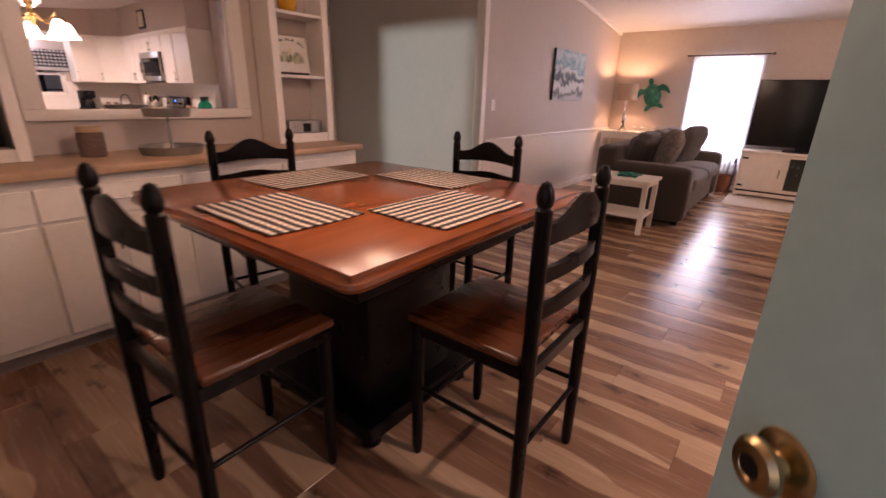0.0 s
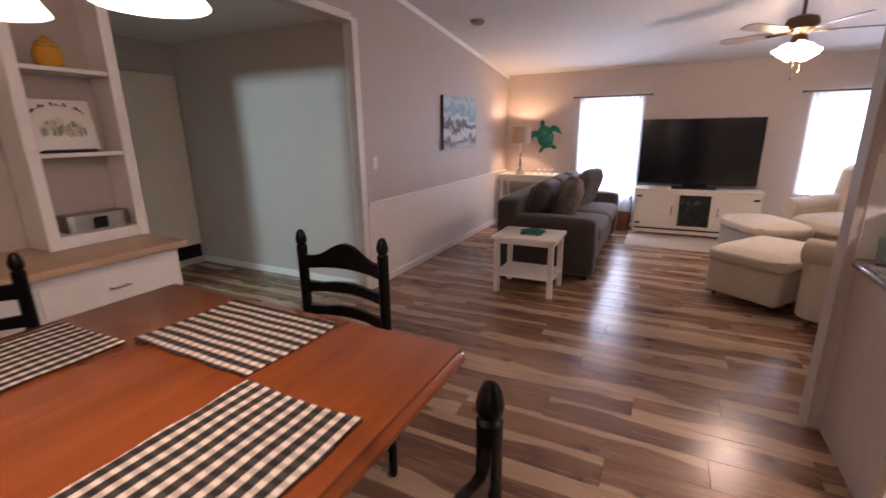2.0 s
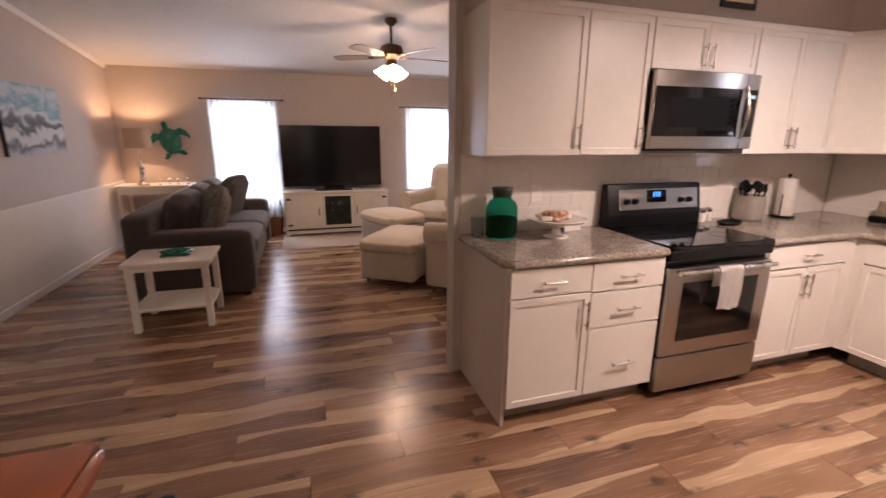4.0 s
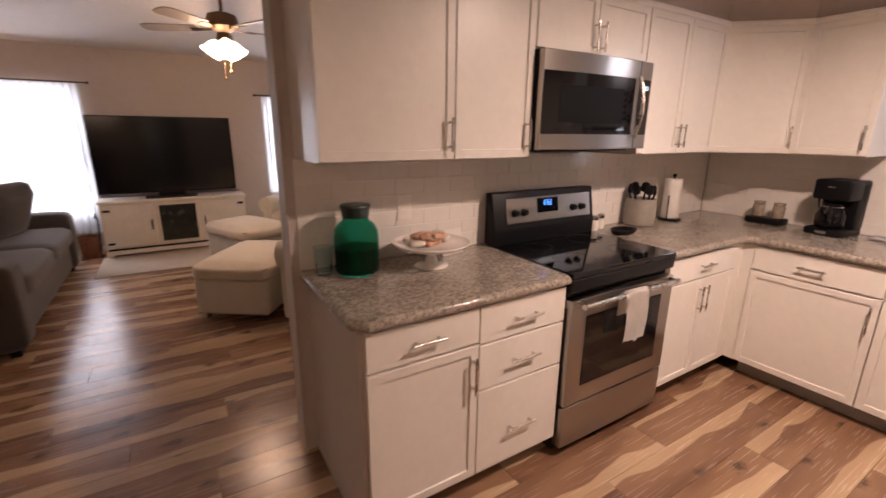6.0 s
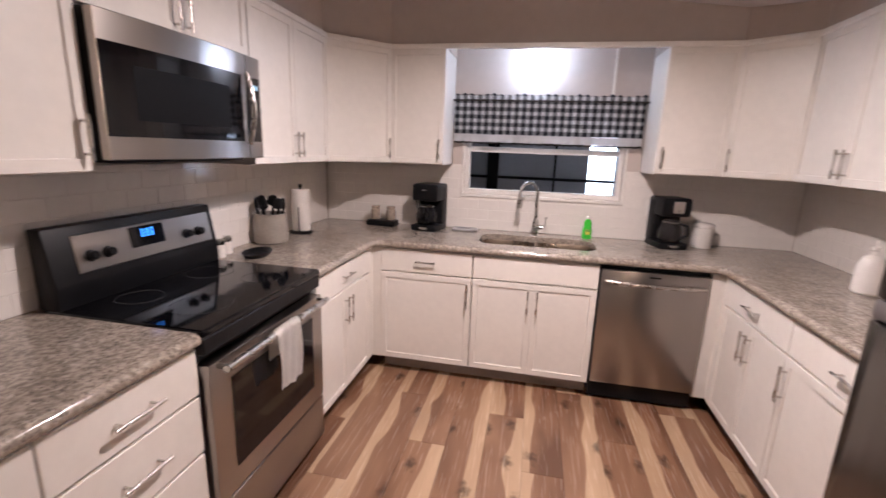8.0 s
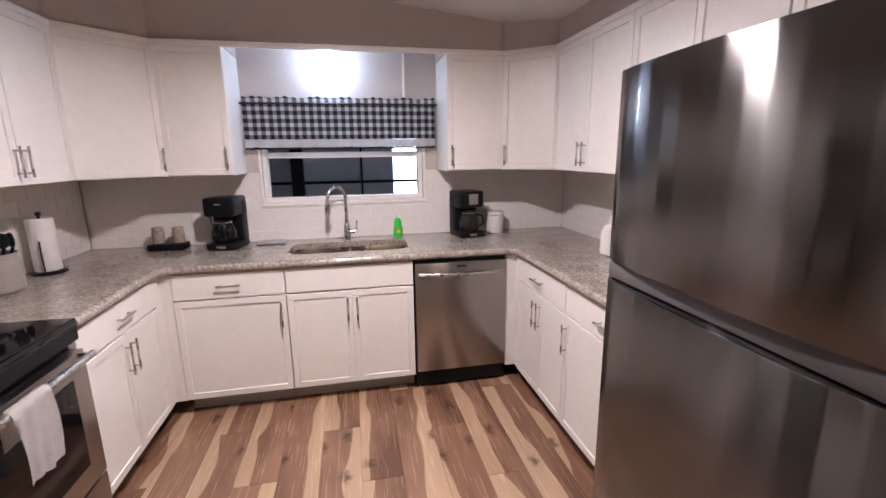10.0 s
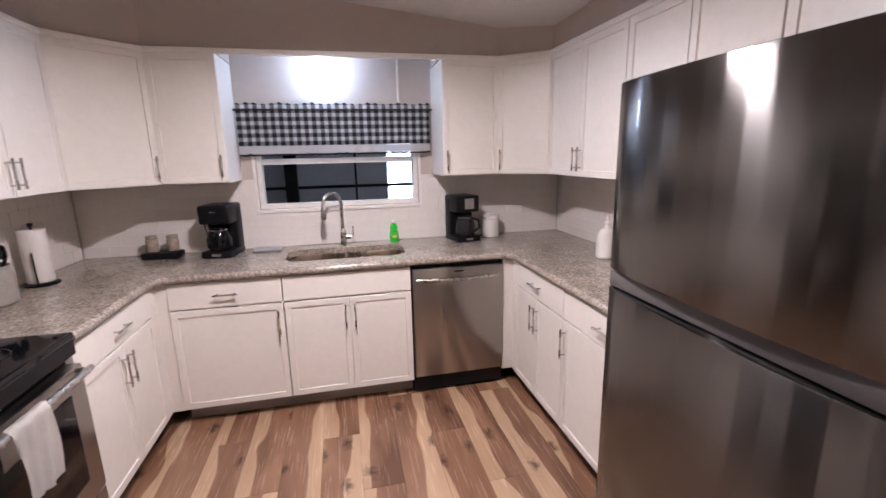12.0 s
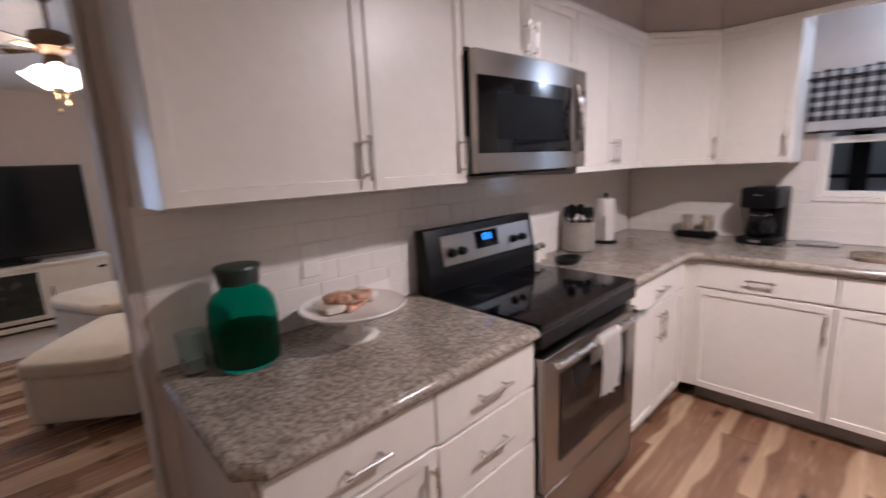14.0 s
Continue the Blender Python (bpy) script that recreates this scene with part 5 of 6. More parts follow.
pc = thing("canvas_picture", "unframed canvas print of surf and rocks on the wall", "picture", pose(XW + 0.001, 5.72, 1.295) @ Matrix.Diagonal((1, 1.2, 1.04, 1)))
part("canvas", box(0, 0.035, 0, 0.86, 0, 0.62, 0.003, 1), canvas_material(), pc, "blue, white and grey beach print")
part("stretcher_edge", box(0.001, 0.034, -0.003, -0.0005, 0.002, 0.618), CARD, pc, "dark canvas edge")
sw1 = thing("light_switch", "white light switch on the wall", "switch", pose(XW, 4.26, 1.17))
part("plate", box(0, 0.006, 0, 0.07, 0, 0.115, 0.002, 1), WHITE, sw1)
part("toggle", box(0.006, 0.014, 0.03, 0.04, 0.048, 0.068, 0.001, 1), WHITE, sw1)
vt = thing("smoke_alarm", "small grey ceiling vent on the slope", "vent", pose(-2.16, 5.70, zl(5.70), 0, 0, 0) @ pose(0, 0, 0, -6.4))
part("cover", lathe([(0.075, 0.0), (0.075, -0.012), (0.06, -0.03), (0, -0.032)], 20), mat("alarm_grey", (0.25, 0.2, 0.17), 0.6), vt, "", True)

# television on its stand
STW = mat("stand_white", (0.76, 0.70, 0.62), 0.5, var=0.07, scale=8, bump=0.15, bscale=40)
ts = thing("tv_stand", "white farmhouse television stand with black hinges and a dark middle door", "tv stand", pose(-0.495, 7.80, 0) @ Matrix.Diagonal((1.0, 1.07, 1.09, 1)))
TWD = 1.56
part("top", box(-0.015, TWD + 0.015, -0.015, 0.37, 0.59, 0.62, 0.004, 1), STW, ts)
part("body", box(0.0, TWD, 0.0, 0.36, 0.10, 0.59), STW, ts)
part("base_rail", box(0.0, TWD, 0.0, 0.36, 0.03, 0.075, 0.003, 1), STW, ts)
# black block that stands in for shade between rail and body
part("gap_shade", box(0.02, TWD - 0.02, 0.015, 0.34, 0.074, 0.101), PLASTIC, ts, "black filler for the shade in the gap above the base rail")
for x in (0.0, TWD - 0.06):
    for y in (0.0, 0.3):
        part("foot", box(x, x + 0.06, y, y + 0.06, 0.0, 0.031), STW, ts)
for a in (0.03, TWD - 0.53):
    d = part("door", box(a, a + 0.50, -0.018, 0.0, 0.12, 0.575, 0.004, 1), STW, ts)
    hx = a if a < 0.5 else a + 0.43
    for z in (0.16, 0.52):
        part("hinge", box(hx, hx + 0.07, -0.024, -0.0175, z - 0.012, z + 0.012, 0.002, 1), PLASTIC, d, "black strap hinge")
    kx = a + 0.46 if a < 0.5 else a + 0.03
    part("handle", box(kx, kx + 0.012, -0.035, -0.017, 0.29, 0.40, 0.003, 1), PLASTIC, d, "black handle")
gd = part("middle_door", box(0.56, 1.0, -0.014, 0.0, 0.12, 0.575, 0.004, 1), STW, ts)
part("dark_panel", box(0.585, 0.975, -0.017, -0.0135, 0.145, 0.55), mat("dark_mesh", (0.02, 0.024, 0.02), 0.25, var=0.4, scale=12), gd, "dark glass panel")
tv = thing("television", "large black flat screen television on a low stand", "television", pose(-0.491, 7.95, 0))
part("case", box(0, 1.485, 0.0, 0.045, 0.738, 1.643, 0.006, 2), PLASTIC, tv, "", True)
part("screen", box(0.012, 1.473, -0.002, 0.0, 0.755, 1.631), mat("screen_glass", (0.006, 0.006, 0.007), 0.12, var=0), tv, "dark glossy screen")
part("neck", box(0.60, 0.90, 0.01, 0.04, 0.685, 0.745, 0.004, 1), PLASTIC, tv)
part("base", box(0.46, 1.02, -0.08, 0.14, 0.6765, 0.69, 0.005, 2), PLASTIC, tv)
cab2 = solo("power_cord", tube([(-0.58, 8.05, 0.45), (-0.56, 8.0, 0.52), (-0.54, 7.95, 0.43), (-0.55, 7.95, 0.2), (-0.57, 8.0, 0.012)], 0.007, 8), PLASTIC, "black cord hanging beside the television stand", "cord", smooth=True)
bk = thing("woven_basket", "reddish brown woven basket beside the television stand", "basket", pose(-0.66, 7.98, 0))
part("basket_body", lathe([(0, 0), (0.085, 0), (0.10, 0.12), (0.105, 0.26), (0.10, 0.26), (0.095, 0.13), (0.08, 0.012), (0, 0.012)], 18), mat("wicker", (0.2, 0.07, 0.035), 0.7, var=0.4, scale=40, bump=0.8, bscale=90), bk, "", True)
solo("area_rug", box(-0.54, 2.2, 6.98, 7.98, 0.0, 0.008, 0.003, 1), mat("rug", (0.52, 0.44, 0.36), 0.98, var=0.1, scale=8, bump=0.9, bscale=300), "pale cream rug in front of the television stand", "rug", smooth=True)

# cream armchairs and ottomans
def ottoman(m, w, d, label):
    o = thing("ottoman", label, "ottoman", m, "ottomans")
    part("body", cushion(-w / 2, w / 2, -d / 2, d / 2, 0.045, 0.34, 0.03, 0.008), CREAMF, o, "", True)
    c = part("cushion", cushion(-w / 2 - 0.008, w / 2 + 0.008, -d / 2 - 0.008, d / 2 + 0.008, 0.33, 0.45, 0.04, 0.03), CREAMF, o, "", True)
    for z in (0.352, 0.428):
        q = outline_hole(0, 0, w / 2 + 0.004, d / 2 + 0.004, 0.04, 4)
        part("piping", tube([(x, y, z) for x, y in q + q[:1]], 0.006, 6), PIPING, c, "", True)
    for sx in (-1, 1):
        for sy in (-1, 1):
            part("foot", lathe([(0.018, 0), (0.026, 0.075), (0, 0.075)], 10, None, pose(sx * (w / 2 - 0.06), sy * (d / 2 - 0.06), 0)), BRONZE, o)
    return o


def armchair(m, label):
    """Local -y is the front."""
    c = thing("armchair", label, "armchair", m, "cream armchairs")
    part("base", cushion(-0.40, 0.40, -0.40, 0.40, 0.07, 0.32, 0.03, 0.006), CREAMF, c, "", True)
    part("seat_cushion", cushion(-0.29, 0.29, -0.44, 0.25, 0.31, 0.47, 0.05, 0.03), CREAMF, c, "", True)
    part("backrest", cushion(-0.40, 0.40, 0.0, 0.20, 0.0, 0.72, 0.08, 0.03, None, pose(0, 0.22, 0.29, -10)), CREAMF, c, "rounded backrest", True)
    for s in (-1, 1):
        bm = cushion(s * 0.345 - 0.07, s * 0.345 + 0.07, -0.40, 0.36, 0.07, 0.56, 0.03, 0.004)
        cyl((s * 0.36, -0.41, 0.555), (s * 0.36, 0.33, 0.575), 0.095, 18, bm)
        part("arm", bm, CREAMF, c, "rolled arm", True)
    for sx in (-1, 1):
        for sy in (-1, 1):
            part("foot", lathe([(0.018, 0), (0.026, 0.075), (0, 0.075)], 10, None, pose(sx * 0.34, sy * 0.34, 0)), BRONZE, c)
    return c


ottoman(pose(0.79, 5.50, 0, 0, 0, 54) @ Matrix.Diagonal((1, 1, 1.03, 1)), 0.84, 0.60, "cream upholstered ottoman with piped edges")
ottoman(pose(0.92, 6.72, 0, 0, 0, -66) @ Matrix.Diagonal((1, 1, 1.1, 1)), 0.76, 0.54, "cream ottoman with piped edges near the television stand")
armchair(pose(1.47, 4.93, 0, 0, 0, -125) @ BIG, "cream upholstered armchair near the kitchen wall")
armchair(pose(1.80, 7.22, 0, 0, 0, -48) @ BIG, "cream armchair with a high rounded back under the window")

# sheer curtains on rods, panes and frames
m, nt, b = nodes("sheer_cloth", 0.9)
b.inputs["Base Color"].default_value = (0.85, 0.88, 0.92, 1)
tr2 = node(nt, "ShaderNodeBsdfTranslucent", [("Color", (0.9, 0.93, 0.97, 1))])
mx = node(nt, "ShaderNodeMixShader", [("Fac", 0.72), (1, b.outputs[0]), (2, tr2.outputs[0])])
nt.links.new(mx.outputs[0], nt.nodes["Material Output"].inputs["Surface"])
SHEER = m
DAY = mat("day_sky", (0.9, 0.95, 1.0), 1.0, var=0, emit=6.5, glow=(0.80, 0.91, 1.0))


def curtain(x0, x1, z0, z1, label):
    bm = bmesh.new()
    n = 90
    rows = []
    for j in range(9):
        z = z1 + (z0 - z1) * j / 8
        amp = 0.012 + 0.012 * j / 8
        rows.append([bm.verts.new((x0 + (x1 - x0) * k / n + 0.01 * math.sin(k * 0.31) * j / 8, YN - 0.075 + amp * math.sin(k * 0.95 + 0.4 * math.sin(k * 0.23)), z)) for k in range(n + 1)])
    for a, b2 in zip(rows, rows[1:]):
        for k in range(n):
            bm.faces.new((a[k], a[k + 1], b2[k + 1], b2[k]))
    c = thing("curtain", label, "curtain", None, "sheer curtains")
    part("cloth", bm, SHEER, c, "thin white sheer cloth", True)
    bm = cyl((x0 - 0.07, YN - 0.075, z1 + 0.015), (x1 + 0.07, YN - 0.075, z1 + 0.015), 0.008, 10)
    for x in (x0 - 0.08, x1 + 0.08):
        lathe([(0, -0.022), (0.016, -0.01), (0.016, 0.01), (0, 0.022)], 12, bm, pose(x, YN - 0.075, z1 + 0.015, 0, 90, 0))
        cyl((x, YN - 0.075, z1 + 0.015), (x, YN, z1 + 0.015), 0.006, 8, bm)
    part("rod", bm, DARKROD, c, "thin dark curtain rod with finials", True)
    return c


def window(name, x0, x1, z0, z1, m, label, mid=None):
    """A sash window in an opening; local x along the wall, y outwards."""
    w2 = tagged(new(name), label, "window", kind="structure")
    w2.matrix_world = m
    bm = bmesh.new()
    t = 0.032
    for a, b2, c, d in ((x0, x1, z0, z0 + t), (x0, x1, z1 - t, z1), (x0, x0 + t, z0 + t, z1 - t), (x1 - t, x1, z0 + t, z1 - t)):
        box(a, b2, 0.02, 0.10, c, d, 0.003, 1, bm=bm)
    part("window_frame", bm, WHITE, w2)
    mid = mid or (z0 + z1) / 2
    part("sash_rail", box(x0 + t, x1 - t, 0.03, 0.07, mid - 0.02, mid + 0.02, 0.003, 1), WHITE, w2)
    for c, d in ((z0 + t, mid - 0.02), (mid + 0.02, z1 - t)):
        p = part("pane", box(x0 + t, x1 - t, 0.05, 0.054, c, d), PANE, w2)
        p.visible_shadow = False
    return w2


for k, (x0, x1, z0, z1) in enumerate(NW):
    window("window_%d" % (k + 1), x0, x1, z0, z1, pose(0, YN, 0), "white sash window behind a sheer curtain")
curtain(-1.44, -0.50, 0.26, 1.985, "white sheer curtain hanging long behind the sofa")
curtain(1.45, 2.40, 0.63, 1.935, "white sheer curtain on the window behind the armchair")
structure("backdrop", box(-3.0, 4.0, YN + 0.9, YN + 0.95, -0.1, 3.0), DAY, "bright overcast daylight outside the windows", "sky")

# ceiling fan
fx, fy = 0.785, 5.85
fan = thing("ceiling_fan", "bronze ceiling fan with five blades and three lit glass shades", "ceiling fan", pose(fx, fy, 0.085))
zc = zl(fy) - 0.085
part("canopy", lathe([(0.065, zc + 0.01), (0.065, zc - 0.03), (0.02, zc - 0.07), (0.014, zc - 0.07), (0.014, 2.33), (0, 2.33)], 20), BRONZE, fan, "canopy and downrod", True)
part("motor", lathe([(0.0, 2.345), (0.06, 2.345), (0.11, 2.325), (0.125, 2.28), (0.12, 2.235), (0.08, 2.21), (0.05, 2.19), (0.06, 2.16), (0.055, 2.13), (0, 2.12)], 28), BRONZE, fan, "bronze motor housing", True)
BLADE = mat("fan_blade", (0.22, 0.19, 0.17), 0.4, var=0.12, scale=6)
BRASS = mat("brass", (0.55, 0.36, 0.16), 0.25, 1.0, var=0.05)
FROST = mat("frosted_glass", (0.95, 0.85, 0.72), 0.4, var=0, emit=11.0, glow=(1.0, 0.86, 0.66))
for k in range(5):
    a = 8 + 72 * k
    bl = part("blade", prism([(0.20, -0.045), (0.24, -0.06), (0.58, -0.07), (0.635, -0.05), (0.65, 0.0), (0.635, 0.05), (0.58, 0.07), (0.24, 0.06), (0.20, 0.045)], -0.004, 0.004, 0.002, 1, None, pose(0, 0, 2.225, 0, 0, a) @ pose(0, 0, 0, 11)), BLADE, fan)
    part("blade_iron", prism([(0.09, -0.012), (0.20, -0.03), (0.26, -0.03), (0.26, 0.03), (0.20, 0.03), (0.09, 0.012)], -0.011, -0.005, 0.002, 1, None, pose(0, 0, 2.225, 0, 0, a) @ pose(0, 0, 0, 11)), BRASS, bl, "brass blade bracket")
BELL = [(0.02, 0.0), (0.034, -0.012), (0.052, -0.042), (0.064, -0.085), (0.088, -0.12), (0.086, -0.12), (0.061, -0.083), (0.048, -0.042), (0.024, -0.014)]
for k in range(3):
    m3 = pose(0, 0, 2.13, 0, 0, 30 + 120 * k) @ pose(0.055, 0, 0, 0, -38, 0)
    s3 = part("glass_shade", lathe(BELL, 20, None, m3), FROST, fan, "glowing frosted glass shade", True)
    part("socket", lathe([(0.0, 0.02), (0.022, 0.02), (0.022, -0.01), (0, -0.01)], 14, None, m3), BRASS, fan, "", True)
for k, (dx, l) in enumerate(((0.03, 0.24), (-0.02, 0.29))):
    bm = cyl((dx, -0.02, 2.13), (dx, -0.02, 2.13 - l), 0.0015, 6)
    lathe([(0, 0), (0.008, 0.004), (0.009, 0.02), (0.003, 0.035), (0, 0.035)], 10, bm, pose(dx, -0.02, 2.11 - l))
    part("pull_chain", bm, BRASS, fan)

# ---- chandelier over the table ----
cx, cy = -0.98, 1.02
chn = thing("chandelier", "brass chandelier with five glowing bell glass shades", "chandelier", pose(cx, cy, 0.02))
zt = zk(cy) - 0.02
part("canopy", lathe([(0.06, zt + 0.005), (0.06, zt - 0.02), (0.012, zt - 0.04), (0.006, zt - 0.04), (0.006, 1.98), (0, 1.98)], 18), BRASS, chn, "canopy and stem", True)
part("hub", lathe([(0, 2.0), (0.02, 1.99), (0.035, 1.95), (0.02, 1.90), (0.03, 1.86), (0.04, 1.84), (0.02, 1.80), (0.012, 1.77), (0, 1.765)], 18), BRASS, chn, "turned brass hub", True)
SHADEGLASS = mat("bell_glass", (0.95, 0.86, 0.74), 0.35, var=0, emit=5.0, glow=(1.0, 0.84, 0.62))
for k in range(5):
    a = radians(78 + 72 * k)
    ca, sa = math.cos(a), math.sin(a)
    arm = part("arm", tube([(0.03 * ca, 0.03 * sa, 1.86), (0.10 * ca, 0.10 * sa, 1.80), (0.19 * ca, 0.19 * sa, 1.83), (0.24 * ca, 0.24 * sa, 1.87), (0.245 * ca, 0.245 * sa, 1.82)], 0.007, 8), BRASS, chn, "curved brass arm", True)
    m3 = pose(0.245 * ca, 0.245 * sa, 1.82)
    part("shade", lathe([(0.022, 0.0), (0.034, -0.012), (0.05, -0.045), (0.06, -0.085), (0.088, -0.128), (0.0865, -0.129), (0.057, -0.085), (0.047, -0.045), (0.03, -0.014)], 24, None, m3), SHADEGLASS, arm, "glowing frosted bell shade", True)

# ---- kitchen counter things ----
ZC = 0.9155
j = thing("green_glass_jar", "large green glass jar with a dark lid on the granite", "jar", pose(0.885, 3.20, ZC) @ Matrix.Diagonal((0.93, 0.93, 0.97, 1)))
part("jar", lathe([(0, 0), (0.085, 0), (0.098, 0.015), (0.10, 0.05), (0.102, 0.16), (0.097, 0.195), (0.08, 0.222), (0.06, 0.234), (0.056, 0.258), (0.052, 0.258), (0.055, 0.232), (0.076, 0.218), (0.092, 0.192), (0.097, 0.158), (0.095, 0.05), (0.085, 0.012), (0, 0.01)], 32), GREEN_GLASS, j, "sea green glass", True)
part("lid", lathe([(0, 0.25), (0.058, 0.25), (0.06, 0.256), (0.064, 0.284), (0.069, 0.296), (0.066, 0.303), (0.05, 0.306), (0, 0.306)], 24), mat("dark_lid", (0.02, 0.035, 0.03), 0.4), j, "dark lid", True)
part("contents", lathe([(0, 0.012), (0.08, 0.014), (0.092, 0.04), (0.093, 0.118), (0.06, 0.128), (0, 0.13)], 20), mat("jar_fill", (0.05, 0.09, 0.03), 0.8, var=0.5, scale=30), j, "dark shells inside", True)
c2 = solo("drinking_glass", lathe([(0, 0), (0.034, 0), (0.038, 0.09), (0.04, 0.12), (0.038, 0.12), (0.035, 0.01), (0, 0.008)], 20), mat("blue_glass", (0.82, 0.93, 0.94), 0.05, var=0, trans=0.95, ior=1.25), "pale blue drinking glass beside the green jar", "glass", smooth=True)
c2.matrix_world = pose(0.755, 3.25, ZC)
PORC = mat("porcelain", (0.80, 0.75, 0.70), 0.15, var=0.03)
cp = thing("cake_stand", "white porcelain pedestal cake stand with wrapped sweets", "cake stand", pose(1.205, 3.12, ZC) @ Matrix.Diagonal((1.1, 1.1, 1.0, 1)))
part("foot", lathe([(0, 0), (0.068, 0), (0.07, 0.006), (0.03, 0.018), (0.02, 0.05), (0.03, 0.085), (0, 0.09)], 28), PORC, cp, "", True)
part("plate", lathe([(0, 0.084), (0.06, 0.084), (0.14, 0.096), (0.158, 0.112), (0.155, 0.116), (0.135, 0.104), (0, 0.094)], 36), PORC, cp, "", True)
SWEET = mat("sweet_wrap", (0.62, 0.36, 0.24), 0.3, var=0.6, scale=45)
SWEETW = mat("sweet_white", (0.75, 0.68, 0.6), 0.35, var=0.2, scale=30)
r = random.Random(11)
for k in range(26):
    lay = k // 13
    a, rr = r.uniform(0, 6.28), r.uniform(0.0, 0.10 - 0.045 * lay)
    s = solo("wrapped_sweet", cushion(-0.03, 0.03, -0.02, 0.02, -0.011, 0.011, 0.008, 0.003, None, None, 3), SWEET if k % 3 else SWEETW, "small wrapped sweet in red and cream paper", "sweet", group="sweets on the stand", smooth=True)
    s.matrix_world = pose(1.195 + rr * math.cos(a), 3.12 + rr * math.sin(a), ZC + 0.113 + 0.021 * lay + 0.0004 * k, r.uniform(-16, 16), r.uniform(-16, 16), r.uniform(0, 360))
nk = thing("napkin_card", "upright cream card standing behind the cake stand", "card", pose(1.40, 3.24, ZC))
part("card", box(-0.07, 0.07, -0.002, 0.002, 0.0, 0.125, 0.001, 1, None, pose(0, 0, 0, -8, 0, 12)), PORC, nk)


def outlet(m, label="white electrical outlet on the tiles"):
    o = thing("outlet", label, "outlet", m, "wall outlets")
    part("plate", box(-0.036, 0.036, -0.006, 0, -0.058, 0.058, 0.002, 1), WHITE, o)
    for z in (-0.02, 0.02):
        part("socket", lathe([(0.015, 0), (0.015, 0.0015), (0, 0.0015)], 14, None, pose(0, -0.006, z, 90)), WAINS, o)
    return o


outlet(pose(1.18, MY0 - 0.0095, 1.15))
outlet(pose(XE - 0.0095, 2.60, 1.15, 0, 0, -90))
outlet(pose(XE - 0.0095, 0.92, 1.15, 0, 0, -90))

k1 = thing("utensil_crock", "grey stoneware crock full of black cooking utensils", "crock", pose(2.87, 3.235, ZC) @ Matrix.Diagonal((1.13, 1.13, 1.08, 1)))
part("crock", lathe([(0, 0), (0.075, 0), (0.085, 0.012), (0.088, 0.12), (0.08, 0.15), (0.082, 0.165), (0.075, 0.165), (0.073, 0.15), (0.078, 0.02), (0, 0.015)], 28), mat("stoneware", (0.30, 0.265, 0.23), 0.35, var=0.15, scale=14), k1, "", True)
for i, (a, l) in enumerate(((20, 0.235), (100, 0.225), (180, 0.25), (250, 0.23), (320, 0.22), (60, 0.21))):
    q = radians(a)
    e = Vector((0.085 * math.cos(q), 0.085 * math.sin(q), l))
    bm = tube([(0.02 * math.cos(q), 0.02 * math.sin(q), 0.02), tuple(e * 0.85)], 0.006, 8)
    lathe([(0, 0), (0.024, 0.015), (0.028, 0.035), (0.02, 0.062), (0, 0.07)], 12, bm, Matrix.Translation(e * 0.80) @ pose(0, 0, 0, 0, 0, a) @ Matrix.Diagonal((0.4, 1, 1, 1)))
    part("utensil", bm, PLASTIC, k1, "black nylon utensil", True)
pt = thing("paper_towel_holder", "roll of white paper towels on a black upright holder", "paper towels", pose(3.22, 3.235, ZC))
part("base", lathe([(0, 0), (0.075, 0), (0.077, 0.008), (0.07, 0.014), (0, 0.014)], 24), PLASTIC, pt, "", True)
part("roll", lathe([(0.02, 0.016), (0.056, 0.016), (0.058, 0.02), (0.058, 0.285), (0.056, 0.288), (0.02, 0.288)], 28), TERRY, pt, "white paper roll", True)
part("rod", lathe([(0.006, 0.01), (0.006, 0.30), (0.012, 0.305), (0.012, 0.32), (0, 0.325)], 10), PLASTIC, pt, "", True)
part("side_bar", tube([(-0.065, -0.02, 0.01), (-0.066, -0.02, 0.18)], 0.004, 8), PLASTIC, pt)
sr = thing("spoon_rest", "black spoon rest tray at the back of the stove", "spoon rest", pose(2.56, 3.12, ZC, 0, 0, 12))
part("dish", lathe([(0, 0.004), (0.07, 0.004), (0.10, 0.024), (0.104, 0.023), (0.075, 0.0), (0, 0.0)], 24, None, Matrix.Diagonal((1.05, 0.7, 1, 1))), PLASTIC, sr, "", True)
for x, y in ((2.475, 3.27), (2.555, 3.29)):
    s = thing("spice_shaker", "small glass shaker with a metal cap beside the stove", "shaker", pose(x, y, ZC), "salt and pepper")
    part("glass", lathe([(0, 0), (0.024, 0), (0.026, 0.05), (0.02, 0.065), (0, 0.065)], 14), PORC, s, "", True)
    part("cap", lathe([(0.021, 0.065), (0.022, 0.085), (0.014, 0.094), (0, 0.095)], 14), NICKEL, s, "", True)


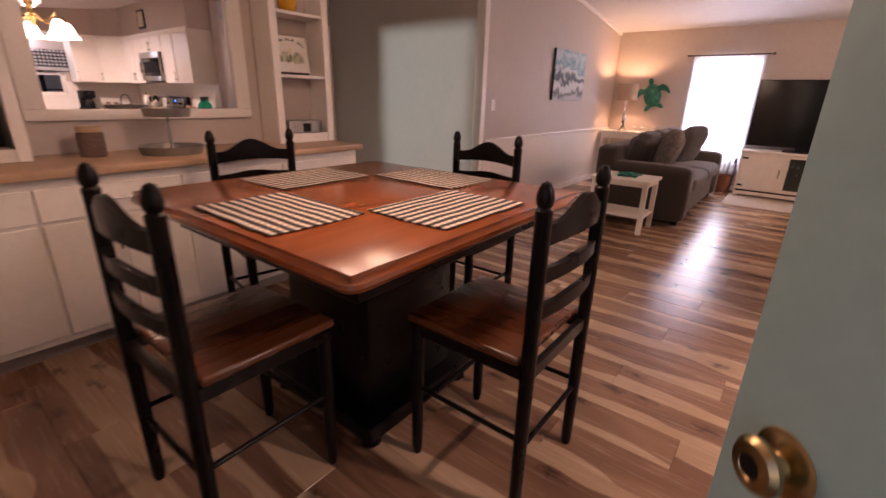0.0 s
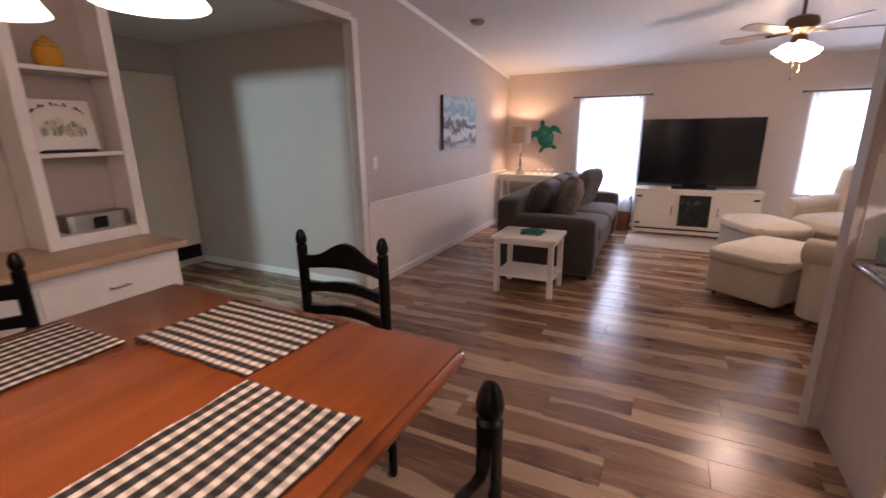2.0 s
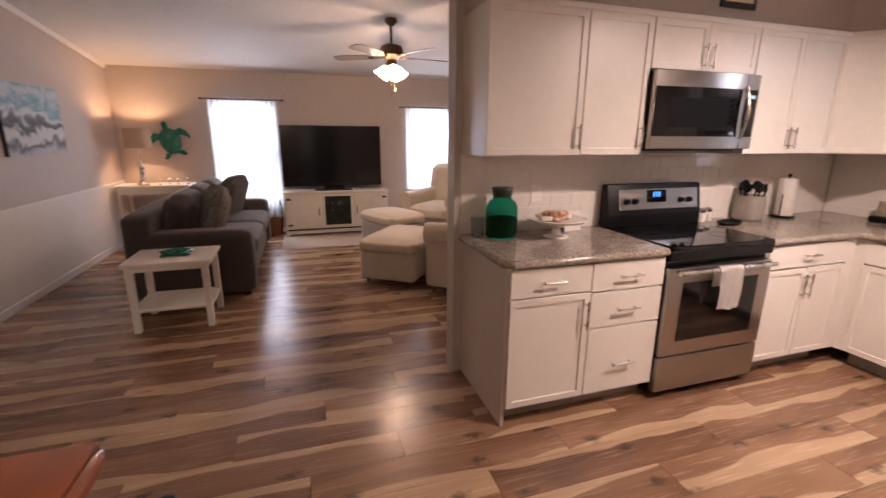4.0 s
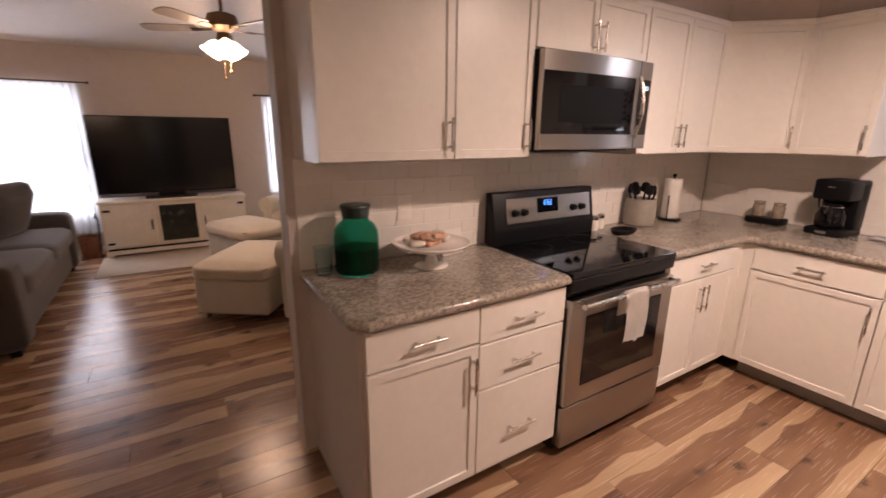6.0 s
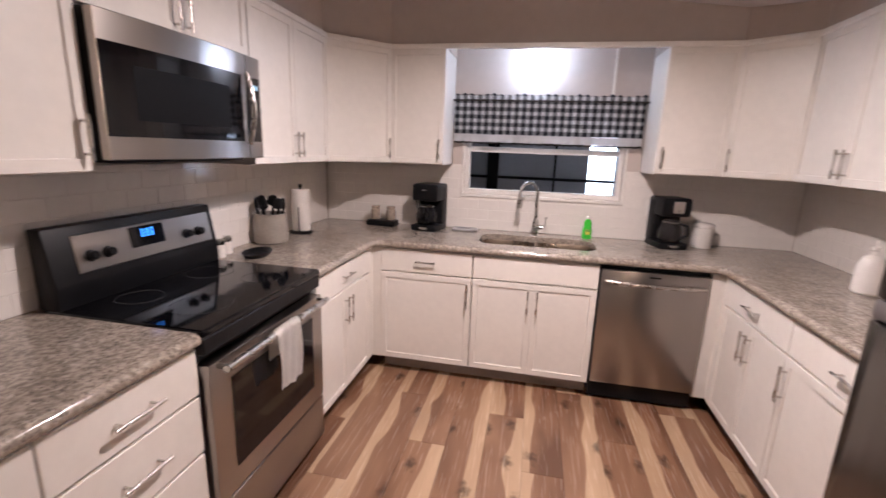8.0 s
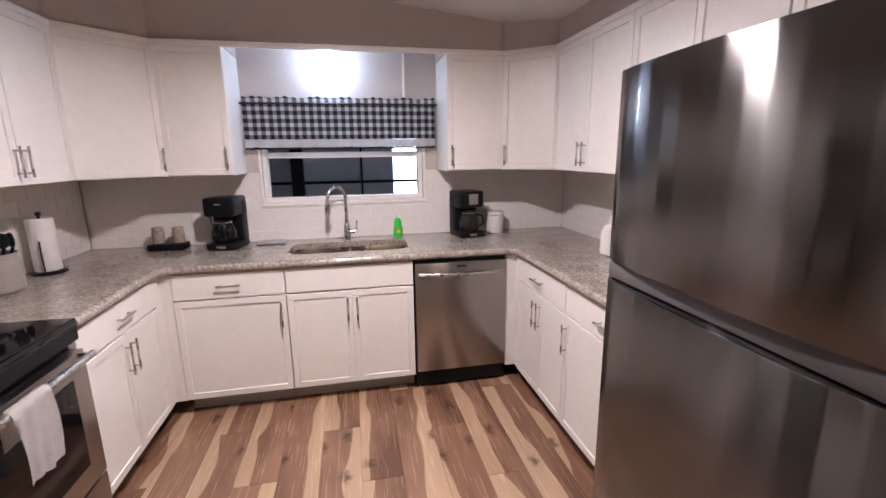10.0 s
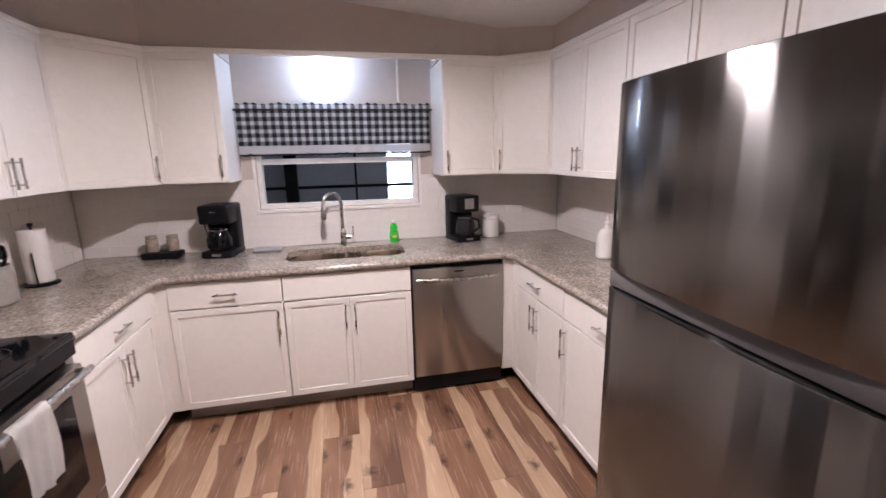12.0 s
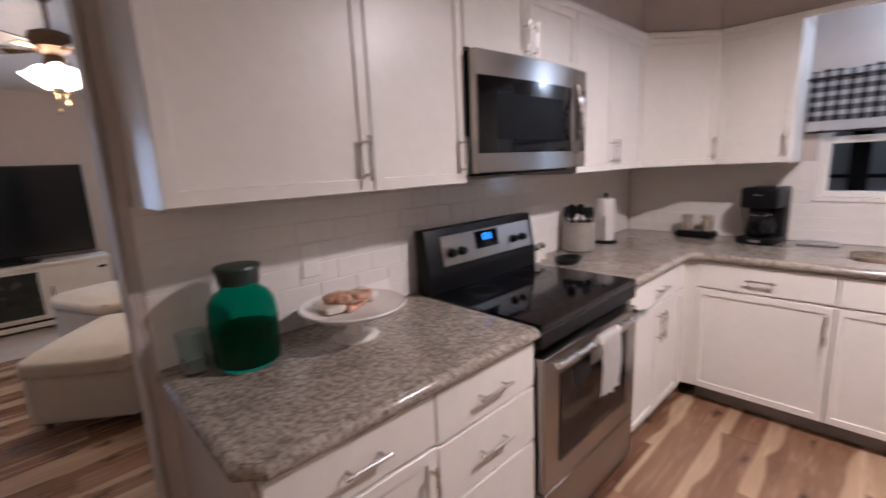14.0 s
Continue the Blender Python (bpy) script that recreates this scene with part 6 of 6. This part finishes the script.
def coffee_maker(m, label, glass):
    c = thing("coffee_maker", label, "coffee maker", m)
    part("base", box(-0.095, 0.095, -0.13, 0.10, 0.0, 0.045, 0.012, 2), PLASTIC, c, "", True)
    part("column", box(-0.095, 0.095, 0.0, 0.10, 0.04, 0.32, 0.012, 2), PLASTIC, c, "", True)
    part("brew_head", box(-0.095, 0.095, -0.115, 0.10, 0.215, 0.335, 0.016, 3), PLASTIC, c, "", True)
    k = part("carafe", lathe([(0, 0), (0.062, 0), (0.075, 0.02), (0.078, 0.07), (0.06, 0.115), (0.05, 0.13), (0.052, 0.145), (0, 0.148)], 24, None, pose(0, -0.06, 0.048)), GLOSS if not glass else mat("carafe_glass", (0.05, 0.045, 0.045), 0.05, var=0, trans=0.55, ior=1.3), c, "glass carafe", True)
    part("carafe_handle", tube([(0.02, -0.125, 0.175), (0.05, -0.175, 0.165), (0.055, -0.18, 0.11), (0.03, -0.13, 0.075)], 0.009, 8), PLASTIC, k, "", True)
    part("steel_band", lathe([(0.0525, 0.165), (0.0535, 0.165), (0.0535, 0.178), (0.0525, 0.178)], 24, None, pose(0, -0.06, 0.0)), NICKEL, k, "", True)
    part("badge", box(-0.018, 0.018, -0.1175, -0.1155, 0.29, 0.297), NICKEL, c, "small silver badge")
    if glass:
        part("water_window", box(-0.03, 0.045, -0.1185, -0.1155, 0.24, 0.315, 0.002, 1), STEEL, c, "grey control panel")
    part("switch", box(-0.03, 0.03, -0.1325, -0.1295, 0.014, 0.03, 0.002, 1), NICKEL, c)
    return c


coffee_maker(pose(3.69, 2.46, ZC, 0, 0, -100), "black drip coffee maker with a dark carafe on the granite", False)
coffee_maker(pose(3.68, 0.845, ZC, 0, 0, -78) @ Matrix.Diagonal((0.95, 0.95, 0.98, 1)), "black coffee maker with a clear glass carafe near the corner", True)
for y, yo, z in ((2.60, 2.52, 1.17), (0.92, 0.88, 1.17)):
    s = solo("power_cord", tube([(XE - 0.018, y, z), (XE - 0.045, y, z), (XE - 0.05, y - 0.01, z - 0.09), (XE - 0.07, (y + yo) / 2, 0.96), (XE - 0.085, yo, 0.925)], [0.014, 0.010, 0.0035, 0.0035, 0.0035], 8), PLASTIC, "black cord plugged into the outlet behind the coffee maker", "cord", smooth=True)
ty = thing("coffee_tray", "black wire tray with small glass jars beside the coffee maker", "tray", pose(3.70, 2.83, ZC, 0, 0, -95))
part("tray", box(-0.11, 0.11, -0.06, 0.06, 0.0, 0.045, 0.012, 2), PLASTIC, ty, "", True)
for x in (-0.06, 0.06):
    q = solo("glass_canister", lathe([(0, 0), (0.034, 0), (0.036, 0.07), (0.03, 0.08), (0.034, 0.085), (0.034, 0.10), (0, 0.102)], 16), mat("canister_glass", (0.35, 0.28, 0.22), 0.1, var=0.3, scale=30), "small glass canister in the coffee tray", "canister", group="glass canisters", smooth=True)
    q.matrix_world = pose(3.71, 2.83 + x, ZC + 0.046)
cn = thing("canister", "white ceramic canister with a lid beside the coffee maker", "canister", pose(3.74, 0.60, ZC))
part("jar", lathe([(0, 0), (0.06, 0), (0.064, 0.01), (0.064, 0.13), (0.06, 0.135), (0, 0.135)], 26), PORC, cn, "", True)
part("lid", lathe([(0.062, 0.136), (0.066, 0.14), (0.066, 0.155), (0.05, 0.163), (0, 0.165)], 26), PORC, cn, "", True)
jg = thing("soap_jug", "white plastic jug on the counter beside the refrigerator", "jug", pose(2.86, 0.19, ZC))
part("bottle", lathe([(0, 0), (0.05, 0), (0.056, 0.01), (0.056, 0.13), (0.04, 0.165), (0.018, 0.18), (0.016, 0.20), (0, 0.20)], 22), PORC, jg, "", True)
part("pump", lathe([(0.012, 0.20), (0.018, 0.205), (0.018, 0.22), (0.006, 0.225), (0.006, 0.25), (0, 0.25)], 14), PORC, jg, "", True)
sp2 = thing("dish_soap_bottle", "green dish soap bottle with a clear cap by the sink", "soap bottle", pose(3.75, 1.335, ZC))
GREEN = mat("green_soap", (0.05, 0.55, 0.04), 0.2, var=0.08, coat=0.3)
part("bottle", lathe([(0, 0), (0.03, 0), (0.034, 0.01), (0.033, 0.06), (0.026, 0.085), (0.027, 0.11), (0.018, 0.135), (0.011, 0.14), (0, 0.14)], 18, None, Matrix.Diagonal((0.7, 1, 1, 1))), GREEN, sp2, "bright green bottle", True)
part("cap", lathe([(0.012, 0.14), (0.013, 0.155), (0.006, 0.162), (0.005, 0.175), (0, 0.176)], 12), PORC, sp2, "", True)
part("sticker", box(-0.026, -0.0235, -0.018, 0.018, 0.03, 0.07, 0.001, 1), mat("sticker", (0.16, 0.36, 0.06), 0.4), sp2, "dark green label patch")
part("front_label", box(-0.0285, -0.0265, -0.014, 0.012, 0.034, 0.052, 0.0006, 1), mat("yellow_label", (0.62, 0.58, 0.06), 0.4), sp2, "yellow label patch")
sg = solo("folded_cloth", cushion(-0.09, 0.09, -0.055, 0.055, 0.0, 0.018, 0.008, 0.002, None, None, 4), mat("grey_cloth", (0.33, 0.31, 0.30), 0.95, var=0.15, scale=30, bump=0.6, bscale=300), "folded grey cloth beside the sink", "cloth", smooth=True)
sg.matrix_world = pose(3.73, 2.20, ZC, 0, 0, 90)

# ---- kitchen window, valance and lamp ----
window("window_3", -EW[1], -EW[0], EW[2], EW[3], pose(XE, 0, 0, 0, 0, -90), "white sash window over the kitchen sink", 1.505)
bm = bmesh.new()
for a, b2, c, d in ((EW[0] - 0.02, EW[1] + 0.02, EW[2] - 0.025, EW[2]), (EW[0] - 0.02, EW[0], EW[2], EW[3]), (EW[1], EW[1] + 0.02, EW[2], EW[3]), (EW[0] - 0.02, EW[1] + 0.02, EW[3], EW[3] + 0.02)):
    box(XE - 0.018, XE + 0.001, a, b2, c, d, 0.003, 1, bm=bm)
structure("window_trim", bm, WHITE, "white casing round the kitchen window", "trim")
GING = checks("gingham", (0.052, 0.052), (1, 2), dark=(0.02, 0.022, 0.03), light=(0.78, 0.78, 0.80))
val = thing("valance", "black and white gingham valance with a plain white band", "valance")


def ruffle(z0, z1, x, n=110, rows2=8, y0=1.045, y1=2.32, wav=0.0):
    bm = bmesh.new()
    rows = []
    for q in range(rows2 + 1):
        z = z1 + (z0 - z1) * q / rows2
        rows.append([bm.verts.new((x + 0.010 * math.sin(k * 0.62 + 0.8 * math.sin(k * 0.17)) * (0.4 + 0.6 * q / rows2), y0 + (y1 - y0) * k / n, z + wav * (math.sin(k * 1.4) + 0.9 * math.sin(k * 0.37 + 1) * (q == 0)) * (q == 0 or q == rows2))) for k in range(n + 1)])
    for a, b2 in zip(rows, rows[1:]):
        for k in range(n):
            bm.faces.new((a[k], a[k + 1], b2[k + 1], b2[k]))
    bmesh.ops.solidify(bm, geom=list(bm.faces), thickness=0.0015)
    return bm


part("gingham_panel", ruffle(1.61, 1.84, XE - 0.06), GING, val, "gathered gingham cloth", True)
part("header_ruffle", ruffle(1.84, 1.878, XE - 0.06, wav=0.006), GING, val, "gathered gingham header", True)
part("white_band", ruffle(1.557, 1.609, XE - 0.06), mat("band_cloth", (0.74, 0.73, 0.73), 0.9, var=0.05, bump=0.3, bscale=300), val, "plain white band", True)
part("dark_hem", ruffle(1.545, 1.556, XE - 0.061, wav=0.003), CARD, val, "dark hem edge", True)
bm = cyl((XE - 0.06, 1.03, 1.84), (XE - 0.06, 2.33, 1.84), 0.006, 8)
for y in (1.03, 2.33):
    cyl((XE - 0.06, y, 1.84), (XE, y, 1.84), 0.006, 8, bm)
part("rod", bm, DARKROD, val, "dark rod", True)
gl = thing("sink_light", "round frosted glass lamp hidden behind the soffit over the sink", "lamp", pose(3.745, 1.76, 0.05))
part("holder", lathe([(0.05, 2.2405), (0.05, 2.21), (0.03, 2.20), (0, 2.20)], 18), WHITE, gl, "", True)
part("globe", lathe([(0.0, 2.125), (0.03, 2.13), (0.055, 2.155), (0.058, 2.18), (0.04, 2.20), (0, 2.20)], 20), mat("cool_globe", (0.9, 0.95, 1), 0.4, var=0, emit=6.0, glow=(0.8, 0.92, 1.0)), gl, "glowing globe", True)
zc2 = zk(1.68)
kl = thing("ceiling_light", "round frosted glass ceiling light in the kitchen", "ceiling light", pose(2.2, 1.68, 0))
part("pan", lathe([(0.14, zc2 + 0.02), (0.14, zc2 - 0.03), (0, zc2 - 0.03)], 28), NICKEL, kl, "", True)
part("diffuser", lathe([(0.13, zc2 - 0.03), (0.125, zc2 - 0.06), (0.08, zc2 - 0.085), (0, zc2 - 0.095)], 28), mat("ceiling_dome", (0.9, 0.82, 0.72), 0.4, var=0, emit=2.0, glow=(1.0, 0.86, 0.68)), kl, "glowing frosted dome", True)

structure("wall_batten", box(XE - 0.008, XE, 1.245, 1.262, 1.825, 2.285, 0.002, 1), WHITE, "thin white batten over the wall panel joint", "trim")
fp = thing("small_picture", "small square picture in a dark frame on the soffit", "picture", pose(2.08, YU - 0.0005, 2.20))
part("frame", box(0, 0.26, -0.018, 0, 0, 0.27, 0.004, 1), CARD, fp, "dark wood frame")
part("print", box(0.03, 0.23, -0.0205, -0.018, 0.03, 0.24), CREAM, fp, "pale print")

# screened porch outside the kitchen window
PORCH = mat("porch_panel", (0.42, 0.42, 0.44), 0.7, var=0.08, scale=4)
pw = thing("porch_screen", "grey porch wall with dark posts and rails outside the kitchen window", "porch")
part("panel", box(5.0, 5.05, 1.235, 4.2, 0.0, 2.9), PORCH, pw)
part("panel", box(5.0, 5.05, -2.0, 0.99, 0.0, 2.9), PORCH, pw)
part("post", box(4.92, 4.99, 2.08, 2.19, 0.0, 2.9), PLASTIC, pw, "dark upright post")
part("post", box(4.95, 4.99, 1.535, 1.555, 0.0, 2.9), PLASTIC, pw, "thin dark mullion")
part("post", box(4.92, 4.99, 0.975, 1.0, 0.0, 2.9), PLASTIC, pw, "dark upright post")
part("rail", box(4.94, 4.985, -2.0, 4.2, 1.235, 1.262), PLASTIC, pw, "dark rail")
structure("backdrop_porch", box(5.5, 5.55, -1.0, 3.4, 0.0, 2.9), DAY, "bright daylight beyond the porch", "sky")
structure("porch_floor", box(XE + 0.14, 5.6, -2.2, 4.4, -0.12, -0.02), mat("porch_concrete", (0.4, 0.39, 0.38), 0.8), "concrete porch floor", "floor")
structure("porch_roof", box(XE + 0.14, 5.6, -2.2, 4.4, 2.9, 2.95), CEIL, "white porch ceiling", "ceiling")

# ---- front door and hall door ----
DOORPAINT = mat("sage_door_paint", (0.28, 0.42, 0.40), 0.45, var=0.06, scale=5, bump=0.1, bscale=60)
hx, hy = 0.735, -0.33
ex, ey = 0.098, 0.385
ang = math.degrees(math.atan2(ey - hy, ex - hx))
fd = tagged(new("door_1"), "sage green front door standing open with a brass knob", "door", kind="structure")
fd.matrix_world = pose(hx, hy, 0, 0, 0, ang)
ln = math.hypot(ex - hx, ey - hy)
part("leaf", box(0, ln, -0.045, 0.0, 0.01, 2.03, 0.003, 1), DOORPAINT, fd, "sage green painted leaf")
bm = lathe([(0.034, 0), (0.036, 0.005), (0.03, 0.010), (0.014, 0.014), (0.012, 0.03), (0.02, 0.036), (0.028, 0.046), (0.029, 0.056), (0.024, 0.066), (0.013, 0.069), (0.012, 0.066), (0, 0.066)], 26, None, pose(ln - 0.068, 0.0, 1.018, -90) @ Matrix.Diagonal((0.85, 0.85, 0.48, 1)))
KNOB = mat("brass_knob", (0.46, 0.34, 0.18), 0.25, 1.0, var=0.1)
part("knob", bm, KNOB, fd, "round brass knob", True)
part("keyhole", lathe([(0, 0.0665), (0.0115, 0.0665), (0.0115, 0.0675), (0, 0.0675)], 14, None, pose(ln - 0.068, 0.0, 1.018, -90) @ Matrix.Diagonal((0.85, 0.85, 0.487, 1))), PLASTIC, fd)
bm = box(DX0 - 0.06, DX0, YS, YS + 0.015, 0, 2.11, 0.003, 1)
box(DX1, DX1 + 0.06, YS, YS + 0.015, 0, 2.11, 0.003, 1, bm=bm)
box(DX0, DX1, YS, YS + 0.015, 2.05, 2.11, 0.003, 1, bm=bm)
structure("door_casing", bm, WHITE, "white casing of the front door", "trim")
TAN = mat("tan_door_paint", (0.78, 0.665, 0.54), 0.5, var=0.05, scale=3, bump=0.08)
hd = tagged(new("door_2"), "pale tan door at the end of the hall above a black shadow strip", "door", kind="structure")
part("leaf", box(-5.149, -5.115, 3.26, 4.08, 0.24, 2.15, 0.004, 1), TAN, hd)
# black strip painted in for the shadow below the leaf
part("shadow_strip", box(-5.149, -5.13, 3.26, 4.08, 0.08, 0.236), PLASTIC, hd, "black strip standing in for the shadow under the door")
part("knob", lathe([(0.02, 0), (0.012, 0.02), (0.025, 0.04), (0.02, 0.055), (0, 0.057)], 16, None, pose(-5.115, 3.33, 1.02, 0, 90, 0)), NICKEL, hd, "", True)
structure("ground", box(-30, 30, -40, YS - 0.14, -0.25, -0.13), mat("yard", (0.16, 0.17, 0.10), 0.95, var=0.3, scale=2), "yard outside the front door", "ground")

# ---- floor planks, last ----
def plank_mesh(length, width):
    bm = box(0.0006, length - 0.0006, 0.0005, width - 0.0005, -0.012, 0.0, 0.0012, 1)
    me = bpy.data.meshes.new("plank")
    bm.to_mesh(me)
    bm.free()
    me.materials.append(PLANK)
    return me


floor_ob = bpy.data.objects["floor"]
full = plank_mesh(PL, PW)
cache = {}
far = []
row = 0
y = YS - 0.14
count = 0
while y < YN:
    x = -5.6 + (row * 0.437) % PL - PL
    while x < XE:
        x0, x1 = max(x, -5.6), min(x + PL, XE)
        hall = 2.2 < y < 4.2
        if x1 - x0 > 0.02 and (x1 > -3.15 or hall):
            x0 = x0 if hall else max(x0, -3.15)
            near = -2.6 < (x0 + x1) / 2 < 3.3 and -0.2 < y < 5.6 and count < 290
            if near:
                ln = round(x1 - x0, 3)
                me = full if abs(ln - PL) < 1e-3 else cache.setdefault(ln, plank_mesh(ln, PW))
                ob = new("plank", me)
                ob.location = (x0, y, 0)
                ob.parent = floor_ob
                count += 1
            else:
                far.append((x0, x1, y))
        x += PL
    y += PW
    row += 1
verts, faces = [], []
for x0, x1, y in far:
    b = len(verts)
    g = 0.0006
    y -= YS - 0.14
    verts += [(x0 + g, y + g, -0.012), (x1 - g, y + g, -0.012), (x1 - g, y + PW - g, -0.012), (x0 + g, y + PW - g, -0.012), (x0 + g, y + g, 0), (x1 - g, y + g, 0), (x1 - g, y + PW - g, 0), (x0 + g, y + PW - g, 0)]
    faces += [(b + 4, b + 5, b + 6, b + 7), (b, b + 1, b + 5, b + 4), (b + 1, b + 2, b + 6, b + 5), (b + 2, b + 3, b + 7, b + 6), (b + 3, b, b + 4, b + 7)]
me = bpy.data.meshes.new("far_planks")
me.from_pydata(verts, [], faces)
me.materials.append(PLANK)
ob = tagged(new("far_planks", me), kind="stuff")
ob.location.y = YS - 0.14
ob.parent = floor_ob

# tiles of the backsplash
TW, TH, TG = 0.152, 0.0745, 0.0012


def tile_mesh(w, h):
    bm = box(TG, w - TG, -0.006, 0.0, TG, h - TG, 0.0012, 1)
    me = bpy.data.meshes.new("tile")
    bm.to_mesh(me)
    bm.free()
    me.materials.append(TILE)
    return me


tiles = {}
tile_count = 0


def splash(name, label, length, m, z1=1.390, holes=()):
    global tile_count
    bm = bmesh.new()
    if holes:
        h0, h1, h2 = holes[0]
        for a, b, c, d in ((0, h0, 0.916, z1), (h1, length, 0.916, z1), (h0, h1, 0.916, h2)):
            box(a, b, -0.0072, -0.0005, c, d, bm=bm, m=m)
    else:
        box(0, length, -0.0072, -0.0005, 0.916, z1, bm=bm, m=m)
    bs = structure(name, bm, GROUT, label, "backsplash")
    z, r = 0.916, 0
    while z < z1 - 0.02:
        h = min(TH, z1 - z)
        x = -TW / 2 * (r % 2)
        while x < length - 0.005:
            a, b = max(x, 0), min(x + TW, length)
            if b - a > 0.012 and not any(b > h0 and a < h1 and z + h > h2 + 0.001 for h0, h1, h2 in holes):
                key = (round(b - a, 3), round(h, 3))
                me = tiles.get(key) or tiles.setdefault(key, tile_mesh(*key))
                ob = new("tile", me)
                ob.matrix_world = m @ pose(a, -0.003, z)
                ob.parent = bs
                tile_count += 1
            x += TW
        z += TH
        r += 1


splash("backsplash_1", "white subway tiles on the wall behind the stove", XE - MX - 0.05, pose(MX + 0.03, MY0, 0))
splash("backsplash_2", "white subway tiles round the kitchen window", MY0 - YK - 0.02, pose(XE, MY0 - 0.01, 0) @ W, 1.390, [(MY0 - 0.01 - EW[1] - 0.02, MY0 - 0.01 - EW[0] + 0.02, EW[2] - 0.026)])
splash("backsplash_3", "white subway tiles on the wall beside the refrigerator", XE - 1.80, pose(XE - 0.01, YK, 0) @ R)
